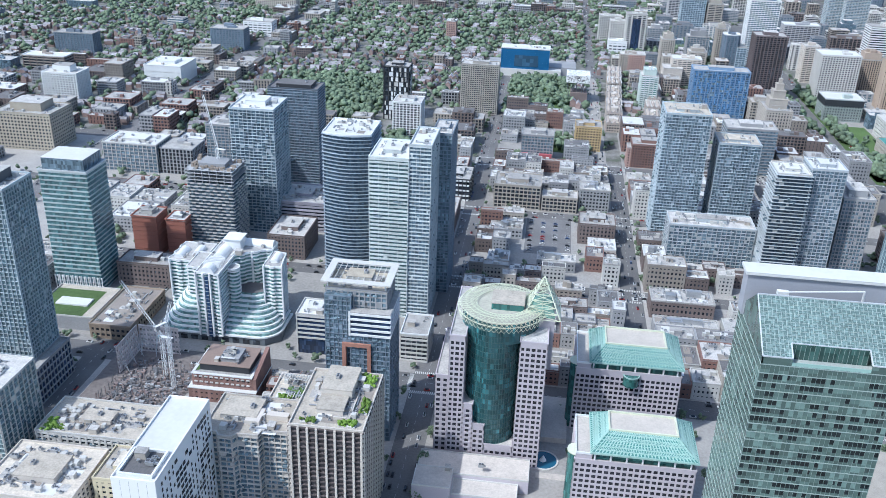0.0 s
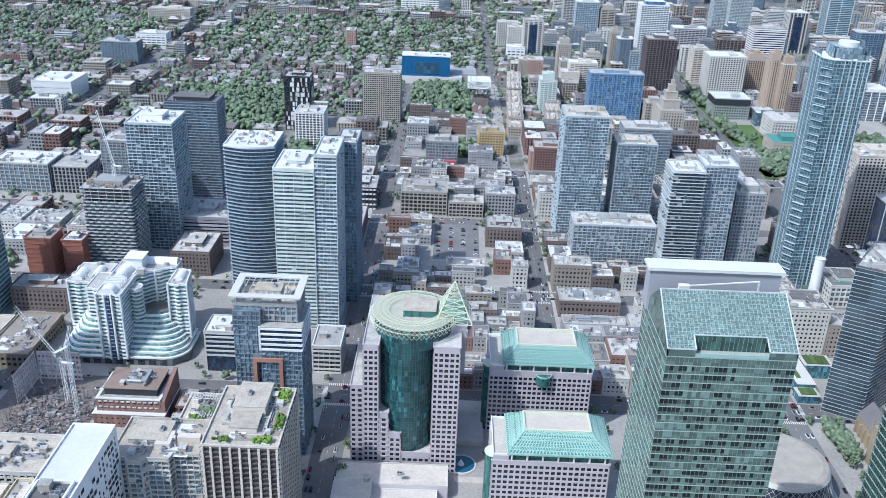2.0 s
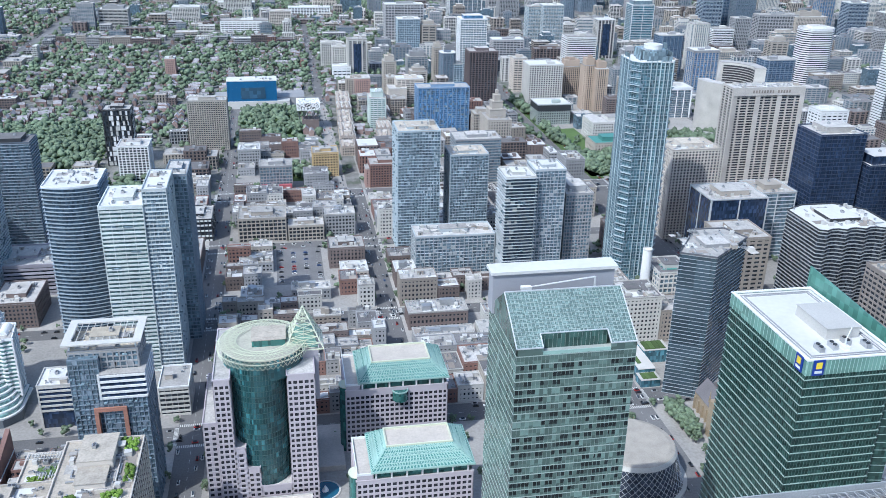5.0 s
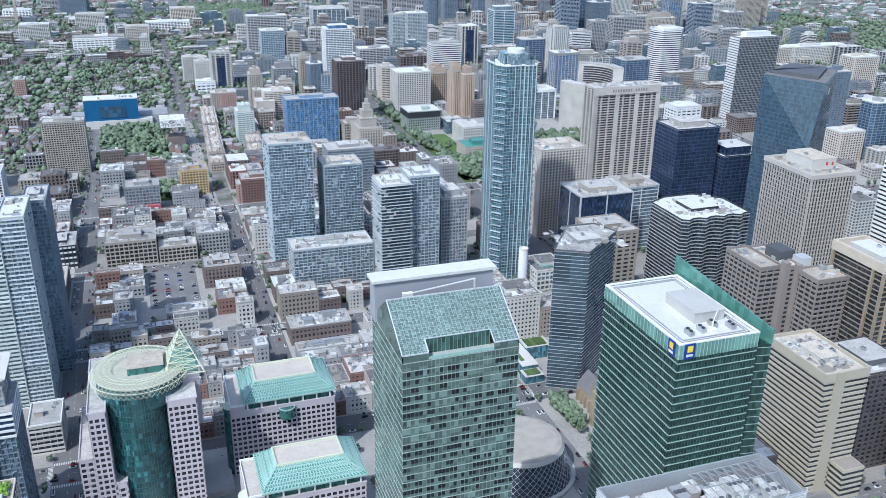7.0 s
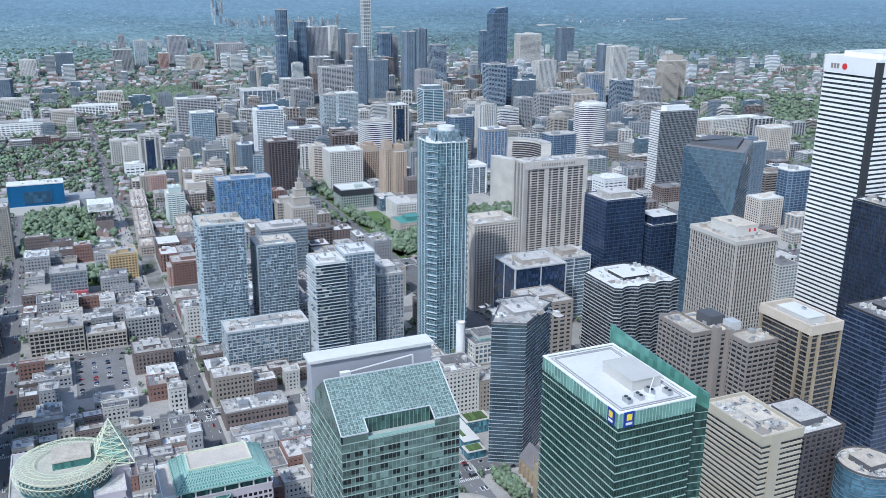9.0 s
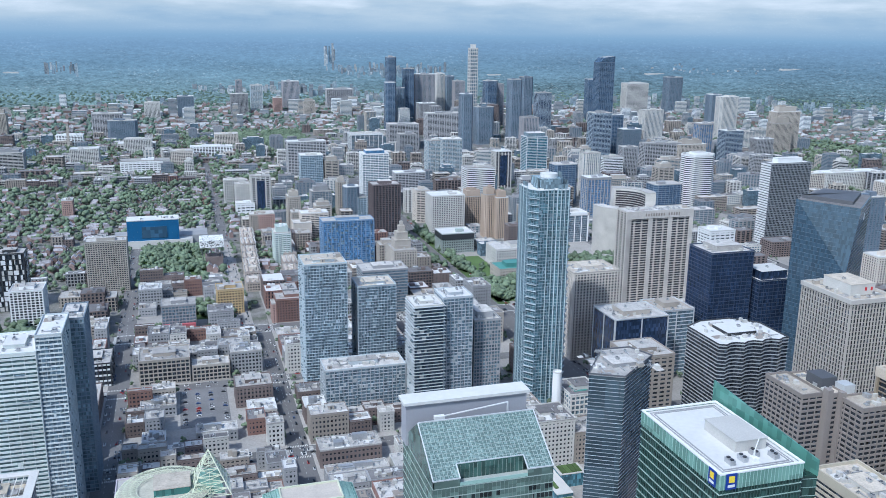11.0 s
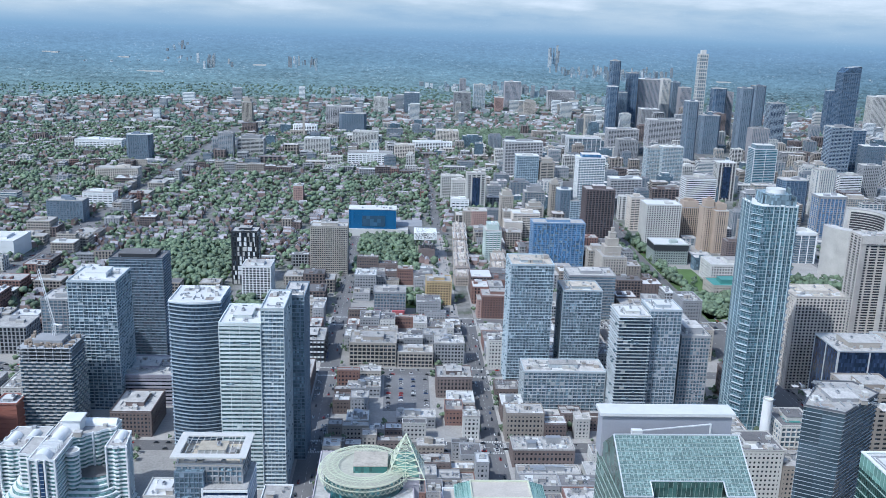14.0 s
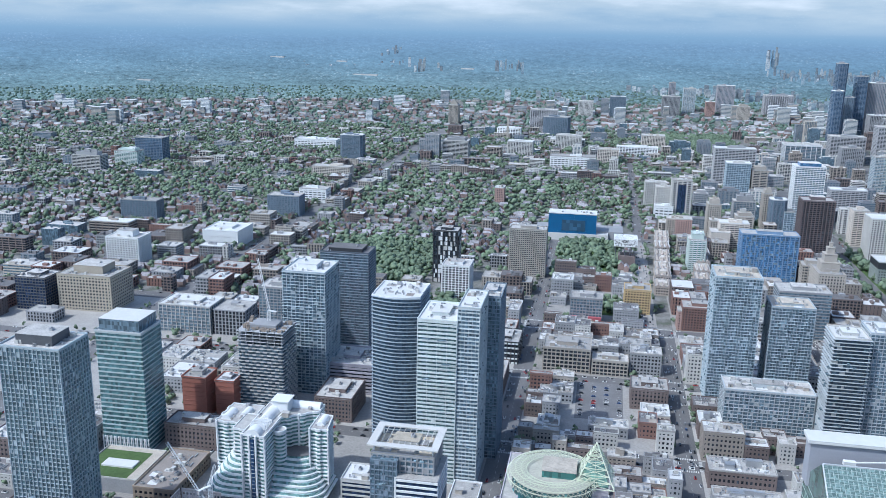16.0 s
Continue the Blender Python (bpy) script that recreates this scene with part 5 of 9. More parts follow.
def construction_tower():
    e = thing("unfinished_tower", "dark concrete tower under construction with staggered balconies", "construction", -290, 708)
    claim(-308, -260, 686, 730)
    p = rect(43, 34)
    part("core", Shape().box(-12, 12, -9, 9, 0, 82), GREY, e)
    slab = Shape().prism(grown(p, 0.3), 0, 0.35).mesh("slab", plain("raw_concrete", (0.36, 0.37, 0.385), 0.9))
    for i in range(26):
        part("slab", slab, None, e, "", (0, 0, 3.1 * i + 0.2))
    part("window_wall", Shape().prism(grown(p, -0.9), 0, 66), GLASS_BLUE, e)
    col = Shape().box(-0.4, 0.4, -0.4, 0.4, 66, 80).mesh("column", GREY)
    for x in range(7):
        for y in (-16, 0, 16):
            part("column", col, None, e, "", (-20 + x * 6.66, y, 0))
    bal = Shape().box(-1.7, 1.7, -1.3, 0.2, 0, 0.3).box(-1.7, 1.7, -1.3, -1.1, 0.3, 1.4).mesh("balcony", OFFWHITE)
    for i in range(1, 22):
        for k in range(6):
            part("balcony", bal, None, e, "", (-19 + k * 6.9 + (3.4 if i % 2 else 0.0), -17.2, 3.1 * i + 0.3))
        for k in range(4):
            part("balcony", bal, None, e, "", (21.7, -12 + k * 7 + (3.4 if i % 2 else 0.0), 3.1 * i + 0.3), 90)
    top_ = Shape()
    rng = random.Random(9)
    for i in range(70):
        x, y, a = rng.uniform(-21, 18), rng.uniform(-16, 14), rng.uniform(1, 4)
        top_.box(x, x + a, y, y + rng.uniform(0.3, 3), 78, 78.4 + rng.uniform(0.3, 3.2))
    tagged(part("formwork", top_, plain("formwork_timber", (0.36, 0.30, 0.25), 0.9), e, "brown timber formwork on the top floor"), kind="stuff")


construction_tower()


def crane(x, y, h, jib, rise, turn, base=0.0):
    e = thing("tower_crane", "white lattice tower crane", "crane", x, y, base, turn, group="tower cranes")
    m = Shape()
    n = int(h / 3)
    for i in range(n):
        z0, z1 = i * h / n, (i + 1) * h / n
        for a, b in ((-1, -1), (1, -1), (1, 1), (-1, 1)):
            m.rod((a, b, z0), (a, b, z1), 0.2)
        m.rod((-1, -1, z0), (1, -1, z1), 0.11)
        m.rod((1, 1, z0), (-1, 1, z1), 0.11)
        m.rod((1, -1, z0), (1, 1, z1), 0.11)
        m.rod((-1, 1, z0), (-1, -1, z1), 0.17)
    part("mast", m, WHITE, e)
    j = Shape()
    d = Vector((math.cos(radians(rise)), 0, math.sin(radians(rise))))
    up = Vector((-d.z, 0, d.x))
    k = int(jib / 2.5)
    for i in range(k):
        a, b = Vector((0, 0, h)) + d * (jib * i / k), Vector((0, 0, h)) + d * (jib * (i + 1) / k)
        for o in (-0.8, 0.8):
            j.rod(a + Vector((0, o, 0)), b + Vector((0, o, 0)), 0.17)
            j.rod(a + Vector((0, o, 0)), b + up * 1.6, 0.1)
        j.rod(a + up * 1.6, b + up * 1.6, 0.17)
    part("jib", j, WHITE, e)
    part("counter_jib", Shape().box(-9, 0, -1, 1, h - 0.6, h + 0.2), WHITE, e)
    part("counterweight", Shape().box(-9, -6, -1.2, 1.2, h - 3, h), GREY, e)
    part("cab", Shape().box(1.1, 2.6, -0.9, 0.9, h - 2.2, h - 0.2), GLASS_PALE, e)


crane(-289, 712, 92, 48, 76, 160, 0.0)
crane(-249, 489, 34, 46, 52, 168, 0.0)
crane(-237, 475, 54, 14, 70, 60, 0.0)


def building_site():
    claim(-300, -228, 424, 522)
    rng = random.Random(21)
    e = thing("building_site", "open building site with a braced old facade and debris", "building site", -262, 474)
    part("earth", Shape().box(-34, 34, -48, 46, 0.0, 0.5), EARTH, e, "bare grey-brown earth")
    s = Shape()
    for i in range(150):
        x, y = rng.uniform(-22, 33), rng.uniform(-44, 30)
        s.box(x, x + 0.35, y, y + 0.35, 0.5, rng.uniform(2, 8), rng.choice((1, 1, 2)))
    for i in range(900):
        x, y = rng.uniform(-18, 32), rng.gauss(-6, 18)
        if not -46 < y < 34:
            continue
        w, d, h = rng.uniform(0.3, 3.4), rng.uniform(0.3, 2.2), rng.uniform(0.2, 2.2)
        s.box(x, x + w, y, y + d, 0.5, 0.5 + h, rng.choice((0, 0, 1, 1, 1, 2, 3)))
    tagged(part("debris", s, [EARTH, plain("raw_grey_steel", (0.15, 0.15, 0.16), 0.8), plain("dusty_rose_steel", (0.27, 0.21, 0.20), 0.85), GREY], e), kind="stuff")
    # the kept walls of the old building, one along the street and one across it
    old = plain("pink_grey_stone", (0.62, 0.56, 0.55), 0.9, vary=0.15)
    for length, at_, turn in ((32, (-20, 13, 0.5), 90), (30, (-19, 45, 0.5), 0)):
        wall = part("old_wall", Shape().box(0, length, 0, 0.5, 20.4, 22).box(0, length, 0, 0.5, 0, 1), old, e, "braced wall of an old building", at_, turn)
        for k in range(5):
            part("spandrel", Shape().box(0, length, 0, 0.5, 3.0 + k * 4, 5.0 + k * 4), old, wall)
        for k in range(int(length / 2.6) + 1):
            part("wall_pier", Shape().box(k * 2.6, k * 2.6 + 0.8, -0.05, 0.55, 0, 21), old, wall)
        for k in range(3):
            part("brace", Shape().rod((k * 11 + 3, -0.2, 20), (k * 11 + 3, -6, 0), 0.22).rod((k * 11 + 3, -0.2, 12), (k * 11 + 3, -6, 0), 0.16), STEEL, wall)


building_site()

tower("red_tower", "red panelled mid-rise block", -356, -333, 670, 694, 38, REDPANEL, REDPANEL, 4, 26, 0.06, 0.0, 0.06, False, roofmat=ROOF, house=4, house_mat=OFFWHITE, units=2)
tower("red_tower", "red panelled mid-rise block with a grey top", -328, -310, 677, 697, 34, REDPANEL, REDPANEL, 4, 18, 0.06, 0.0, 0.06, False, roofmat=ROOFWHITE, house=3, house_mat=GREY, units=1)
tower("white_condo", "white and glass condominium tower with stacked balconies", -287, -246, 742, 786, 120, plain("pale_steel_blue_frame", (0.44, 0.50, 0.54), 0.5), GLASS_BLUE, 2.95, 4.2, 0.18, 0.08, 0.3, True, roofmat=ROOFWHITE, house=5, house_mat=WHITE, units=2, category="apartment tower", balcony=0.5, panels=0.28)
tower("black_condo", "dark charcoal condominium tower with balcony slabs", -288, -236, 856, 886, 110, plain("navy_charcoal", (0.105, 0.13, 0.165), 0.5), GLASS_BLUE, 2.95, 5, 0.2, 0.1, 0.3, True, bandmat=plain("charcoal_slab", (0.25, 0.29, 0.34), 0.6), roofmat=ROOFDARK, house=4, house_size=0.7, house_mat=BLACK, units=2, category="apartment tower", balcony=0.5, panels=0.3)
tower("glass_condo", "grey-green glass apartment block behind the crane", -335, -296, 800, 830, 84, GREY, GLASS_BLUE, 3, 4, 0.28, 0.15, 0.3, False, category="apartment tower")
tower("purple_block", "grey-violet office block with a car park roof", -252, -204, 752, 800, 29, plain("violet_grey_precast", (0.42, 0.40, 0.46), 0.8), GLASS_DARK, 3.4, 48, 0.55, 0.0, 0.2, True, roofmat=ROOF, house=3, house_size=0.3, units=6, category="office building")
tower("brick_lofts", "brown brick warehouse lofts", -240, -206, 690, 735, 22, DARKBRICK, GLASS_DARK, 3.6, 3.2, 0.45, 0.45, 0.2, False, units=3)
tower("brick_warehouse", "long brown brick warehouse with rows of windows", -345, -300, 616, 640, 20, DARKBRICK, GLASS_DARK, 4, 3.4, 0.5, 0.5, 0.2, True, units=5)
tower("school_block", "grey glass college block with white frames", -486, -424, 872, 912, 32, OFFWHITE, GLASS_BLUE, 3.8, 5, 0.3, 0.12, 0.4, True, bandmat=GREY, roofmat=ROOFWHITE, house=3, units=5, category="office building")
tower("beige_factory", "beige stepped industrial loft building", -640, -570, 915, 965, 44, plain("sand_brick", (0.39, 0.35, 0.29), 0.9, vary=0.15), GLASS_DARK, 3.8, 4.2, 0.45, 0.4, 0.2, False, house=10, house_size=0.55, units=4)
tower("dark_mid_rise", "dark glass mid-rise office", -690, -650, 905, 940, 40, DARKGREY, GLASS_NAVY, 3.5, 4, 0.25, 0.1, 0.2, False)
tower("white_mid_rise", "white stepped apartment building", -690, -640, 1105, 1140, 42, WHITE, GLASS_DARK, 3.1, 4, 0.4, 0.3, 0.6, False, house=9, house_size=0.5, house_mat=WHITE)
tower("white_shed", "long white flat-roofed industrial building", -608, -550, 1240, 1300, 26, WHITE, GLASS_DARK, 9, 9, 0.7, 0.3, 0.1, False, roofmat=ROOFWHITE, units=4)
tower("green_store", "dark green and white store block", -108, -76, 862, 905, 23, BLACK, GLASS_DARK, 5, 4, 0.3, 0.25, 0.3, False, roofmat=ROOF, bandmat=WHITE, house=3, units=3)
tower("black_white_tower", "black and white checkered apartment tower", -222, -188, 1136, 1165, 72, BLACK, GLASS_DARK, 6.2, 6.8, 0.12, 0.2, 0.3, False, bandmat=BLACK, house=4, house_mat=BLACK, category="apartment tower", panels=0.85, panel_mats=[WHITE, WHITE, OFFWHITE])
tower("black_white_wing", "white framed apartment wing", -196, -160, 1062, 1096, 45, WHITE, GLASS_DARK, 3.1, 4.4, 0.3, 0.3, 0.3, False, category="apartment block")

# ---- between the near street and the avenue ----
tower("lattice_condo", "pale blue condominium tower with gridded balconies", 107, 148, 806, 846, 124, plain("pale_mullion", (0.43, 0.50, 0.55), 0.5), GLASS_PALE, 2.95, 3.0, 0.14, 0.08, 0.35, True, roofmat=WARMROOF, house=2.6, house_size=0.5, units=3, category="apartment tower", group="pale condominium towers", panels=0.22, balcony=0.45)
tower("lattice_condo", "pale blue condominium tower with a flat roof", 160, 198, 812, 846, 97, plain("pale_mullion_grey", (0.40, 0.46, 0.51), 0.5), GLASS_PALE, 2.95, 3.0, 0.14, 0.08, 0.35, True, roofmat=WARMROOF, house=2.6, house_size=0.5, units=3, category="apartment tower", group="pale condominium towers", panels=0.22, balcony=0.45)
tower("garden_condo", "long grey glass condominium with roof terraces", 114, 188, 735, 765, 44, plain("condo_pale_grey", (0.45, 0.49, 0.52), 0.6), GLASS_BLUE, 3.0, 4.2, 0.2, 0.12, 0.4, True, roofmat=ROOF, house=4, house_size=0.35, units=8, category="apartment block", panels=0.3)
tower("strip_condo", "glass condominium tower with white balcony strips", 190, 217, 710, 740, 106, OFFWHITE, glazing("ink_blue_glass", (0.05, 0.075, 0.105), 1.8, dark=0.6), 3.0, 4.5, 0.13, 0.0, 0.3, True, roofmat=ROOFWHITE, house=3, units=1, category="apartment tower", balcony=1.2, panels=0.16, bandmat=plain("pale_strip", (0.42, 0.46, 0.49), 0.6))
tower("strip_condo", "grey glass condominium tower beside the banded one", 218, 246, 716, 746, 110, plain("condo_grey", (0.42, 0.46, 0.5), 0.6), GLASS_BLUE, 3.0, 3.5, 0.2, 0.12, 0.3, True, roofmat=ROOFWHITE, house=3, units=2, category="apartment tower", panels=0.3)
tower("grey_office", "grey glass office block with a stepped roof", 252, 278, 728, 764, 82, GREY, GLASS_BLUE, 3.4, 3, 0.3, 0.2, 0.2, True, house=6, house_size=0.6, units=2, category="office tower", panels=0.2)
GRAND = [(-21, -10), (-15, -18), (2, -18), (5, -20), (13, -20), (17, -13), (17, 14), (12, 18), (-20, 18), (-21, 12)]
_e = tower("grand_tower", "tall blue glass hotel and residence tower with balconies", 303.5, 332.5, 707, 743, 206, plain("tower_frame", (0.22, 0.30, 0.36), 0.5), glazing("slate_aqua_glass", (0.085, 0.155, 0.19), 1.9, bay=2.2, storey=3.05, dark=0.45), 3.05, 2.8, 0.12, 0.1, 0.25, True, bandmat=plain("pale_blue_slab", (0.33, 0.43, 0.48), 0.4), poly=GRAND, roofmat=ROOFWHITE, house=0, units=0, parapet=0, category="apartment tower", panels=0.12)
_slab = plain("balcony_slab_grey", (0.42, 0.49, 0.53), 0.5)
_me = Shape().solid([(-22.7, -11, 0), (-15.6, -20, 0), (-14.6, -18, 0), (-20.8, -9.8, 0)], [(-22.7, -11, 0.3), (-15.6, -20, 0.3), (-14.6, -18, 0.3), (-20.8, -9.8, 0.3)]).mesh("balcony", _slab)
_me2 = Shape().solid([(12.8, -21.6, 0), (18.8, -13.6, 0), (17, -12.6, 0), (12.6, -20, 0)], [(12.8, -21.6, 0.3), (18.8, -13.6, 0.3), (17, -12.6, 0.3), (12.6, -20, 0.3)]).mesh("balcony", _slab)
for i in range(4, 66):
    part("balcony", _me if i % 2 else _me2, None, _e, "", (0, 0, 3.05 * i))
_me = Shape().box(-0.3, 0.3, -0.7, 0.3, 0, 207.5).mesh("upright_fin", plain("pale_aqua_fin", (0.46, 0.56, 0.60), 0.4))
for x, y in ((-6.5, -18.2), (-1.5, -18.2), (2.2, -18.6), (5.2, -20.2), (9, -20.2), (12.6, -20.2)):
    part("upright_fin", _me, None, _e, "", (x, y, 0))
for y in (-4, 4, 11):
    part("upright_fin", _me, None, _e, "", (-21.2, y, 0), 90)
_c = part("crown", Shape().prism([(-11, -8), (-7, -12), (8, -12), (12, -8), (12, 12), (-11, 12)], 206.3, 215).prism(moved(circle(8, 20), 1, 0), 215, 218.4, 1, 1), [GLASS_PALE, ROOFWHITE], _e, "pale glass crown with a white cap")
for x, y, wd, dp, z in ((-13.5, -5, 0.5, 11, 216), (-5, -14.8, 9, 0.5, 213), (7.5, -17.2, 9, 0.5, 211), (15.4, -5, 0.5, 11, 213), (15.4, 7, 0.5, 8, 218), (-18.2, 8, 0.5, 11, 210)):
    part("screen", Shape().box(x - wd / 2, x + wd / 2, y - dp / 2, y + dp / 2, 206.3, z), GLASS_PALE, _c)
_e = thing("white_stack", "tall white round chimney beside a plant building", "chimney", 297, 640)
part("shaft", Shape().solid([(*q, 0) for q in circle(4.4, 24)], [(*q, 62) for q in circle(3.9, 24)]), WHITE, _e)
part("rim", Shape().ring(circle(3.2, 24), circle(4.1, 24), 62, 63), OFFWHITE, _e)
claim(290, 304, 632, 648)
_e = tower("plant_house", "white and grey steam plant with open steel decks", 305, 334, 628, 662, 44, OFFWHITE, GLASS_BLUE, 4.2, 4, 0.3, 0.2, 0.6, False, roofmat=ROOFDARK, house=4, units=4, category="plant building", panels=0.3)
part("roof_court", Shape().box(-8, 4, -10, 2, 44.4, 44.8), GREENROOF, _e, "green painted roof court")
tower("octagon_office", "dark glass octagonal office tower with a pale roof", 266, 326, 507, 560, 111, DARKGREY, glazing("slate_teal_glass", (0.05, 0.078, 0.10), 1.5, bay=9, storey=11, dark=0.7, gloss=0.9), 2.9, 60, 0.1, 0.0, 0.12, True, bandmat=plain("slate_band", (0.36, 0.40, 0.44), 0.4), poly=[(-31, -14), (-9, -26), (30, 6), (22, 26), (-1, 27)], roofmat=ROOF, house=3, house_size=0.3, house_mat=GREY, units=4, category="office tower")
_e = thing("glass_terrace", "low stepped glass podium with planted roof beds", "podium", 276, 530)
claim(252, 266, 527, 578)
for k, (x0, x1, y0, y1, h) in enumerate(((-24, -9, -3, 8, 6), (-22, -9, 8, 46, 9), (-9, 12, 31, 46, 11))):
    b = part("terrace_step", Shape().box(x0, x1, y0, y1, 0, h), GLASS_AQUA, _e, "pale aqua glass step")
    part("step_roof", Shape().box(x0 - 0.3, x1 + 0.3, y0 - 0.3, y1 + 0.3, h, h + 0.4), OFFWHITE, b)
    for j in range(4):
        if x1 - x0 > y1 - y0:
            a = x0 + 2 + (x1 - x0 - 4) * j / 4
            part("planted_bed", Shape().box(a, a + (x1 - x0) / 5.5, y0 + 1.5, y1 - 1.5, h + 0.4, h + 1.1), LAWN, b)
        else:
            a = y0 + 8 + (y1 - y0 - 10) * j / 4
            part("planted_bed", Shape().box(x0 + 2, x1 - 8, a, a + (y1 - y0) / 5.5, h + 0.4, h + 1.1), LAWN, b)
WAVE = []
for i in range(13):
    WAVE.append((-32 + 64 * i / 12, -27 - (3.0 if i % 3 == 1 else 0.0)))
WAVE += [(32, 10), (14, 27), (-14, 27), (-32, 18)]
tower("wavy_office", "dark glass office tower with folded white bands", 392, 456, 552, 608, 108, BLACK, GLASS_DARK, 3.0, 64, 0.24, 0.0, 0.3, True, bandmat=plain("folded_band", (0.31, 0.32, 0.335), 0.5), poly=WAVE, roofmat=ROOFWHITE, house=3, house_size=0.4, units=5, category="office tower")
tower("brown_office", "brown stone office block", 345, 384, 600, 640, 84, TAN, GLASS_DARK, 3.8, 6, 0.5, 0.35, 0.2, False, category="office tower")
tower("glass_office", "navy glass office block with white seams", 390, 448, 716, 762, 74, STEEL, GLASS_NAVY, 3.8, 29, 0.0, 0.04, 0.25, False, roofmat=ROOF, house=5, house_size=0.5, house_mat=BEIGE, units=4, category="office tower")
tower("glass_office", "navy glass office block with a beige roof", 452, 492, 740, 780, 70, STEEL, GLASS_BLUE, 3.8, 20, 0.2, 0.05, 0.2, False, roofmat=BEIGE, house=5, house_mat=BEIGE, units=3, category="office tower")
tower("white_grid_hotel", "white gridded hotel with recessed windows", 388, 442, 806, 850, 96, plain("sand_grid", (0.54, 0.50, 0.46), 0.8), GLASS_DARK, 3.2, 3.6, 0.34, 0.34, 0.6, False, roofmat=WARMROOF, house=4, units=4, category="hotel tower")
tower("slab_hotel", "off-white slab hotel with two blank piers", 532, 624, 962, 990, 122, plain("warm_slab_concrete", (0.50, 0.47, 0.44), 0.85), GLASS_DARK, 3.2, 10.2, 0.36, 0.2, 0.6, False, roofmat=ROOF, house=0, units=4, category="hotel tower")
_e = thing("hotel_piers", "blank off-white piers and top band of a slab hotel", "facade screen", 578, 961)
for x in (-44, -14, 14, 44):
    part("pier", Shape().box(x - 3, x + 3, -1.0, -0.25, 0, 122), bpy.data.materials["warm_slab_concrete"], _e)
part("top_band", Shape().box(-46.5, 46.5, -1.4, -0.3, 114, 124), bpy.data.materials["warm_slab_concrete"], _e)
for i in range(14):
    if i != 8:
        part("letter_bar", Shape().box(-22 + i * 3.6, -20 + i * 3.6, -1.6, -1.4, 117, 120.5), SIGNGREY, _e)
SLATEBLUE_ = plain("ink_blue_seam", (0.05, 0.07, 0.12), 0.4)
tower("navy_tower", "navy glass office tower", 503, 552, 734, 775, 128, SLATEBLUE_, GLASS_NAVY, 3.8, 6, 0.14, 0.05, 0.15, True, roofmat=ROOF, house=6, house_size=0.6, house_mat=ROOF, units=4, category="office tower")
tower("navy_tower", "lower navy glass office tower with a white edge", 556, 596, 726, 762, 98, SLATEBLUE_, GLASS_NAVY, 3.8, 6, 0.14, 0.05, 0.15, True, roofmat=ROOFWHITE, house=9, house_size=0.75, house_mat=GLASS_NAVY, units=2, category="office tower")
_e = tower("ribbed_tower", "white ribbed office tower", 536, 582, 578, 640, 124, plain("pale_rib", (0.50, 0.475, 0.45), 0.8, vary=0.08), GLASS_DARK, 3.8, 3.4, 0.06, 0.22, 0.9, True, roofmat=WARMROOF, house=10, house_size=0.55, house_mat=OFFWHITE, units=3, category="office tower")
part("cornice", Shape().ring(grown(rect(46, 62), -0.5), grown(rect(46, 62), 1.2), 121.5, 125.6), bpy.data.materials["pale_rib"], _e, "blank pale cornice")
for x in (2, 8):
    part("emblem", Shape().box(x, x + 2, -17.3, -17.0, 128, 131), SIGNRED, _e, "small red emblem")
NOTCH = plain("grey_brown_concrete", (0.27, 0.24, 0.225), 0.85, vary=0.1)


def notched_office():
    """Two gridded wings on either side of a blank stair pylon, all on one plan."""
    e = thing("notched_office", "brown-grey concrete office tower with a blank pylon", "office tower", 432, 470)
    claim(398, 472, 440, 516)
    rng = random.Random(8)
    for name, x0, x1, y0, y1, h in (("west_wing", -26, -8, 2, 42, 98), ("middle", -8, 6, -2, 40, 98), ("east_wing", 2, 33, -25, -2.2, 96)):
        p = moved(rect(x1 - x0, y1 - y0), (x0 + x1) / 2, (y0 + y1) / 2)
        facade(e, p, 0, h, 3.7, 5.2, NOTCH, GLASS_DARK, 0.42, 0.14, 0.35, True, split_piers=False)
        part("roof", Shape().prism(grown(p, -0.3), h, h + 0.3), WARMROOF, e)
        part("parapet", Shape().ring(grown(p, -0.5), grown(p, 0.4), h + 0.0, h + 1.8), NOTCH, e)
        b = Shape()
        for i in range(9):
            x, y, a, c = rng.uniform(x0 + 2, x1 - 5), rng.uniform(y0 + 2, y1 - 5), rng.uniform(1, 4), rng.uniform(0.8, 3)
            b.box(x, x + a, y, y + rng.uniform(1, 4), h + 0.3, h + 0.3 + c, rng.randrange(2))
        tagged(part("roof_clutter", b, [METAL, OFFWHITE], e), kind="stuff")
    part("pylon", Shape().box(-9, -4.5, -3.6, 1.8, 0, 103).box(0.5, 4.5, -6, -1.6, 0, 101), NOTCH, e, "blank concrete stair pylons")
    part("plant_room", Shape().box(-4, 9, 10, 26, 98.3, 106).box(6, 15, -1.6, 8, 96.3, 104, 1), [DARKGREY, STEEL], e)


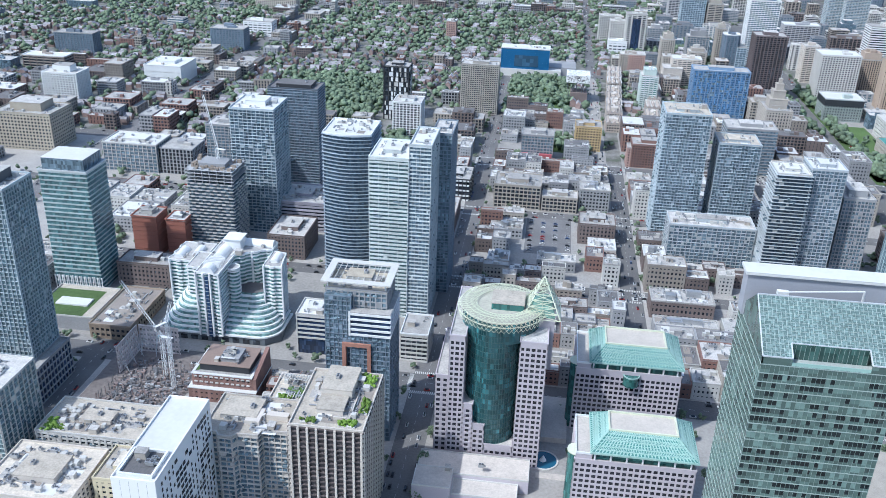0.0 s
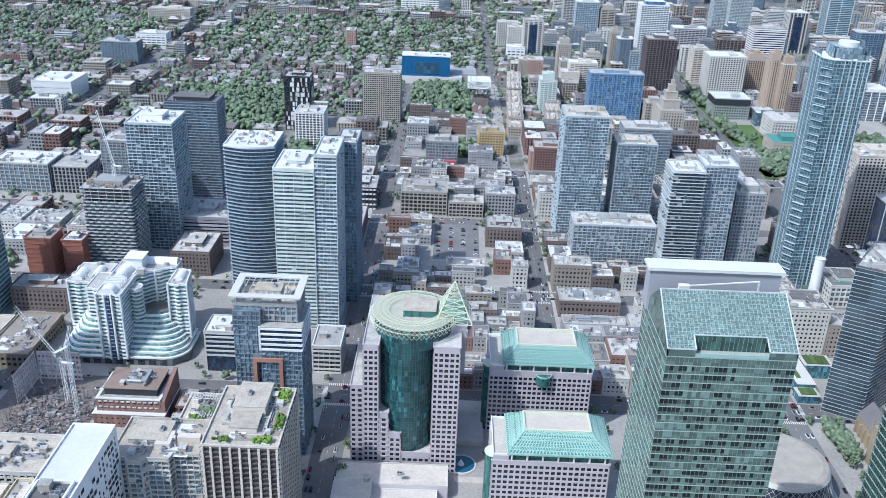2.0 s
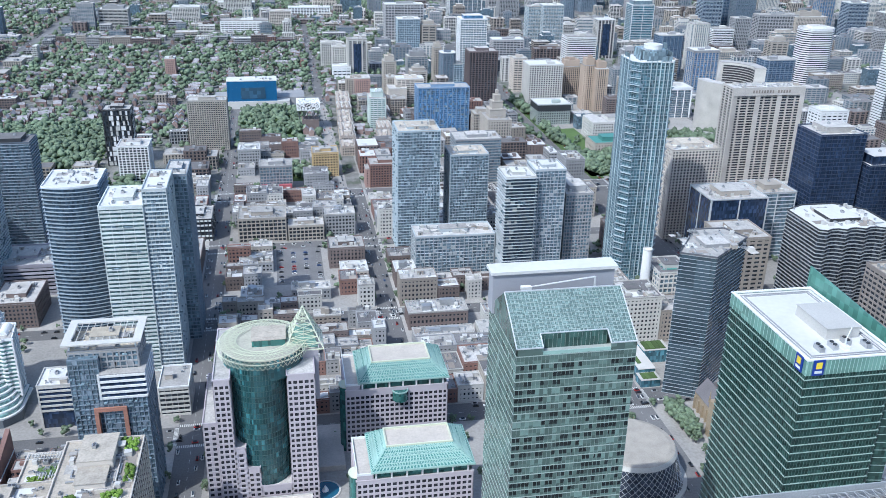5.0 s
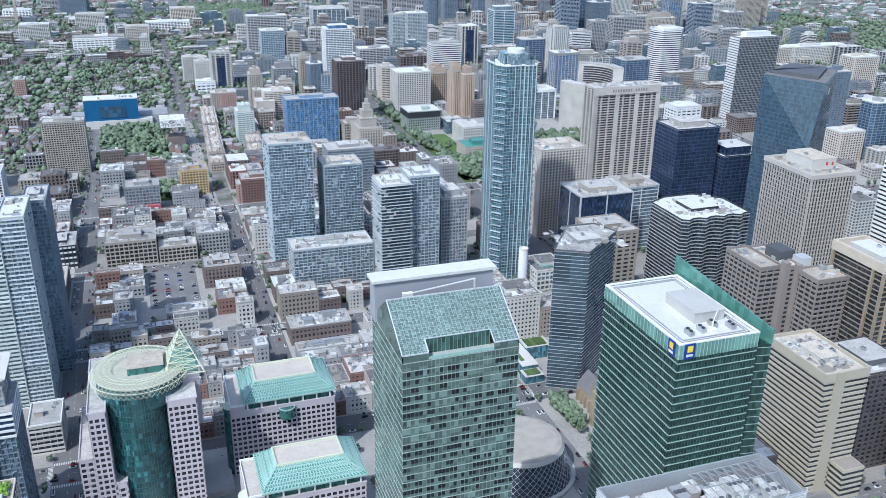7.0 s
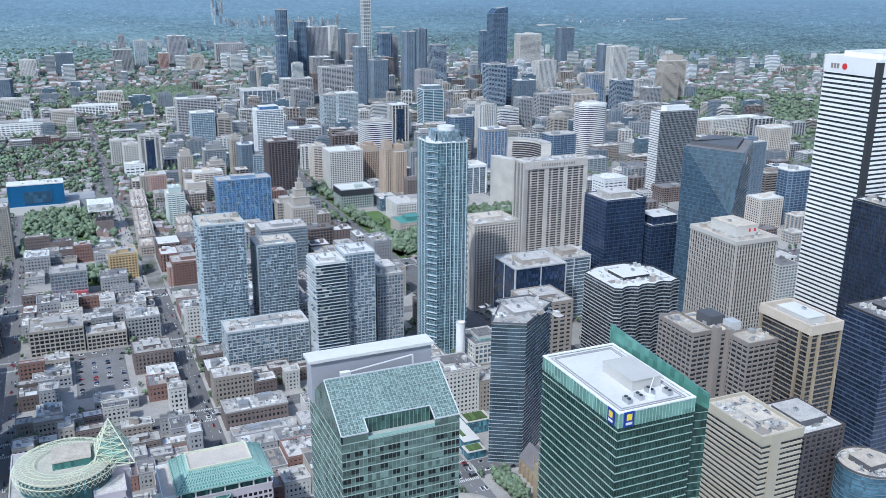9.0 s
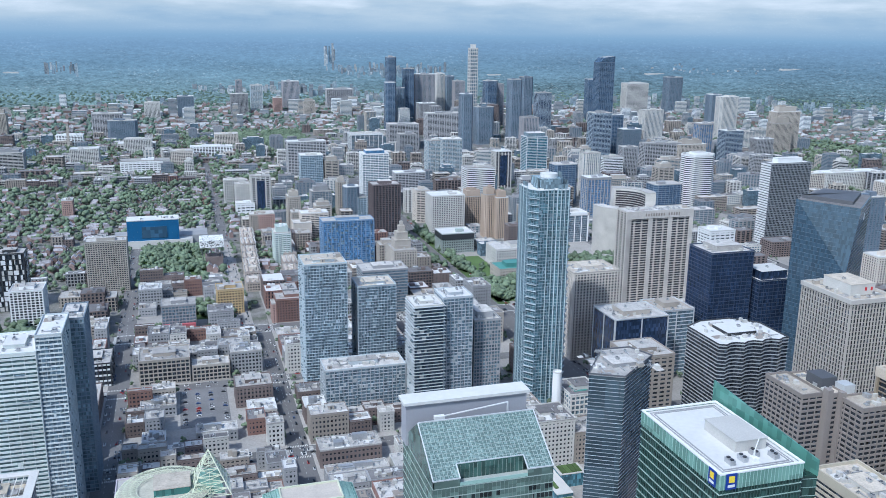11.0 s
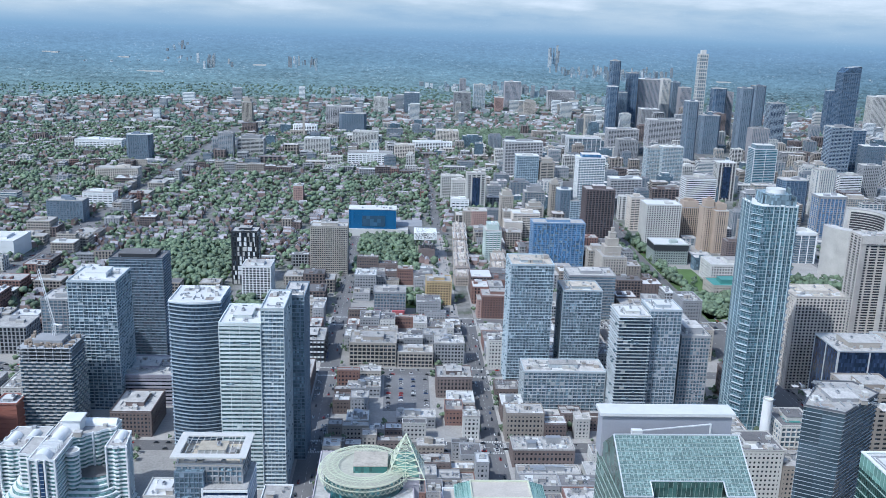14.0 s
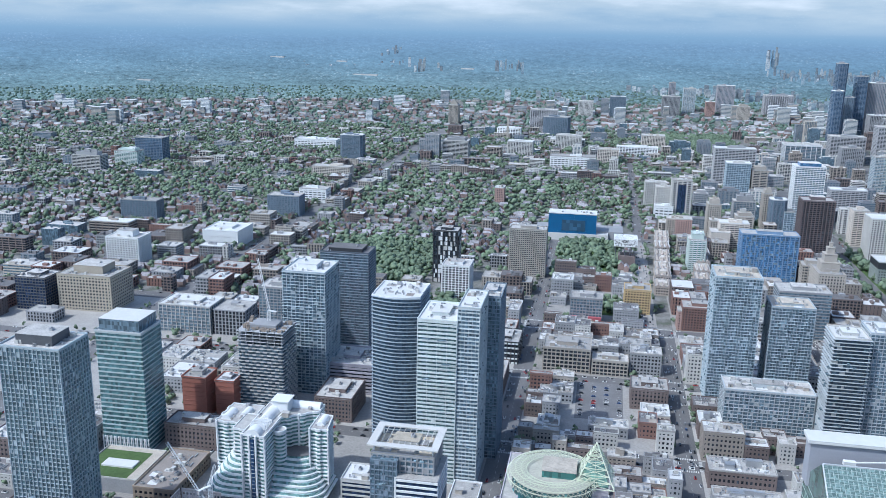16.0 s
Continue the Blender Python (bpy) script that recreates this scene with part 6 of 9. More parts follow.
notched_office()
_e = tower("beige_office", "cream office block with ribbon windows", 364, 396, 353, 405, 83, plain("cream_precast", (0.45, 0.41, 0.33), 0.8, vary=0.08), GLASS_DARK, 3.6, 49, 0.5, 0.0, 0.35, True, roofmat=WARMROOF, house=3, house_size=0.4, units=4, category="office tower", house_mat=OFFWHITE, parapet=0)
_cream = bpy.data.materials["cream_precast"]
part("blank_strip", Shape().box(-9, -2, -27.0, -25.7, 0, 85.6), _cream, _e, "blank cream wall strip")
part("parapet", Shape().ring(grown(rect(32, 52), -0.6), grown(rect(32, 52), 0.5), 79.2, 85.4), _cream, _e, "tall blank cream parapet")
part("annex", Shape().box(0, 16, -38, -26.2, 0, 22).box(0.8, 15.2, -37.2, -27, 22, 22.2, 1), [_cream, TAN], _e, "low cream annex")
for i in range(5):
    part("annex_window", Shape().box(-0.15, 16.15, -38.15, -26.4, 3 + i * 3.8, 4.6 + i * 3.8), GLASS_DARK, _e)
_e = tower("column_office", "brown glass tower with gold columns and a white roof", 461, 488, 416, 464, 112, plain("bronze_frame", (0.25, 0.205, 0.155), 0.6), GLASS_DARK, 3.7, 49, 0.22, 0.0, 0.4, False, bandmat=plain("bronze_band", (0.27, 0.22, 0.17), 0.6), roofmat=ROOFWHITE, house=7, house_size=0.62, house_mat=OFFWHITE, units=2, category="office tower", parapet=0)
part("white_top", Shape().ring(grown(rect(27, 48), -0.8), grown(rect(27, 48), 1.4), 111, 118), plain("sandy_cornice", (0.47, 0.41, 0.34), 0.8), _e, "tall pale cornice")
_me = Shape().box(-0.9, 0.9, -0.9, 0.9, 0, 111).mesh("column", plain("gold_column", (0.36, 0.30, 0.22), 0.6))
for x, y in ((-14, -24.4), (-6, -24.6), (14, -24.4), (-14.2, -15), (-14.2, 23)):
    part("column", _me, None, _e, "", (x, y, 0))
tower("dark_slab", "dark blue glass slab tower", 528, 580, 408, 449, 112, BLACK, GLASS_NAVY, 3.7, 54, 0.22, 0.0, 0.15, True, roofmat=ROOFDARK, bandmat=plain("slate_blue_band", (0.10, 0.12, 0.17), 0.4), units=4, category="office tower")
tower("grey_plant_block", "dark granite office block with a pale roof", 404, 442, 362, 404, 72, plain("dark_granite", (0.085, 0.075, 0.08), 0.5), GLASS_DARK, 3.6, 5, 0.35, 0.3, 0.5, False, house=5, house_size=0.6, house_mat=DARKGREY, units=7, category="office building")
_e = tower("blue_drum_block", "round blue glass office tower with a planted roof", 424, 462, 322, 360, 56, DARKGREY, glazing("steel_blue_glass", (0.075, 0.15, 0.215), 1.6, bay=3, storey=3.6, dark=0.7), 3.6, 4, 0.12, 0.0, 0.2, True, poly=circle(19, 32), bandmat=plain("dull_blue_band", (0.12, 0.19, 0.25), 0.4), roofmat=WARMROOF, units=4, category="office building")
part("brick_side", Shape().solid([(2, -20.2, 0), (18, -13.5, 0), (21.5, 0, 0), (16, 0, 0)], [(2, -20.2, 57), (18, -13.5, 57), (21.5, 0, 57), (16, 0, 57)]), plain("orange_brown_brick", (0.30, 0.17, 0.12), 0.9), _e, "brown brick side wall")


def white_bank():
    e = tower("white_bank_tower", "very tall white banded office tower", 612, 690, 522, 578, 284, plain("white_marble", (0.80, 0.80, 0.79), 0.5, vary=0.05), GLASS_DARK, 3.95, 78, 0.55, 0.0, 0.3, True, roofmat=ROOFWHITE, house=5, house_size=0.7, units=0, category="office tower")
    part("corner_notch", Shape().box(-39.6, -34, -28.6, -25, 0, 283), BLACK, e)
    part("blank_top", Shape().ring(grown(rect(78, 56), -0.2), grown(rect(78, 56), 0.5), 271, 285.5), WHITE, e)
    s = part("sign", Shape().prism(moved(circle(2.6, 20), 0, 0), 0, 0.3), SIGNRED, e, "red round emblem", (-39.6, 6, 277))
    s.matrix_basis = pose(-39.6, 6, 277, 0, -90, 0)
    for i in range(3):
        part("letter_bar", Shape().box(-39.9, -39.5, 12 + i * 3.2, 14.2 + i * 3.2, 275, 279), SIGNGREY, e)


white_bank()
tower("black_tower", "black glass office tower", 586, 632, 462, 506, 176, BLACK, GLASS_NAVY, 3.8, 3, 0.2, 0.1, 0.2, False, roofmat=ROOFWHITE, category="office tower")


def slanted_tower():
    e = thing("slanted_tower", "blue glass office tower with slanted facets", "office tower", 609, 697)
    claim(560, 665, 648, 752)
    glass = glazing("slate_blue_glass", (0.052, 0.088, 0.128), 1.4, bay=2, storey=4, dark=0.75)
    line = plain("slate_line", (0.10, 0.14, 0.19), 0.4)
    foot = [(-35, 11), (-17, -46), (48, 6), (20, 50)]
    low = [(-35, 11), (-17.4, -45), (-16.6, -45.7), (48, 6), (20, 50)]
    high = [(-35, 11), (-34.6, 10), (-7, -45), (51, 7), (20, 50)]
    zf = 124
    part("glass_base", Shape().prism(foot, 0, zf), glass, e)
    part("glass_body", Shape().solid([(*p, zf) for p in low], [(*p, 186) for p in high]), glass, e, "faceted blue glass upper body")
    for i in range(46):
        z = 186 * (i + 0.5) / 46
        f = max(0.0, (z - zf) / (186 - zf))
        loop = foot if f == 0 else [(a[0] + (b[0] - a[0]) * f, a[1] + (b[1] - a[1]) * f) for a, b in zip(low, high)]
        part("floor_line", Shape().ring(grown(loop, -0.3), grown(loop, 0.1), z - 0.15, z + 0.15), line, e)
    part("sign", Shape().solid([(8, -32.6, 172), (13, -28.1, 172), (13, -27.9, 172), (8, -32.4, 172)], [(8, -32.6, 178), (13, -28.1, 178), (13, -27.9, 178), (8, -32.4, 178)]), WHITE, e, "pale square sign")
    part("roof", Shape().prism(grown(high, -1), 186, 186.4), ROOFDARK, e)
    part("plant", Shape().prism(grown(high, -9), 186.4, 190), DARKGREY, e)


slanted_tower()

# trellised roof just below the deck
def lattice_roof_block():
    e = tower("lattice_roof_block", "grey office block with a screened roof full of plant", 142, 214, 206, 232, 138, GREY, GLASS_BLUE, 3.8, 4, 0.3, 0.2, 0.2, False, roofmat=ROOFDARK, house=0, units=8, category="office tower")
    pale = plain("dull_steel", (0.36, 0.38, 0.40), 0.6, 0.2)
    screen = part("roof_screen", Shape().ring(rect(70.6, 24.6), rect(71.6, 25.6), 138.4, 144.6), pale, e, "louvred grey roof screen")
    for k in range(5):
        part("louvre", Shape().ring(rect(71.6, 25.6), rect(72.2, 26.2), 139 + k * 1.15, 139.5 + k * 1.15), STEEL, screen)
    for i in range(10):
        part("mast", Shape().box(-36.4 + i * 8, -35.8 + i * 8, -13.3, -12.8, 138.4, 146.6), STEEL, screen)
    truss = Shape()
    for i in range(9):
        x = 2 + 3.6 * i
        truss.rod((x, -11, 143), (x, 11, 143), 0.16).rod((x, -11, 143), (x + 3.6, 0, 145), 0.12).rod((x + 3.6, 0, 145), (x, 11, 143), 0.12)
    truss.rod((2, -11, 143), (34, -11, 143), 0.18).rod((2, 11, 143), (34, 11, 143), 0.18).rod((2, 0, 145), (34, 0, 145), 0.18)
    part("roof_truss", truss, pale, e, "grey steel roof truss")
    rng = random.Random(6)
    for x, y, a, b, h in ((-32, -9, 9, 8, 4.5), (-21, -8, 10, 14, 5), (-8, -9, 6, 7, 4), (-8, 1, 5, 8, 3), (1, -9, 9, 8, 4.6), (13, -2, 7, 9, 3.5), (24, -9, 8, 7, 4), (-33, 2, 8, 7, 3)):
        u = part("plant_box", Shape().box(x, x + a, y, y + b, 138.4, 138.4 + h), rng.choice((OFFWHITE, GREY, STEEL)), e)
        for k in range(3):
            part("fan", Shape().prism(moved(circle(1.0, 12), x + a * (k + 0.5) / 3, y + b / 2), 138.4 + h, 138.9 + h), DARKGREY, u)
    roof_clutter(e, 66, 20, 138.4, rng, 50)


lattice_roof_block()

def stone_church():
    e = thing("stone_church", "sandstone gothic church with a square tower", "church", 288, 474)
    claim(254, 312, 425, 502)
    stone = plain("honey_stone", (0.38, 0.31, 0.22), 0.9, grain=1.2, vary=0.3)
    slate = plain("church_slate", (0.16, 0.15, 0.16), 0.8)
    part("nave", Shape().box(-8, 8, -12, 24, 0, 13), stone, e)
    part("nave_roof", Shape().solid([(-8.6, -12, 13), (8.6, -12, 13), (8.6, 24, 13), (-8.6, 24, 13)], [(-0.2, -12, 23), (0.2, -12, 23), (0.2, 24, 23), (-0.2, 24, 23)]), slate, e)
    t = part("bell_tower", Shape().box(-15, -8, -16, -9, 0, 27), stone, e)
    for x in (-15, -8):
        for y in (-16, -9):
            part("pinnacle", Shape().solid([(x - 0.7, y - 0.7, 25), (x + 0.7, y - 0.7, 25), (x + 0.7, y + 0.7, 25), (x - 0.7, y + 0.7, 25)], [(x - 0.1, y - 0.1, 34), (x + 0.1, y - 0.1, 34), (x + 0.1, y + 0.1, 34), (x - 0.1, y + 0.1, 34)]), stone, t)
    part("louvre", Shape().box(-12.6, -10.4, -16.2, -15.9, 17, 24), DARKGREY, t)
    part("west_window", Shape().prism([(-2.6, -12.2), (2.6, -12.2), (2.6, -11.9), (-2.6, -11.9)], 5, 14), GLASS_DARK, e)
    for i in range(6):
        part("buttress", Shape().box(-9.4, -8, -9 + i * 6, -7.8 + i * 6, 0, 10), stone, e)


stone_church()

# ---- mid distance landmarks ----
def art_box():
    e = thing("gallery_box", "blue metal gallery box over a pale stone base", "art gallery", -47, 1440)
    claim(-110, 60, 1415, 1500)
    part("base", Shape().box(-60, 84, 2, 50, 0, 14), GREY, e)
    part("front_hall", Shape().box(-50, 60, -16, 2, 0, 12), OFFWHITE, e)
    part("blue_box", Shape().box(-38, 40, -14, 16, 12, 44), BLUEPANEL, e, "deep blue metal-clad box")
    part("roof", Shape().box(-38.5, 40.5, -14.5, 16.5, 44, 45.5), ROOFWHITE, e)
    part("front_window", Shape().box(-16, 22, -14.6, -14, 16, 34), glazing("gallery_window", (0.045, 0.10, 0.17), 1.6, bay=6, storey=6, dark=0.7), e)
    me = Shape().box(-0.15, 0.15, -14.4, -14, 12, 44).mesh("seam", BLUEPANEL)
    for i in range(12):
        part("seam", me, None, e, "", (-36 + i * 6.6, 0, 0))
    roof_things(e, 70, 24, 45.5, random.Random(5), 6)


art_box()


def table_top():
    e = thing("stilt_box", "white speckled box raised on thin slanted legs", "college building", 38, 1296)
    claim(18, 56, 1275, 1322)
    part("box", Shape().box(-17, 17, -14, 20, 30, 41), plain("white_block_panel", (0.82, 0.82, 0.82), 0.5, vary=0.03), e)
    rng = random.Random(11)
    s = Shape()
    for i in range(90):
        x, z = rng.uniform(-16.5, 15.5), rng.uniform(30.5, 39.5)
        s.box(x, x + rng.choice((0.9, 1.4)), -14.06, -13.9, z, z + rng.choice((0.8, 1.3)))
    for i in range(90):
        x, y = rng.uniform(-16.5, 15.5), rng.uniform(-13, 18)
        s.box(x, x + 1.3, y, y + 1.3, 40.95, 41.05)
    tagged(part("speckles", s, BLACK, e), kind="stuff")
    for i, (x, k) in enumerate(((-13, 3), (-8, -3), (0, 3), (6, -3), (10, 2), (13, -2))):
        for y in (-10, 10):
            part("leg", Shape().rod((x + k, y, 0), (x - k, y, 30), 0.45, 0, 8), DARKGREY, e)
    part("lower_block", Shape().box(-10, 15, -12, 14, 0, 15), DARKBRICK, e)


table_top()
tower("slab_flats", "grey concrete slab apartment block with gridded balconies", -124, -73, 1192, 1216, 68, plain("grid_concrete", (0.36, 0.34, 0.31), 0.85), GLASS_DARK, 2.8, 3.0, 0.4, 0.3, 0.6, True, house=4, units=3, category="apartment block")
tower("blue_condo", "bright blue glass condominium slab", 188, 262, 1205, 1235, 76, plain("blue_mullion", (0.20, 0.31, 0.47), 0.4), GLASS_SKY, 3, 6, 0.18, 0.2, 0.3, True, roofmat=ROOF, house=4, units=3, category="apartment tower", panels=0.4, panel_mats=[GLASS_PALE, GLASS_BLUE, GLASS_SKY])
tower("brown_tower", "dark brown ribbed apartment tower", 294, 340, 1362, 1395, 97, plain("chocolate_concrete", (0.13, 0.105, 0.11), 0.8), GLASS_DARK, 3, 5, 0.3, 0.3, 0.5, True, house=5, units=2, category="apartment tower")
tower("blue_grid_tower", "blue glass tower with a white grid", 328, 378, 1605, 1640, 112, WHITE, GLASS_BLUE, 3.2, 5, 0.3, 0.12, 0.3, True, roofmat=ROOFWHITE, house=6, house_size=0.7, house_mat=GLASS_SKY, units=0, category="office tower")
tower("spire_block", "beige insurance office with a stepped lantern tower", 268, 300, 1110, 1160, 52, BEIGE, GLASS_DARK, 3.8, 3.6, 0.4, 0.5, 0.3, True, units=3, category="office building")
_e = thing("lantern", "stepped stone lantern tower on a roof", "roof tower", 284, 1135, 52.35)
for w, z0, z1 in ((22, 0, 12), (15, 12, 22), (9, 22, 30), (4, 30, 36)):
    part("stage", Shape().prism(rect(w, w), z0, z1).prism(rect(w + 1, w + 1), z1 - 1, z1 - 0.3), BEIGE, _e)
part("mast", Shape().rod((0, 0, 36), (0, 0, 46), 0.3), STEEL, _e)
tower("blue_office", "long blue-grey glass office block", 205, 262, 1000 + 12, 1050, 55, GREY, GLASS_BLUE, 3.6, 57, 0.3, 0.0, 0.2, True, roofmat=ROOF, units=4, category="office building")
tower("court_house", "low pale stone court building", 440, 540, 1180, 1225, 26, OFFWHITE, GLASS_DARK, 4, 4, 0.4, 0.4, 0.4, False, house=5, units=5, category="court building")
tower("stone_hall", "green-roofed stone hall among trees", 420, 470, 1110, 1150, 16, BEIGE, GLASS_DARK, 5, 4, 0.5, 0.5, 0.3, False, roofmat=GREENROOF, house=6, house_mat=GREENROOF, units=0, category="court building")
plain("grey_green_panel", (0.36, 0.41, 0.39), 0.8)
tower("round_corner_tower", "white tower with rounded corners and dark bands", 958, 1022, 1500, 1545, 104, WHITE, GLASS_DARK, 3.9, 64, 0.5, 0.0, 0.3, True, poly=chamfered(64, 45, 12), house=5, units=2, category="office tower")
_e = tower("grey_tall_office", "tall grey office tower with a striped side", 903, 979, 1180, 1204, 138, plain("slate_grey_panel", (0.20, 0.215, 0.235), 0.6), GLASS_DARK, 3.9, 2.6, 0.22, 0.2, 0.3, True, roofmat=ROOFWHITE, house=8, house_size=0.6, house_mat=WHITE, units=0, category="office tower")
for i in range(34):
    part("side_band", Shape().box(-40.2, -38.2, -11.6, 11.6, 3 + i * 4, 5.2 + i * 4), WHITE, _e)


def city_hall():
    for cx, cy, r, h, a0, a1 in ((668, 1232, 45, 75, 172, 236), (668, 1232, 54, 93, -22, 80)):
        e = thing("curved_hall", "curved concrete city hall tower with a blank ribbed back", "city hall", cx, cy, group="curved hall towers")
        n = 20
        out = [(r * math.cos(radians(a0 + (a1 - a0) * i / n)), r * math.sin(radians(a0 + (a1 - a0) * i / n))) for i in range(n + 1)]
        inn = [((r - 16) * math.cos(radians(a1 - (a1 - a0) * i / n)), (r - 16) * math.sin(radians(a1 - (a1 - a0) * i / n))) for i in range(n + 1)]
        part("shell", Shape().prism(out + inn, 0, h), plain("ribbed_concrete", (0.55, 0.53, 0.50), 0.85), e)
        p = grown(out + inn, 0.3)
        part("roof", Shape().prism(p, h, h + 1), ROOF, e)
        for i in range(24):
            z = h * (i + 0.5) / 25
            q = [((r - 16.2) * math.cos(radians(a1 - (a1 - a0) * j / n)), (r - 16.2) * math.sin(radians(a1 - (a1 - a0) * j / n))) for j in range(1, n)]
            w = [((r - 15.5) * math.cos(radians(a0 + (a1 - a0) * j / n)), (r - 15.5) * math.sin(radians(a0 + (a1 - a0) * j / n))) for j in range(1, n)]
            part("window_strip", Shape().prism(w + q, z - 0.4, z + 2.2), BLACK, e)
    e = thing("council_dome", "white saucer-shaped council chamber", "city hall", 672, 1228)
    part("dome", Shape().solid([(*p, 8) for p in circle(10, 32)], [(*p, 14) for p in circle(17, 32)]).solid([(*p, 14) for p in circle(17, 32)], [(*p, 19) for p in circle(8, 32)]), WHITE, e)
    part("stem", Shape().prism(circle(6, 16), 0, 8), OFFWHITE, e)
    part("podium", Shape().box(-60, 50, -62, -42, 0, 8), ROOF, e)
    claim(600, 740, 1165, 1300)


city_hall()
tower("tall_dark_tower", "very tall dark blue glass tower with a curved crown", 1150, 1196, 2290, 2330, 250, plain("steel_blue_mullion", (0.13, 0.175, 0.24), 0.4), glazing("midnight_glass", (0.06, 0.098, 0.155), 1.6, bay=3, storey=3.4), 3.3, 6, 0.2, 0.1, 0.2, False, house=0, units=0, roofmat=DARKGREY, category="apartment tower")
_e = thing("glass_sail", "curved dark glass sail on a tall tower", "roof crown", 1173, 2310, 250.3)
part("crown", Shape().solid([(-23, -20, 0), (23, -20, 0), (23, 20, 0), (-23, 20, 0)], [(-10, -20, 14), (23, -20, 18), (23, 20, 18), (-10, 20, 14)]), bpy.data.materials["midnight_glass"], _e)
tower("aqua_tower", "aqua glass office tower", 806, 860, 1970, 2010, 88, STEEL, GLASS_AQUA, 3.8, 27, 0.25, 0.05, 0.2, False, roofmat=ROOFWHITE, house=9, house_size=0.8, house_mat=GLASS_PALE, category="office tower")


# ---- single towers and blocks east of the near streets, each in its own style ----
PINKBRICK = plain("pink_brick", (0.40, 0.27, 0.24), 0.9, vary=0.15)
PALEBLUEWALL = plain("pale_blue_frame", (0.42, 0.50, 0.56), 0.5, vary=0.12)
SLATEBLUE = plain("slate_blue_cladding", (0.165, 0.205, 0.26), 0.5, vary=0.15)
WARMTAN = plain("warm_tan_brick", (0.43, 0.345, 0.28), 0.85, vary=0.12)
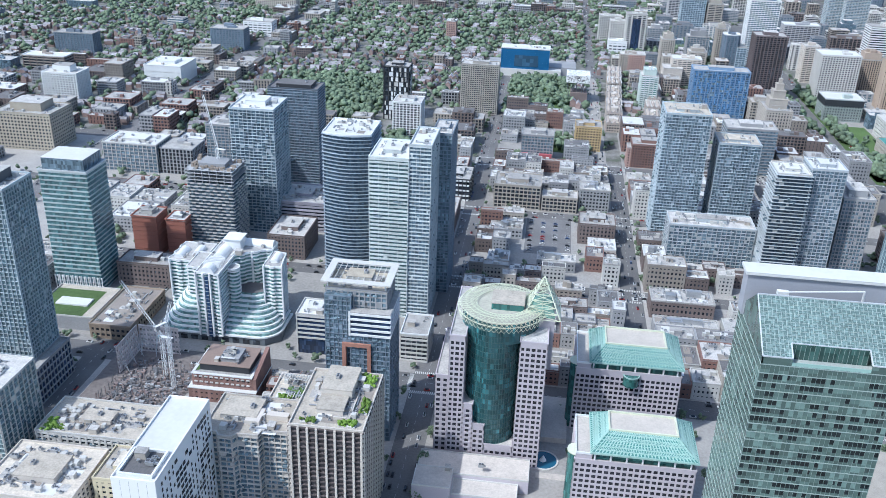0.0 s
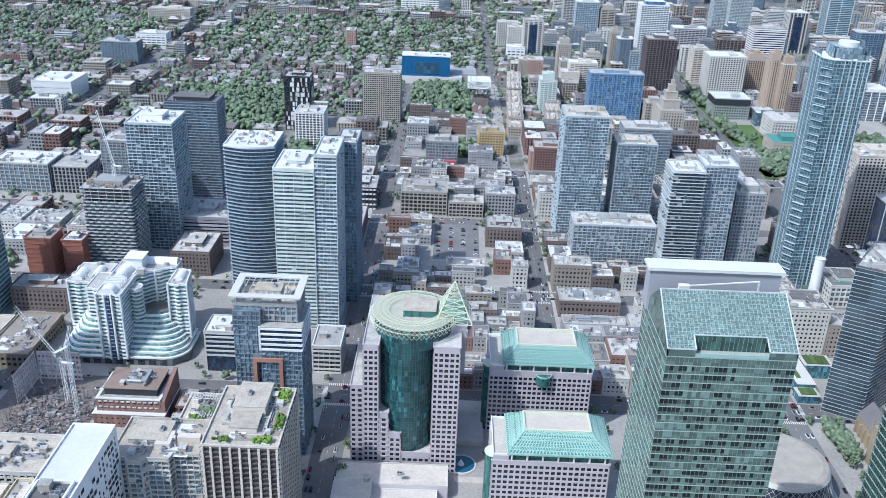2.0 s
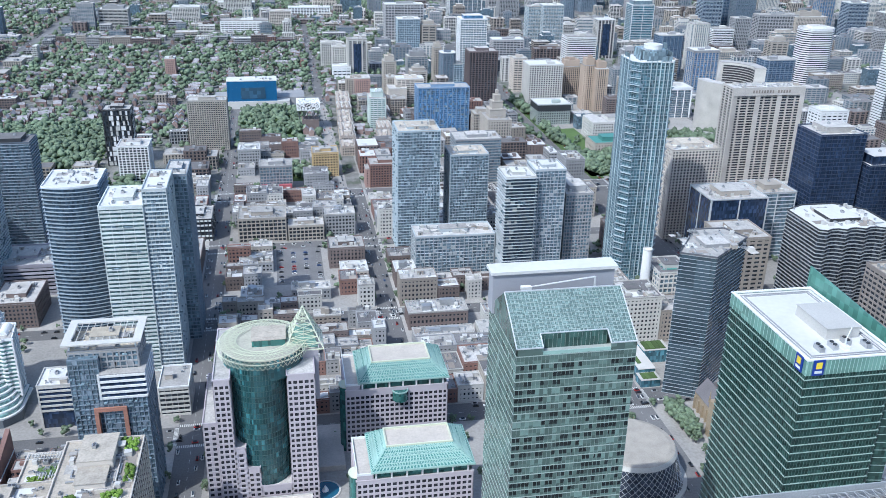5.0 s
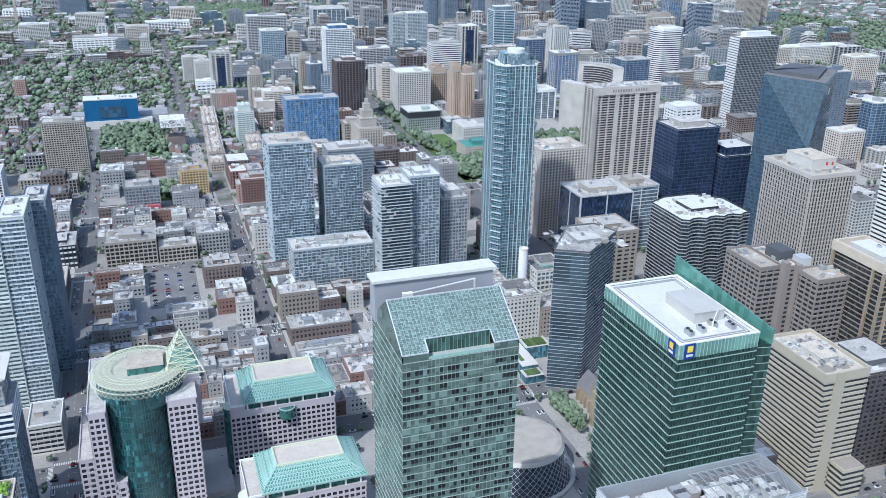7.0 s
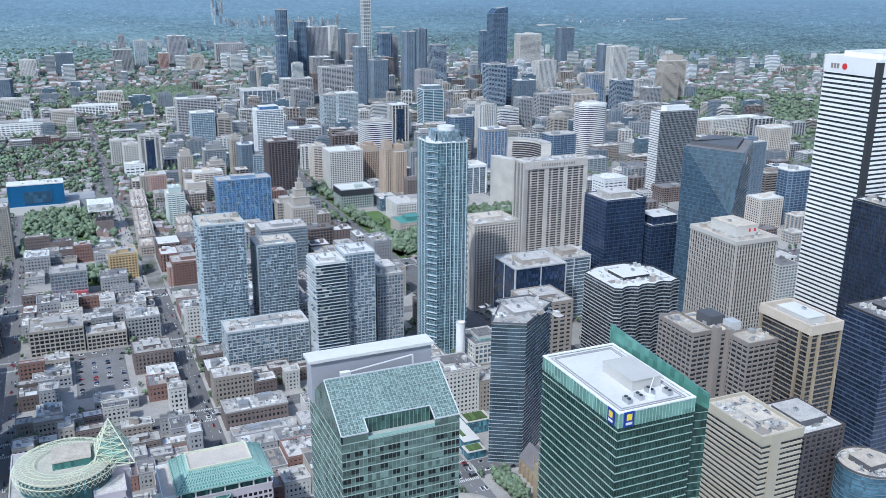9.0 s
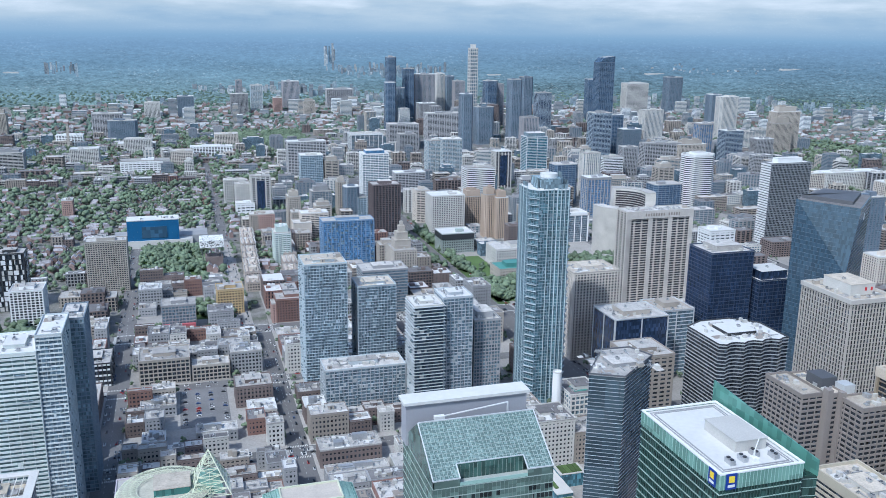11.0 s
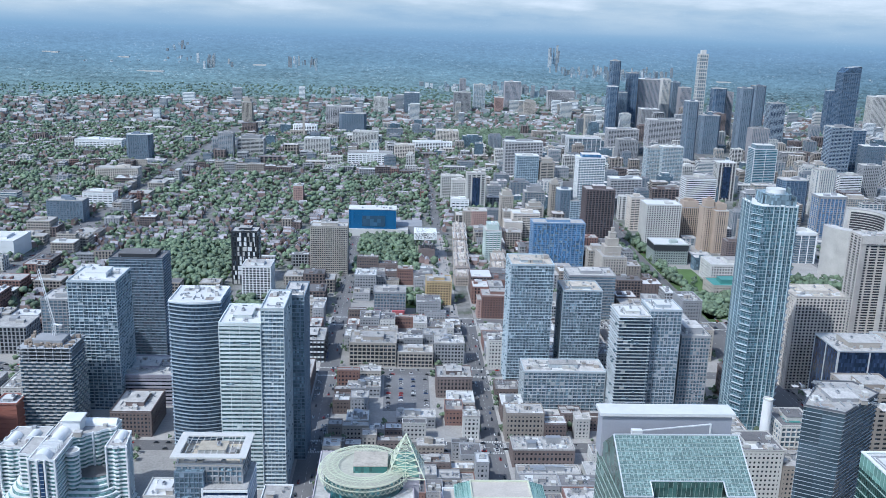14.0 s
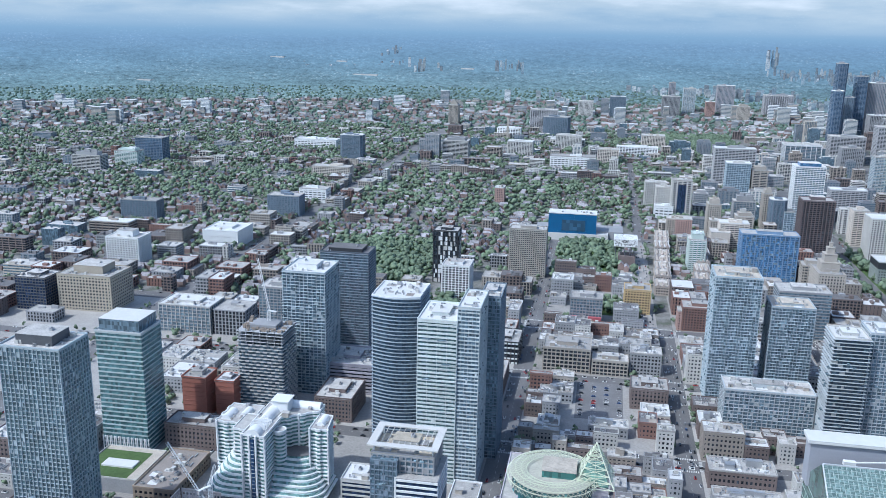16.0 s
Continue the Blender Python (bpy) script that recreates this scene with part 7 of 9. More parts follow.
# style: wall, glass, band material, storey, bay, share of band, share of pier, how proud, plant room
STYLES = {
    "panel": (OFFWHITE, GLASS_DARK, None, 3.6, 9, 0.4, 0.30, 0.5, OFFWHITE),
    "grid_white": (OFFWHITE, GLASS_DARK, None, 3.1, 4.2, 0.4, 0.38, 0.4, OFFWHITE),
    "grid_beige": (BEIGE, GLASS_DARK, None, 3.1, 4.0, 0.42, 0.42, 0.4, BEIGE),
    "grid_cream": (CREAM, GLASS_DARK, None, 3.4, 4.4, 0.36, 0.36, 0.5, CREAM),
    "grid_grey": (GREY, GLASS_DARK, None, 3.2, 4.4, 0.4, 0.36, 0.4, GREY),
    "slab_grey": (plain("pale_grey_slab", (0.40, 0.40, 0.415), 0.8, vary=0.12), GLASS_DARK, None, 3.4, 7.5, 0.46, 0.2, 0.3, GREY),
    "slab_cream": (CREAM, GLASS_DARK, None, 3.0, 8, 0.5, 0.15, 0.8, CREAM),
    "low_white": (WHITE, GLASS_DARK, None, 4.5, 9, 0.6, 0.3, 0.2, WHITE),
    "blank_beige": (CREAM, CREAM, None, 9, 12, 0.1, 0.1, 0.1, BEIGE),
    "brick": (PINKBRICK, GLASS_DARK, None, 3.2, 3.8, 0.46, 0.46, 0.2, BEIGE),
    "pale_green": (plain("pale_mint_panel", (0.52, 0.60, 0.57), 0.6, vary=0.1), GLASS_TEAL, WHITE, 3.0, 6, 0.4, 0.25, 0.6, WHITE),
    "glass_blue": (PALEBLUEWALL, GLASS_BLUE, None, 3.6, 5, 0.25, 0.16, 0.2, OFFWHITE),
    "glass_pale": (PALEBLUEWALL, GLASS_PALE, OFFWHITE, 3.1, 6, 0.3, 0.14, 0.4, OFFWHITE),
    "glass_slate": (GREY, GLASS_BLUE, None, 3.1, 5, 0.28, 0.2, 0.4, GREY),
    "glass_navy": (plain("mid_blue_frame", (0.17, 0.22, 0.29), 0.5, vary=0.12), glazing("mid_blue_glass", (0.065, 0.105, 0.165), 1.8, dark=0.6), None, 3.7, 8, 0.22, 0.10, 0.2, GREY),
    "slate": (SLATEBLUE, GLASS_BLUE, None, 3.2, 5.5, 0.34, 0.3, 0.4, SLATEBLUE),
    "stripe_beige": (BEIGE, GLASS_DARK, None, 3.3, 14, 0.5, 0.2, 0.4, OFFWHITE),
    "stripe_white": (OFFWHITE, GLASS_DARK, WHITE, 3.6, 50, 0.5, 0.02, 0.4, OFFWHITE),
    "stripe_grey": (GREY, GLASS_DARK, OFFWHITE, 3.2, 12, 0.36, 0.1, 0.9, GREY),
    "stripe_blue": (SLATEBLUE, GLASS_NAVY, PALEBLUEWALL, 3.2, 9, 0.26, 0.2, 0.7, GREY),
    "stripe_brown": (DARKBRICK, GLASS_DARK, TAN, 3.8, 12, 0.4, 0.1, 0.6, TAN),
    "rib_tan": (WARMTAN, GLASS_DARK, None, 3.1, 3.6, 0.2, 0.5, 0.7, WARMTAN),
    "rib_cream": (OFFWHITE, GLASS_BLUE, None, 3.0, 4.4, 0.22, 0.42, 0.7, OFFWHITE),
    "rib_grey": (plain("pink_grey_rib", (0.36, 0.35, 0.37), 0.8, vary=0.1), GLASS_BLUE, None, 3.1, 4.4, 0.24, 0.4, 0.6, GREY),
    "rib_dark": (OFFWHITE, GLASS_DARK, None, 3.2, 7, 0.12, 0.30, 0.6, WHITE),
    "frame_blue": (GREY, GLASS_SKY, None, 3.2, 7, 0.18, 0.2, 0.5, GREY),
    "frame_white": (WHITE, GLASS_BLUE, GREY, 3.6, 12, 0.24, 0.1, 0.6, OFFWHITE),
    "street_grey": (GREY, GLASS_DARK, None, 3.8, 3.4, 0.42, 0.42, 0.2, METAL),
    "street_pale": (CREAM, GLASS_DARK, None, 3.9, 4.0, 0.34, 0.28, 0.3, OFFWHITE),
    "street_white": (OFFWHITE, GLASS_DARK, None, 3.6, 3.4, 0.46, 0.5, 0.15, OFFWHITE),
    "street_tan": (TAN, GLASS_DARK, None, 3.7, 3.6, 0.46, 0.46, 0.2, BEIGE),
    "street_brown": (DARKBRICK, GLASS_DARK, None, 3.9, 3.4, 0.46, 0.46, 0.2, METAL),
    "row_cream": (plain("rosy_cream_brick", (0.44, 0.385, 0.345), 0.85, vary=0.14), GLASS_DARK, None, 3.3, 3.6, 0.42, 0.4, 0.5, CREAM),
    "frame_green": (bpy.data.materials["grey_green_panel"], GLASS_DARK, None, 3.8, 3.8, 0.44, 0.42, 0.3, bpy.data.materials["grey_green_panel"]),
}


def landmark(x0, x1, y, d, h, style, label):
    """One tower or block with its south face on y: a shaft in its own style, a stepped top, plant and ducts."""
    wall, glass, bandmat, storey, bay, band, pier, proud, cap = STYLES[style]
    claim(x0 - 3, x1 + 3, y - 3, y + d + 3)
    rng = random.Random(int(x0 * 5 + y * 3))
    e = thing("tower_block" if h > 45 else "mid_rise", label, "building", (x0 + x1) / 2, y + d / 2, group="city blocks")
    w = x1 - x0
    p = rect(w, d)
    if style in ("rib_tan", "rib_cream", "slate", "glass_navy") and w > 18 and rng.random() < 0.6:
        c = min(w, d) * 0.16
        p = chamfered(w, d, c)
    cut = 0.0
    if style in ("rib_tan", "grid_beige", "glass_slate", "stripe_grey", "pale_green", "stripe_beige") and h > 40:
        cut = h * rng.uniform(0.08, 0.16)
    facade(e, p, 0, h - cut, storey, bay, wall, glass, band, pier, proud, bandmat=bandmat, panels=0.14 if style in ("glass_pale", "slate", "stripe_blue", "frame_blue", "glass_blue") else 0.0)
    part("roof", Shape().prism(grown(p, 0.1), h - cut, h - cut + 0.4).ring(grown(p, -0.5), grown(p, 0.35), h - cut + 0.4, h - cut + 1.5), rng.choice((ROOF, ROOF, ROOFWHITE)), e)
    if cut:
        q = rect(w * 0.72, d * 0.72)
        part("upper_stage", Shape().prism(q, h - cut + 0.4, h).ring(grown(q, -0.5), grown(q, 0.3), h, h + 1), wall, e)
    z = h + 0.4
    s = Shape()
    for i in range(rng.randrange(2, 5)):
        a, b, c = rng.uniform(0.15, 0.4) * w * 0.7, rng.uniform(0.2, 0.45) * d * 0.7, rng.uniform(2, 5.5)
        x, yy = rng.uniform(-0.2, 0.2) * w, rng.uniform(-0.2, 0.2) * d
        s.box(x - a / 2, x + a / 2, yy - b / 2, yy + b / 2, z - 0.4, z + c)
    tagged(part("roof_plant", s, cap, e), kind="stuff")
    if style == "row_cream":
        for k in (-1, 0, 1):
            part("gable", Shape().solid([(k * w / 3 - w / 7, -d / 2 - 0.6, h), (k * w / 3 + w / 7, -d / 2 - 0.6, h), (k * w / 3 + w / 7, d / 3, h), (k * w / 3 - w / 7, d / 3, h)],
                                        [(k * w / 3 - 0.3, -d / 2 - 0.4, h + 3.4), (k * w / 3 + 0.3, -d / 2 - 0.4, h + 3.4), (k * w / 3 + 0.3, d / 3, h + 3.4), (k * w / 3 - 0.3, d / 3, h + 3.4)]), wall, e)
    if style.startswith("street_") and h < 60:
        roof_clutter(e, w - 1.5, d - 1.5, h - cut + 0.4, rng, max(4, int(w * d / 22)))
    if style in ("panel", "rib_dark"):
        part("window_panel", Shape().box(-w * 0.2, w * 0.2, -d / 2 - 0.9, -d / 2 - 0.2, h * 0.08, h * 0.9), GLASS_NAVY, e, "tall dark window panel")
    if style == "frame_green":
        part("dark_storey", Shape().ring(grown(p, -0.5), grown(p, 0.7), h - 9, h - 0.5), BLACK, e, "dark top storey")
    if style in ("frame_white", "frame_blue"):
        f = Shape().ring(grown(p, -0.4), grown(p, 0.9), h - 3, h + 1.2)
        for k in (-1, 1):
            f.box(k * w / 2 - 0.9, k * w / 2 + 0.9, -d / 2 - 0.9, -d / 2 + 0.6, 0, h)
        part("frame", f, wall, e)
    return e


landmark(904, 945, 936, 30, 46, "grid_cream", "cream old office block with large windows")
landmark(961, 1003, 944, 30, 81, "glass_navy", "navy glass office with pale fins")
landmark(898, 932, 968, 36, 123, "slate", "dark slate office slab")
landmark(1034, 1071, 1067, 30, 48, "stripe_brown", "brown banded office block")
landmark(769, 813, 1132, 34, 46, "low_white", "white department store block")
landmark(385, 437, 1275, 40, 31, "frame_green", "grey-green office with a dark top storey")
landmark(404, 462, 1400, 40, 67, "grid_white", "white institute tower with rows of dark slots")
landmark(1220, 1276, 1264, 36, 79, "grid_cream", "cream gridded residence tower")
landmark(127, 151, 1273, 30, 56, "pale_green", "white and pale green condominium with stepped roof")
landmark(596, 644, 1296, 34, 48, "frame_white", "grey glass office with a white frame")
landmark(404, 428, 1500, 26, 59, "slab_cream", "cream slab wing of the institute")
landmark(414, 438, 1620, 26, 7, "grid_beige", "old beige hotel with a stepped top")
landmark(502, 522, 1350, 24, 79, "rib_tan", "tan deco twin tower with pale ribs")
landmark(485, 505, 1360, 24, 83, "rib_tan", "tall tan deco tower with pale ribs")
landmark(170, 199, 1388, 30, 35, "blank_beige", "plain beige hall with a blank wall")
landmark(475, 510, 1440, 30, 65, "rib_tan", "tan ribbed apartment tower")
landmark(184, 228, 1401, 26, 48, "slab_cream", "cream balconied residence slab")
landmark(846, 906, 1432, 40, 62, "glass_navy", "navy glass court tower with white lines")
landmark(499, 553, 1500, 34, 96, "stripe_white", "off-white banded office tower")
landmark(712, 759, 1441, 30, 79, "frame_blue", "blue glass tower in a grey frame")
landmark(428, 493, 1760, 30, 48, "slab_grey", "broad pale grey slab hospital")
landmark(216, 244, 1464, 24, 52, "stripe_beige", "beige banded tower with dark strips")
landmark(177, 190, 1470, 22, 36, "grid_beige", "sand-coloured narrow block with rows of windows")
landmark(123, 149, 1477, 30, 34, "brick", "pink brick apartment block")
landmark(109, 133, 1487, 22, 32, "grid_beige", "beige apartment block with small windows")
landmark(176, 198, 1514, 26, 63, "grid_beige", "sand-coloured ornate block with a flat roof")
landmark(1250, 1299, 1522, 26, 54, "grid_cream", "cream apartment block with rows of windows")
landmark(303, 319, 1530, 27, 45, "glass_blue", "small blue glass tower beside the gridded one")
landmark(280, 307, 1533, 27, 64, "slate", "slate grey slab tower")
landmark(1339, 1479, 1562, 35, 46, "grid_white", "white hospital block with rows of windows")
landmark(273, 288, 1568, 23, 74, "grid_beige", "narrow beige slab tower")
landmark(228, 265, 1588, 25, 57, "glass_slate", "grey glass residence tower")
landmark(714, 765, 1594, 36, 80, "glass_navy", "deep blue glass office tower with a pale roof")
landmark(96, 130, 1641, 22, 22, "low_white", "low white clinic with a flat roof")
landmark(125, 161, 1648, 29, 70, "panel", "white concrete tower with a tall dark window panel")
landmark(805, 845, 1653, 29, 92, "rib_cream", "cream residential tower with a rounded top")
landmark(98, 125, 1673, 25, 52, "grid_white", "off-white gridded apartment block")
landmark(998, 1036, 1680, 29, 59, "stripe_beige", "beige stepped apartment block")
landmark(663, 701, 1799, 29, 80, "rib_dark", "white slab tower with dark window strips")
landmark(1314, 1362, 1835, 32, 50, "stripe_grey", "grey stepped apartment tower")
landmark(946, 996, 1838, 32, 53, "stripe_white", "white banded parking block")
landmark(1012, 1050, 1869, 27, 71, "grid_grey", "grey apartment tower with rows of windows")
landmark(248, 296, 1873, 32, 74, "glass_blue", "pale blue glass hospital wing")
landmark(300, 331, 1875, 30, 68, "stripe_beige", "beige banded hospital tower with a round white tank")
landmark(1427, 1475, 1930, 31, 72, "grid_grey", "grey apartment tower with a blank white side")
landmark(1337, 1389, 1939, 34, 94, "stripe_blue", "slate blue tower with pale balcony bands")
landmark(1212, 1290, 1951, 31, 71, "grid_beige", "beige gridded apartment slab")
landmark(589, 636, 1953, 34, 90, "glass_pale", "pale blue glass residence with a dark base")
landmark(1120, 1224, 1959, 31, 65, "slab_grey", "wide grey residence slab with gridded balconies")
landmark(559, 595, 1972, 32, 85, "glass_pale", "pale blue glass residence tower")
landmark(237, 324, 2004, 32, 87, "slab_grey", "wide grey hospital slab with a dark side")
landmark(1319, 1360, 2031, 30, 103, "frame_blue", "blue glass apartment tower")
landmark(1116, 1169, 2069, 33, 88, "slate", "dark slate glass tower")
landmark(1033, 1085, 2077, 36, 131, "stripe_blue", "dark blue tower with thin balcony lines")
landmark(1603, 1662, 2100, 34, 105, "grid_beige", "tan apartment slab tower")
landmark(1626, 1706, 2127, 34, 133, "grid_beige", "tan apartment slab with rows of windows")
landmark(1132, 1166, 2165, 32, 116, "glass_navy", "dark blue glass tower")
landmark(1122, 1204, 2248, 36, 66, "grid_white", "white mid-rise hotel with rows of windows")
landmark(731, 764, 2253, 33, 170, "slate", "slender slate blue glass tower")
landmark(564, 611, 2268, 36, 65, "grid_grey", "grey block with a pale top")
landmark(924, 970, 2289, 34, 100, "rib_grey", "grey residential tower with pale ribs")
landmark(455, 544, 2382, 48, 55, "frame_white", "blue glass college building with a white roof frame")
landmark(574, 660, 2429, 42, 74, "slab_grey", "broad grey office slab")
landmark(1656, 1722, 2442, 36, 137, "rib_cream", "pale apartment tower with narrow windows")
landmark(1394, 1469, 2463, 36, 97, "rib_cream", "pale twin-shafted apartment tower")
landmark(1051, 1094, 2490, 37, 152, "stripe_blue", "blue banded residential tower")
landmark(962, 1001, 2497, 37, 192, "slate", "slate residential tower with a flat top")
landmark(860, 916, 2504, 40, 111, "slate", "slate mid-height block with rows of windows")
landmark(710, 814, 2514, 44, 94, "slab_grey", "broad grey institutional tower")
landmark(1726, 1772, 2606, 38, 115, "slate", "slate apartment tower with rows of windows")
landmark(1121, 1161, 2798, 41, 177, "slate", "blue slate tower beside its twin")
landmark(768, 826, 2819, 45, 97, "grid_grey", "grey square office tower")
landmark(658, 692, 2827, 38, 165, "glass_navy", "lower dark blue tower")
landmark(1005, 1049, 2837, 42, 163, "glass_navy", "dark blue tower with a white roof edge")
landmark(1542, 1629, 2854, 42, 125, "grid_white", "white apartment slab with rows of windows")
landmark(1057, 1087, 2883, 38, 144, "rib_grey", "pale grey slender tower")
landmark(707, 738, 2887, 38, 143, "slate", "slate tower between taller ones")
landmark(1732, 1797, 2896, 42, 130, "slate", "blue-grey apartment tower with rows of windows")
landmark(681, 712, 2905, 39, 242, "glass_navy", "tall dark blue tower")
landmark(752, 784, 2950, 39, 196, "glass_navy", "dark blue tower with a flat roof")
landmark(1397, 1440, 2863, 33, 147, "glass_navy", "dark blue tower with a notched top")
landmark(797, 868, 2982, 37, 171, "rib_grey", "pinkish grey ribbed tower")
landmark(948, 986, 3007, 30, 139, "rib_grey", "grey residential tower with rows of windows")
landmark(931, 964, 3061, 30, 149, "slate", "dark narrow tower with rows of windows")
landmark(896, 932, 3066, 30, 158, "rib_cream", "white slender residential tower")

# street blocks round the car park and the avenue
landmark(38, 69, 860, 22, 23, "street_grey", "grey stone warehouse with arched top windows")
landmark(46, 71, 745, 24, 9, "street_pale", "pale brick block with a gravel roof")
landmark(57, 71, 689, 12, 21, "street_white", "narrow white brick block with small windows")
landmark(-0, 34, 710, 16, 10, "street_grey", "low grey concrete shop row")
landmark(17, 39, 653, 11, 12, "street_tan", "tan brick block with a stair head on the roof")
landmark(94, 113, 725, 22, 16, "street_brown", "brown brick corner block with a white roof")
landmark(94, 144, 641, 23, 15, "street_brown", "long brown brick warehouse with a pale gravel roof")
landmark(154, 167, 692, 10, 18, "street_white", "narrow white stucco building")
landmark(94, 119, 952, 22, 5, "street_white", "low shop with a bright white roof")
landmark(-44, -25, 711, 20, 6, "street_brown", "low brown brick shops with cluttered roofs")
landmark(-47, -16, 775, 14, 10, "street_grey", "row of narrow grey shops")
landmark(-118, -89, 1016, 26, 12, "street_tan", "tan brick school block among trees")
landmark(95, 130, 1011, 18, 23, "brick", "red-brown brick apartment block on the avenue")
landmark(94, 143, 609, 14, 11, "street_grey", "grey brick street block with a patched roof")

# cream townhouse blocks along the side street
for i in range(8):
    landmark(76 + i * 1.9, 97 + i * 1.9, 1146 + i * 42, 36, 12 + (i * 3) % 4, "row_cream", "rosy cream brick townhouse block with gables")
for i in range(4):
    landmark(131 + i * 4, 150 + i * 4, 1182 + i * 44, 36, 15 + (i * 5) % 4, "row_cream", "rosy cream brick townhouse block with gables")

# single blocks among the houses of the west and the college quarter
landmark(-811, -742, 1256, 26, 26, "stripe_brown", "dark brown banded mid-rise block")
landmark(-830, -762, 1384, 26, 35, "slate", "dark grey slab apartment block")
landmark(-596, -536, 1480, 30, 37, "slate", "dark blue-grey stepped office block")
landmark(-582, -527, 1609, 30, 27, "low_white", "white market building on the avenue")
landmark(-207, -189, 1680, 24, 34, "brick", "red brick house block")
landmark(80, 120, 1729, 24, 51, "grid_white", "white gridded residence block")
landmark(-1192, -1122, 1800, 32, 46, "stripe_grey", "grey banded hospital block with a flat roof")
landmark(-645, -557, 1869, 31, 28, "grid_cream", "long cream low apartment block")
landmark(-1142, -1084, 1895, 32, 42, "pale_green", "pale teal banded hospital wing")
landmark(-1139, -1068, 1986, 38, 58, "glass_navy", "dark glass hospital block")
landmark(-671, -612, 2167, 34, 61, "slate", "dark blue stepped residence block")
landmark(-133, -22, 2168, 44, 30, "low_white", "low pale college wings with flat roofs")
landmark(-417, -350, 2247, 37, 53, "stripe_grey", "grey banded college slab")
landmark(-19, 33, 2249, 37, 40, "grid_cream", "cream college block with courtyards")
landmark(-257, -190, 2328, 39, 41, "grid_white", "white campus laboratory with dark windows")
landmark(-854, -733, 2334, 44, 23, "low_white", "low white school with flat roofs")
landmark(-140, -68, 2511, 39, 39, "grid_white", "white gridded college hall")
landmark(101, 166, 2588, 43, 39, "grid_cream", "sandy college hall on a green")
landmark(-200, -115, 2814, 44, 59, "slate", "blue glass hospital block with setbacks")
landmark(-248, -160, 2890, 44, 74, "slab_grey", "grey-violet hospital slab with dark strips")
landmark(-532, -499, 2967, 32, 80, "grid_beige", "tall tan brick college tower")
landmark(-104, -53, 3216, 33, 55, "grid_white", "white residence block among trees")
landmark(189, 251, 3272, 32, 71, "grid_grey", "grey residence block among trees")
landmark(220, 243, 3434, 28, 93, "rib_grey", "grey slender residence tower")
landmark(266, 309, 3335, 29, 90, "glass_pale", "pale slender residence tower")
landmark(343, 375, 3293, 32, 51, "brick", "small brick college block in trees")
landmark(385, 446, 3353, 34, 99, "rib_grey", "pinkish grey residence tower")
landmark(440, 483, 3207, 36, 57, "grid_beige", "beige college block among trees")
landmark(545, 644, 3323, 37, 71, "slab_grey", "broad grey museum office slab")
landmark(6, 61, 3239, 33, 71, "slate", "dark red-grey office block")


# ---- open places ----
def parking_lot():
    e = thing("parking_lot", "open asphalt car park full of cars", "car park", 9, 788)
    claim(-14, 33, 744, 832)
    part("asphalt", Shape().box(-22, 22, -43, 43, 0.18, 0.3), ASPHALT, e)
    s = Shape()
    for r in range(4):
        for i in range(15):
            y = -40 + i * 5.6
            s.box(-20 + r * 12, -15 + r * 12, y - 0.06, y + 0.06, 0.3, 0.31)
    part("bay_lines", s, LINE, e)


parking_lot()
PARKS = ((-62, 28, 1190, 1412), (384, 480, 1020, 1108), (345, 362, 1010, 1440), (382, 399, 1010, 1440), (-330, -140, 930, 1060), (560, 700, 1060, 1200))
for i, (a, b, c, d) in enumerate(PARKS):
    structure("lawn_%d" % (i + 1), Shape().box(a, b, c, d, 0, 0.24), LAWN, "green park lawn under trees")
    claim(a, b, c, d)


WOODS = ((-400, -236, 1120, 1345), (-4, 30, 1046, 1100), (250, 380, 2560, 2930), (150, 240, 2700, 2920), (-40, 110, 2480, 2570))
for i, (a, b, c, d) in enumerate(WOODS):
    structure("lawn_%d" % (len(PARKS) + i + 1), Shape().box(a, b, c, d, 0, 0.24), LAWN, "green college park under trees")
    claim(a, b, c, d)


# ---- filler buildings, lot by lot ----
def low_building(x0, x1, y0, y1, h, rng, group="low street buildings"):
    kind = rng.choice(("brick", "brown", "brown", "beige", "grey", "grey", "grey", "white", "tan"))
    wall = {"brick": BRICK, "brown": DARKBRICK, "beige": BEIGE, "grey": GREY, "white": OFFWHITE, "tan": TAN}[kind]
    word = {"brick": "red brick", "brown": "brown brick", "beige": "beige concrete", "grey": "grey concrete", "white": "pale stucco", "tan": "tan stone"}[kind]
    roofmat = rng.choice((ROOF, ROOF, ROOF, ROOFDARK, ROOFDARK, ROOFWHITE))
    shade_ = {ROOF.name: "grey gravel", ROOFDARK.name: "black tar", ROOFWHITE.name: "white membrane"}[roofmat.name]
    e = thing("low_building", "%s street building with a %s roof" % (word, shade_), "building", (x0 + x1) / 2, (y0 + y1) / 2, group=group)
    p = rect(x1 - x0, y1 - y0)
    facade(e, p, 0, h, 3.7, 3.3, wall, GLASS_DARK, 0.5, 0.5, 0.12)
    top(e, p, h, roofmat, wall, rng, 0.8, rng.choice((0, 0, 3)), 0.3, None, 0)
    if x1 - x0 > 6 and y1 - y0 > 6:
        roof_clutter(e, x1 - x0 - 1.5, y1 - y0 - 1.5, h + 0.35, rng, max(3, int((x1 - x0) * (y1 - y0) / 34)))
        if (x1 - x0) * (y1 - y0) > 420:
            roof_things(e, x1 - x0 - 2, y1 - y0 - 2, h + 0.35, rng, 1, 1.3)


low_made = [0]
town = Shape()


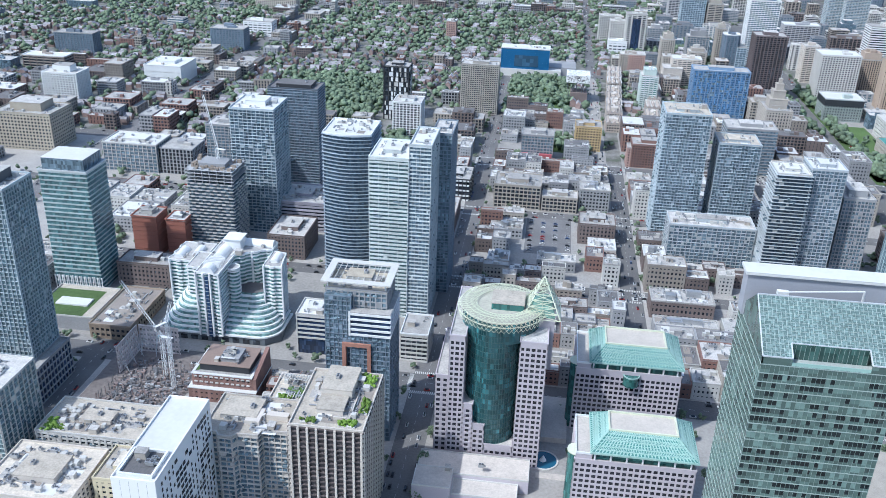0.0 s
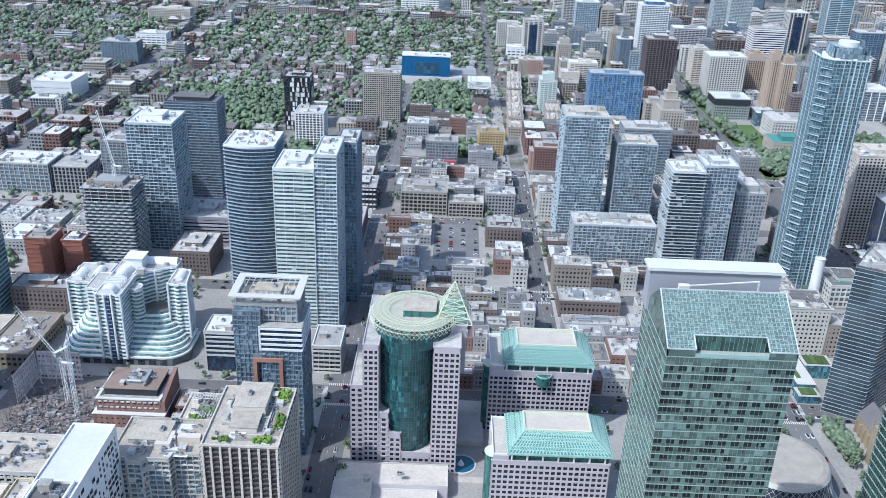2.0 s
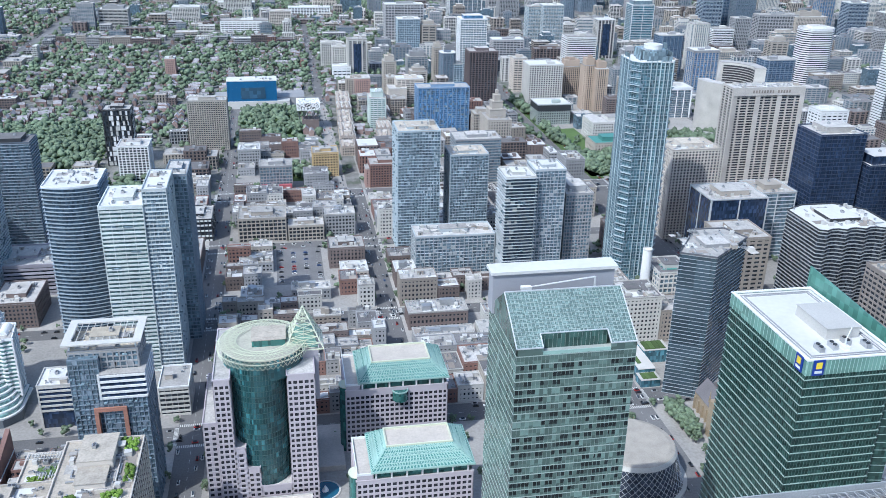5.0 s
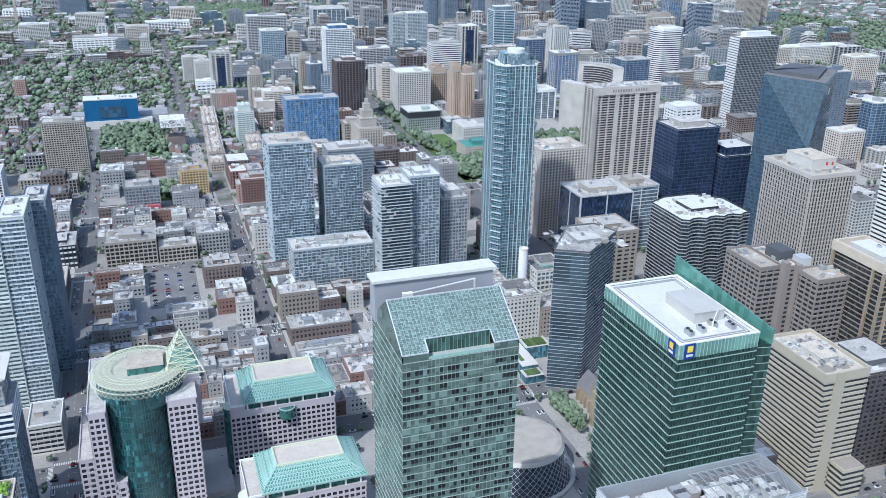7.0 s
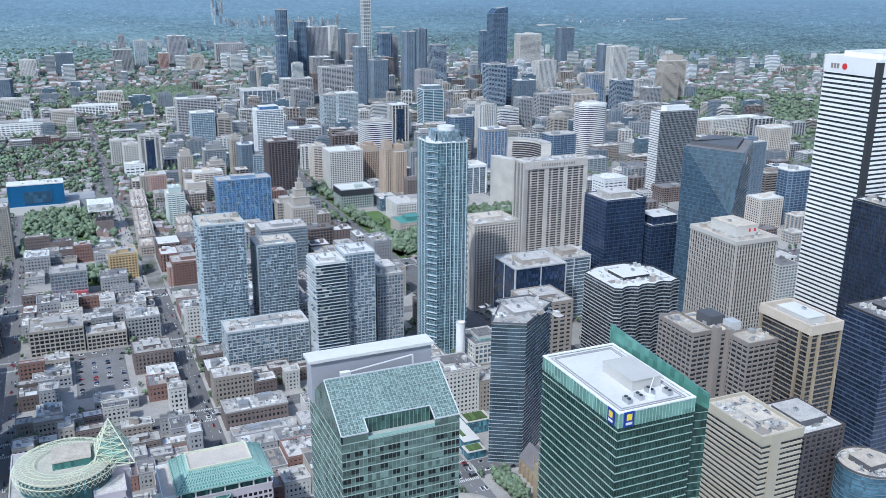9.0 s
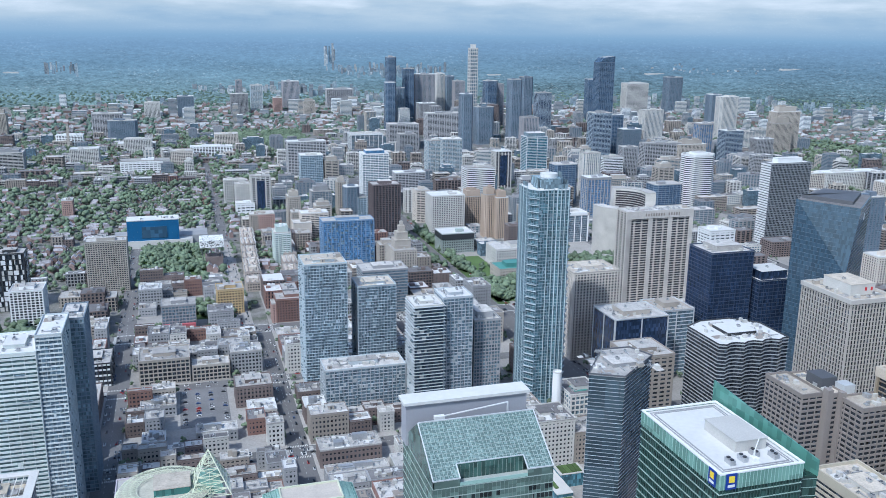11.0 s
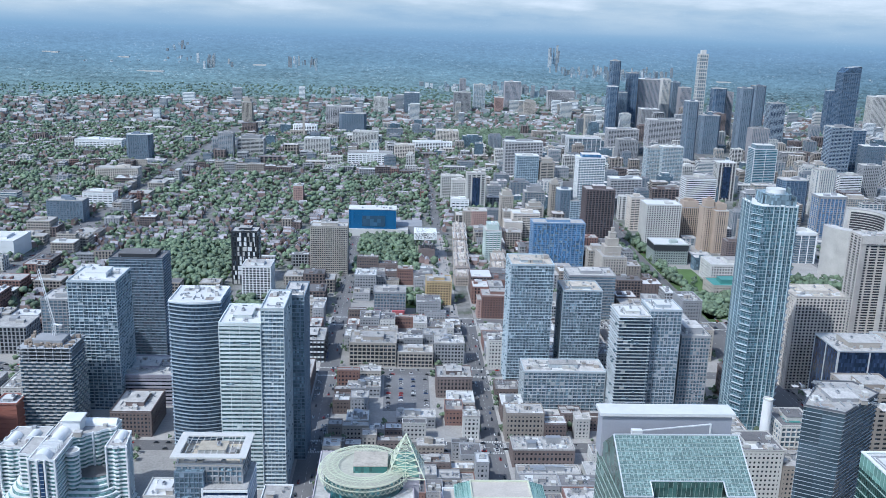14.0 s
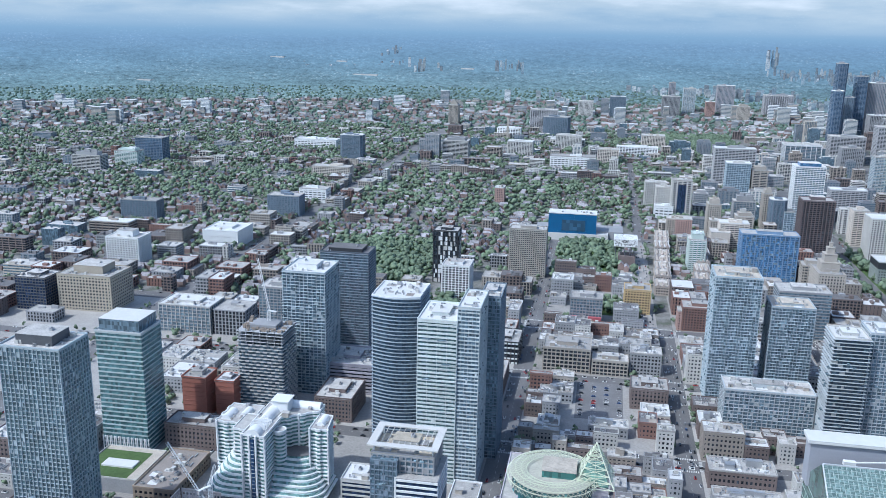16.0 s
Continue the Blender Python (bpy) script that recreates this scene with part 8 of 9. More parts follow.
def fill(x0, x1, y0, y1, hmin, hmax, lot=(14, 30), seed=1, density=0.9, single=True):
    """Street lots between two streets: rows of unlike buildings with small gaps."""
    rng = random.Random(seed)
    made = 0
    y = y0
    while y < y1 - 8:
        d = min(rng.uniform(*lot), y1 - y)
        x = x0
        while x < x1 - 7:
            w = min(rng.uniform(*lot), x1 - x)
            if w > 6 and rng.random() < density and free(x, x + w, y, y + d):
                h = rng.uniform(hmin, hmax) * (1.5 if rng.random() < 0.12 else 1)
                gap = rng.choice((0.6, 3, 5))
                if single and low_made[0] < 210:
                    low_building(x, x + w - 0.6, y, y + d - gap, h, rng)
                    low_made[0] += 1
                else:
                    claim(x, x + w, y, y + d)
                    massed(town, x + w / 2, y + (d - gap) / 2, w - 0.6, d - gap, h, 3.7, (0, rng.choice((2, 3, 3, 4, 5, 5, 6, 7)), rng.choice((9, 9, 9, 10, 10, 11))), rng, int(w / 4))
                made += 1
            x += w
        y += d
    return made


fill(-588, -541, 1010, 2000, 9, 22, seed=21, lot=(14, 40), density=0.6, single=False)
fill(-509, -470, 1010, 2000, 9, 22, seed=22, lot=(14, 40), density=0.6, single=False)
fill(-1200, -600, 1008, 1040, 8, 16, seed=23, lot=(12, 30), density=0.6, single=False)
fill(-1300, 60, 1463, 1495, 8, 18, seed=24, lot=(12, 30), density=0.5, single=False)
fill(-1500, 60, 2024, 2060, 8, 20, seed=25, lot=(16, 40), density=0.5, single=False)
fill(40, 72, 1500, 2000, 8, 18, seed=26, lot=(12, 30), density=0.55, single=False)
tower("loft_warehouse", "beige loft warehouse with large windows", -50, -2, 852, 890, 25, BEIGE, GLASS_DARK, 3.9, 4.2, 0.3, 0.22, 0.3, True, units=5, category="warehouse")
tower("loft_warehouse", "lower beige warehouse wing", 0, 36, 850, 872, 16, BEIGE, GLASS_DARK, 3.9, 4.2, 0.3, 0.22, 0.3, True, units=3, category="warehouse")
tower("brick_hall", "brown brick block beside the car park", 37, 71, 776, 806, 20, DARKBRICK, GLASS_DARK, 3.7, 3.5, 0.5, 0.5, 0.15, True, units=4)
tower("red_fronted_block", "grey block with a red base storey", -30, 8, 1012, 1040, 30, GREY, GLASS_BLUE, 3.6, 4, 0.3, 0.2, 0.2, False, units=4)
_e = thing("shop_front", "low red shop front with an awning", "shop front", -11, 1009)
part("awning", Shape().box(-18, 18, -2, 2, 0.18, 9), plain("faded_red", (0.42, 0.11, 0.13), 0.7), _e)
tower("ochre_block", "ochre and beige apartment block", 34, 66, 1060, 1090, 30, plain("ochre_brick", (0.50, 0.37, 0.20), 0.85), GLASS_DARK, 3.2, 3.4, 0.4, 0.4, 0.2, False, units=3)
tower("brick_hotel", "brick apartment block on the avenue side", 100, 140, 1010, 1040, 28, BRICK, GLASS_DARK, 3.1, 3.4, 0.4, 0.4, 0.2, False, units=3)
tower("church_hall", "long dark store with a red gable sign", -104, -82, 760, 830, 16, DARKBRICK, GLASS_DARK, 4, 4, 0.4, 0.4, 0.2, False, units=3)

fill(-58, 71, 528, 664, 9, 17, seed=3, lot=(11, 26))
fill(-58, 71, 686, 828, 8, 16, seed=4, lot=(11, 24))
fill(-58, 71, 849, 982, 9, 20, seed=5, lot=(11, 26))
fill(-58, 71, 1010, 1180, 9, 22, seed=6, lot=(16, 34))
fill(93, 228, 528, 664, 10, 20, seed=7, lot=(18, 34))
fill(93, 228, 686, 828, 10, 20, seed=8, lot=(18, 34))
fill(93, 228, 849, 982, 10, 22, seed=9, lot=(18, 34))
fill(93, 345, 1010, 1436, 10, 30, seed=10, single=False, lot=(18, 36), density=0.85)
fill(252, 346, 360, 982, 18, 45, seed=11, lot=(26, 44))
fill(-299, -84, 690, 982, 10, 24, seed=12, single=True, lot=(20, 38), density=0.8)
fill(-460, -322, 430, 982, 10, 22, seed=13, single=True, lot=(24, 40), density=0.75)
fill(-760, -500, 560, 1300, 9, 24, seed=14, single=False, lot=(26, 44), density=0.55)
fill(-460, -84, 1010, 1240, 9, 18, seed=15, single=False, lot=(22, 36), density=0.4)
fill(-172, -127, 428, 505, 7, 13, seed=16, lot=(8, 14), density=0.9)
fill(-172, -127, 512, 536, 7, 12, seed=18, lot=(8, 14), density=0.7)
fill(398, 488, 600, 985, 20, 60, seed=17, single=True, lot=(30, 44))


# ---- taller filler east of the avenue and on the far ridge ----
structure("lawn_court", Shape().box(482, 640, 1012, 1058, 0.05, 0.26).box(402, 436, 1112, 1250, 0.05, 0.26), LAWN, "mown lawn beside the court buildings")


far_town = Shape()


def tall_fill(x0, x1, y0, y1, step, hmin, hmax, n, seed, power=1.6):
    rng = random.Random(seed)
    made = 0
    for i in range(n * 6):
        if made >= n:
            break
        x, y = rng.uniform(x0, x1), rng.uniform(y0, y1)
        w, d = (rng.uniform(20, 34), rng.uniform(18, 28)) if rng.random() < 0.6 else (rng.uniform(30, 60), rng.uniform(18, 34))
        if not free(x - w / 2 - step, x + w / 2 + step, y - d / 2 - step, y + d / 2 + step):
            continue
        claim(x - w / 2 - step, x + w / 2 + step, y - d / 2 - step, y + d / 2 + step)
        h = hmin + (hmax - hmin) * rng.random() ** power
        massed(far_town, x, y, w, d, h, 3.3, rng.choice(((0, 4, 9), (0, 6, 9), (0, 7, 9), (1, 5, 9), (1, 6, 10), (1, 12, 10), (1, 4, 9), (1, 1, 9), (1, 12, 10), (1, 5, 10), (0, 5, 9), (0, 3, 10))), rng, rng.choice((0, 0, 5)))
        made += 1


tall_fill(660, 1000, 590, 800, 4, 20, 60, 16, 45)
tall_fill(400, 1000, 800, 1450, 4, 10, 34, 150, 31, 1.3)
tall_fill(1000, 1400, 560, 1500, 5, 12, 45, 110, 44, 1.4)
tall_fill(400, 640, 1400, 2000, 4, 14, 48, 70, 32, 1.5)
tall_fill(110, 350, 1470, 2000, 5, 10, 34, 60, 33, 1.5)
tall_fill(660, 1300, 1450, 2100, 4, 10, 44, 190, 34, 1.5)
tall_fill(200, 1000, 2030, 2600, 5, 10, 44, 190, 35, 1.5)
tall_fill(600, 1150, 2500, 3000, 5, 20, 105, 120, 36, 1.3)
tall_fill(1000, 1700, 1500, 2950, 6, 10, 58, 210, 37, 2.0)
tall_fill(1300, 2300, 700, 1500, 22, 7, 20, 40, 38)
tall_fill(1600, 2600, 1500, 2600, 20, 8, 30, 34, 43, 2.2)
tall_fill(-500, 600, 2050, 2950, 10, 9, 34, 150, 39, 2.0)
tall_fill(-1600, -500, 1300, 2900, 20, 8, 22, 50, 40, 2.0)
tall_fill(-900, -500, 1000, 1300, 10, 10, 26, 14, 41)
tower("campus_slab", "grey-blue slab residence tower", -462, -424, 2232, 2256, 62, GREY, GLASS_BLUE, 3, 5, 0.4, 0.2, 0.3, False, units=1, category="apartment block")
tower("campus_block", "long white campus building", -330, -258, 2690, 2720, 34, WHITE, GLASS_DARK, 4, 8, 0.4, 0.3, 0.3, False, roofmat=ROOFWHITE, units=1, category="college building")
tower("chimney_stack", "tall pale brick chimney stack", -296, -289, 2640, 2647, 68, BEIGE, BEIGE, 8, 7, 0.2, 0.0, 0.1, False, house=0, units=0, category="chimney")
tower("white_laboratory", "long white laboratory wing", 30, 140, 2440, 2470, 24, WHITE, GLASS_DARK, 4, 8, 0.4, 0.3, 0.3, False, roofmat=ROOFWHITE, units=2, category="college building")
tower("white_pavilion", "low white campus pavilion", -160, -60, 2560, 2600, 22, OFFWHITE, GLASS_DARK, 4, 8, 0.4, 0.3, 0.3, False, roofmat=ROOFWHITE, units=2, category="college building")
tower("slim_tower", "pale grey slender tower with a stepped top", 1037, 1067, 3106, 3134, 238, OFFWHITE, GLASS_BLUE, 12, 7, 0.3, 0.3, 0.3, False, roofmat=ROOFWHITE, house=14, house_size=0.55, house_mat=OFFWHITE, units=0, category="apartment tower")


tagged(new("town_blocks", town.mesh("town_blocks", *MASS_MATS)), "brick and concrete street buildings with flat roofs", "buildings", kind="stuff")
tagged(new("city_blocks", far_town.mesh("city_blocks", *MASS_MATS)), "far beige, grey and blue towers and mid-rises", "buildings", kind="stuff")


# ---- far districts as massed stuff ----
def far_blocks():
    rng = random.Random(50)
    s = Shape()
    for i in range(330):
        a, r = radians(rng.uniform(-42, 58)), 3050 + 420 * rng.random()
        if rng.random() < 0.5:
            a = radians(rng.gauss(14, 4)) if rng.random() < 0.6 else radians(rng.gauss(36, 8))
        x, y = r * math.sin(a), r * math.cos(a)
        k = 1 if r < 3300 else max(0.25, 1.2 - (r - 3300) / 1700)
        w, d = rng.uniform(15, 40) * k, rng.uniform(12, 26) * k
        h = rng.choice((8, 8, 10, 12, 14, 26, 40, 55)) * k * rng.uniform(0.7, 1.3)
        z = ground_z(x, y)
        mat_i = rng.randrange(4)
        s.box(x - w / 2, x + w / 2, y - d / 2, y + d / 2, z - 10, z + h, mat_i, 4)
        n = int(h / (4 * k))
        for j in range(n):
            zz = z + (j + 0.5) * h / max(1, n)
            s.box(x - w / 2 - 0.3, x + w / 2 + 0.3, y - d / 2 - 0.3, y + d / 2 + 0.3, zz, zz + 1.4 * k, 5)
    tagged(new("far_blocks", s.mesh("far_blocks", OFFWHITE, BEIGE, GREY, WHITE, ROOFWHITE, GLASS_BLUE)), "pale far-off tower blocks and sheds among trees", "buildings", kind="stuff")



def far_clusters():
    """Groups of far-off tower blocks that stand up from the wooded plain."""
    rng = random.Random(51)
    s = Shape()
    for bearing, spread, r, n, tall in ((8.5, 2.6, 3700, 46, 34), (13.5, 2.6, 3560, 40, 30), (9.5, 0.4, 4500, 9, 80), (14.0, 2.4, 4180, 70, 42), (11.0, 1.6, 4250, 30, 30), (-14.0, 0.6, 4650, 9, 26), (31.5, 0.5, 4450, 9, 10), (3.0, 3.0, 3800, 26, 18), (-6.2, 1.2, 4230, 12, 50), (-11.5, 1.0, 4230, 11, 48), (-13.5, 0.8, 4350, 8, 14), (-18.0, 3.5, 4300, 7, 8), (-2.0, 3.0, 3500, 20, 26), (33.0, 3.5, 4400, 14, 12), (25.0, 4.0, 3560, 36, 30), (34.0, 6.0, 3540, 44, 32), (44.0, 5.0, 3560, 30, 28), (-24.0, 4.0, 3560, 8, 12)):
        for i in range(n):
            a, q = radians(rng.gauss(bearing, spread * 0.6)), r + rng.uniform(-90, 90)
            x, y = q * math.sin(a), q * math.cos(a)
            w, d, h = rng.uniform(9, 20), rng.uniform(8, 14), tall * rng.uniform(0.35, 1.15)
            if r > 4000:
                w, d = w * 0.6, d * 0.6
            z, m = ground_z(x, y), rng.choice((0, 1, 1, 2, 2, 3))
            s.box(x - w / 2, x + w / 2, y - d / 2, y + d / 2, z - 6, z + h, m, 4)
            k = max(2, int(h / 4))
            for j in range(k):
                zz = z + (j + 0.4) * h / k
                s.box(x - w / 2 - 0.2, x + w / 2 + 0.2, y - d / 2 - 0.2, y + d / 2 + 0.2, zz, zz + h / k * 0.4, 5)
    for bearing, r, w in ((-15.5, 4050, 110), (-29.0, 3900, 60), (-17.0, 4400, 50), (-9.0, 4250, 60), (30.0, 4300, 90), (38.0, 4500, 120), (20.0, 4200, 60), (-21.0, 4500, 70)):
        x, y = r * math.sin(radians(bearing)), r * math.cos(radians(bearing))
        s.box(x - w / 2, x + w / 2, y - 14, y + 14, ground_z(x, y) - 4, ground_z(x, y) + 3.5, 0, 4)
    tagged(new("far_clusters", s.mesh("far_clusters", OFFWHITE, GREY, PALEBLUEWALL, WHITE, ROOF, GLASS_BLUE)), "clusters of grey far-off tower blocks and sheds", "buildings", kind="stuff")


far_blocks()
far_clusters()


def leafy(name, clumps, mat, label, seed):
    """Tree crowns as many uneven leaf clumps. clumps: rows of x, y, z, sx, sy, sz."""
    rng = np.random.default_rng(seed)
    bm = bmesh.new()
    bmesh.ops.create_icosphere(bm, subdivisions=1, radius=1)
    tv = np.array([v.co[:] for v in bm.verts])
    tf = np.array([[v.index for v in f.verts] for f in bm.faces])
    bm.free()
    c = np.array(clumps, float)
    v = tv[None] * c[:, None, 3:6]
    v = v * rng.uniform(0.62, 1.3, (len(c), len(tv), 1)) + c[:, None, :3]
    f = (tf[None] + (np.arange(len(c)) * len(tv))[:, None, None]).reshape(-1, 3)
    me = bpy.data.meshes.new(name)
    me.vertices.add(len(c) * len(tv))
    me.vertices.foreach_set("co", v.reshape(-1))
    me.loops.add(f.size)
    me.loops.foreach_set("vertex_index", f.reshape(-1).astype(np.int32))
    me.polygons.add(len(f))
    me.polygons.foreach_set("loop_start", np.arange(0, f.size, 3, dtype=np.int32))
    me.materials.append(mat)
    me.update()
    me.validate()
    return tagged(new(name, me), label, "trees", kind="stuff")


def houses_and_trees():
    rng = random.Random(60)
    s = Shape()
    trees = []

    def house(x, y, w, d, h, turn):
        c, n = math.cos(turn), math.sin(turn)

        def at(a, b, z):
            return (x + a * c - b * n, y + a * n + b * c, z)

        i = len(s.v)
        z0 = ground_z(x, y) - 0.5
        s.v += [at(-w, -d, z0), at(w, -d, z0), at(w, d, z0), at(-w, d, z0), at(-w, -d, h), at(w, -d, h), at(w, d, h), at(-w, d, h), at(0, -d, h + w * 0.9), at(0, d, h + w * 0.9)]
        s.f += [(i, i + 1, i + 5, i + 8, i + 4), (i + 2, i + 3, i + 7, i + 9, i + 6), (i + 1, i + 2, i + 6, i + 5), (i + 3, i, i + 4, i + 7), (i + 5, i + 6, i + 9, i + 8), (i + 7, i + 4, i + 8, i + 9)]
        s.m += [0, 0, 0, 0, 1, 1]

    def tree(x, y, size, k):
        z = ground_z(x, y)
        for j in range(k):
            trees.append((x + rng.uniform(-0.45, 0.45) * size, y + rng.uniform(-0.45, 0.45) * size, z + size * rng.uniform(0.45, 0.95),
                          size * rng.uniform(0.3, 0.5), size * rng.uniform(0.3, 0.5), size * rng.uniform(0.25, 0.42)))

    def lot_ok(x, y):
        a = math.degrees(math.atan2(x, y))
        return -38 < a < 15 and math.hypot(x, y) < 2995 and not (x > -330 and y < 1250) and x < 340

    by = 1010
    while by < 2990:
        bh = rng.uniform(170, 280)
        bx = -2400.0
        while bx < 345:
            bw = rng.uniform(66, 92)
            side_on = rng.random() < 0.35
            length, across = (bw, bh) if side_on else (bh, bw)
            rows_ = max(2, int(across / 24))
            for row in range(rows_):
                off = across * (row + 0.5) / rows_ + rng.uniform(-5, 5)
                run = 6.0
                while run < length - 5:
                    run += rng.uniform(5.5, 9.5)
                    o = off + rng.uniform(-6, 6)
                    x, y = (bx + run, by + o) if side_on else (bx + o, by + run)
                    if not lot_ok(x, y):
                        continue
                    if rng.random() < (0.74 if y < 1600 else 0.48) and free(x - 4, x + 4, y - 4, y + 4):
                        house(x, y, rng.uniform(2.6, 4.2), rng.uniform(4, 8), rng.uniform(5, 8.5), math.pi / 2 * ((rng.random() < 0.75) != side_on))
                    for reach, chance in ((18, 0.6),):
                        if rng.random() < chance:
                            tx, ty = x + rng.uniform(-reach, reach), y + rng.uniform(-reach, reach)
                            if free(tx - 3, tx + 3, ty - 3, ty + 3):
                                tree(tx, ty, rng.uniform(6, 13), 2)
            bx += bw + 6
        by += bh + 10
    for a, b, c, d in PARKS + WOODS[:4]:
        for i in range(int((b - a) * (d - c) / 60)):
            tree(rng.uniform(a, b), rng.uniform(c, d), rng.uniform(7, 12), 3)
    for i in range(6000):
        x, y = rng.uniform(-2000, 340), rng.uniform(1010, 2990)
        if lot_ok(x, y) and free(x - 2, x + 2, y - 2, y + 2):
            tree(x, y, rng.uniform(6, 13), 2)
    for i in range(5200):
        x, y = rng.uniform(-2100, 340), rng.uniform(1600, 2990)
        if lot_ok(x, y) and free(x - 2, x + 2, y - 2, y + 2):
            tree(x, y, rng.uniform(8, 14), 2)
    for i in range(900):
        x, y = rng.uniform(-470, 340), rng.uniform(690, 1440)
        if free(x - 2, x + 2, y - 2, y + 2):
            tree(x, y, rng.uniform(5, 9), 3)
    for i in range(2600):
        a, r = radians(rng.uniform(-8, 60)), rng.uniform(1500, 3000)
        x, y = r * math.sin(a), r * math.cos(a)
        if free(x - 4, x + 4, y - 4, y + 4):
            tree(x, y, rng.uniform(8, 14), 2)
    for i in range(5500):
        a, r = radians(rng.uniform(37, 63)), 3000 * math.sqrt(rng.uniform(0.2, 1.0))
        x, y = r * math.sin(a), r * math.cos(a)
        if x > 1150 and free(x - 2, x + 2, y - 2, y + 2):
            tree(x, y, rng.uniform(8, 15), 2)
    tagged(new("row_houses", s.mesh("row_houses", HOUSEWALL, HOUSEROOF)), "rows of brick houses with grey gable roofs", "houses", kind="stuff")
    leafy("street_trees", trees, LEAF, "green spring street trees between houses", 61)
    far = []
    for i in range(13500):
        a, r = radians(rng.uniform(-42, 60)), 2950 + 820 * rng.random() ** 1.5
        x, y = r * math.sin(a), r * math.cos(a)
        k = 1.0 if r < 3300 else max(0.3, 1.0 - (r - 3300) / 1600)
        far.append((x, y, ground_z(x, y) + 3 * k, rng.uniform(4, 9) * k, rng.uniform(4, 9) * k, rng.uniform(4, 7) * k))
    leafy("far_woods", far, LEAFHAZED, "far-off suburban woods in a green tinted blue for haze", 62)
    s = Shape()
    for i in range(2000):
        a, r = radians(rng.uniform(-42, 56)), 2980 + 500 * rng.random() ** 1.2
        x, y = r * math.sin(a), r * math.cos(a)
        k = 1.0 if r < 3300 else max(0.3, 1.0 - (r - 3300) / 1600)
        house(x, y, rng.uniform(4, 8) * k, rng.uniform(6, 14) * k, ground_z(x, y) + rng.uniform(6, 10) * k, rng.choice((0, math.pi / 2)))
    tagged(new("far_houses", s.mesh("far_houses", HOUSEWALL, plain("far_roofs", (0.30, 0.30, 0.31), 0.9, vary=0.6, island=True))), "far-off suburban houses between trees", "houses", kind="stuff")


houses_and_trees()


# ---- single trees near by ----
def tree_kind(seed, size):
    """A trunk with limbs, and a crown of many small leaf clumps with gaps."""
    rng = random.Random(seed)
    e = thing("tree", "green broad-leaved street tree in spring leaf", "tree", 0, 0, 0, group="street trees")
    t = Shape()
    t.solid([(0.35 * math.cos(a), 0.35 * math.sin(a), -0.2) for a in (0, 1.57, 3.14, 4.71)], [(0.2 * math.cos(a), 0.2 * math.sin(a), size * 0.45) for a in (0, 1.57, 3.14, 4.71)])
    for i in range(6):
        a = i * 1.05
        t.rod((0, 0, size * (0.3 + 0.03 * i)), (size * 0.3 * math.cos(a), size * 0.3 * math.sin(a), size * 0.68), 0.1)
    part("trunk", t, BARK, e)
    bm = bmesh.new()
    for i in range(60):
        a, r, z = rng.uniform(0, 6.28), size * 0.4 * math.sqrt(rng.random()), rng.uniform(0.4, 1.0)
        r *= 1.15 - abs(z - 0.6) * 1.6
        k = size * rng.uniform(0.06, 0.13)
        m = pose(r * math.cos(a), r * math.sin(a), z * size, rng.uniform(0, 180), rng.uniform(0, 180), 0) @ Matrix.Diagonal((k, k * rng.uniform(0.6, 1), k * 0.6, 1))
        bmesh.ops.create_icosphere(bm, subdivisions=1, radius=1, matrix=m)
    for v in bm.verts:
        v.co += Vector((rng.uniform(-1, 1), rng.uniform(-1, 1), rng.uniform(-1, 1))) * size * 0.02
    me = bpy.data.meshes.new("crown")
    bm.to_mesh(me)
    bm.free()
    me.materials.append(LEAF)
    part("crown", me, None, e)
    return e


TREES = [tree_kind(1, 9), tree_kind(2, 11), tree_kind(3, 8)]
placed = [0, 0, 0]
tree_rng = random.Random(70)


def plant(x, y, z=None):
    k = tree_rng.randrange(3)
    m = pose(x, y, 0.18 if z is None else z, 0, 0, tree_rng.uniform(0, 360))
    if not placed[k]:
        TREES[k].matrix_basis = m
        placed[k] = 1
        return
    copy_thing(TREES[k], m)


for a, b, c, d in PARKS:
    n = int((b - a) * (d - c) / 420)
    for i in range(min(n, 30)):
        plant(tree_rng.uniform(a + 3, b - 3), tree_rng.uniform(c + 3, d - 3))
for _y in range(360, 660, 30):
    if _y not in (510, 330):
        plant(-57.5, _y + 4)
for _x, _y in ((-52, 690), (-54, 665), (-45, 560), (70, 540), (226, 500), (230, 470), (228, 485), (262, 440), (262, 455), (265, 470), (100, 470), (108, 480), (104, 500), (112, 440)):
    plant(_x, _y)

# planters on roofs
def planter(x, y, z, w, d, seed):
    e = thing("roof_planter", "green shrubs in a rooftop planter", "planter", x, y, z)
    part("box", Shape().box(-w / 2, w / 2, -d / 2, d / 2, 0, 0.7), OFFWHITE, e)
    rng = random.Random(seed)
    bm = bmesh.new()
    for i in range(int(14 + w * d * 0.6)):
        k = rng.uniform(0.5, 1.2)
        bmesh.ops.create_icosphere(bm, subdivisions=1, radius=k, matrix=pose(rng.uniform(-w / 2, w / 2), rng.uniform(-d / 2, d / 2), 0.8 + k * rng.uniform(0.3, 1.4)))
    for v in bm.verts:
        v.co += Vector((rng.uniform(-1, 1), rng.uniform(-1, 1), rng.uniform(-1, 1))) * 0.25
    me = bpy.data.meshes.new("shrubs")
    bm.to_mesh(me)
    bm.free()
    me.materials.append(plain("bright_leaves", (0.13, 0.22, 0.03), 0.7, vary=0.4) if "bright_leaves" not in bpy.data.materials else bpy.data.materials["bright_leaves"])
    part("shrubs", me, None, e)


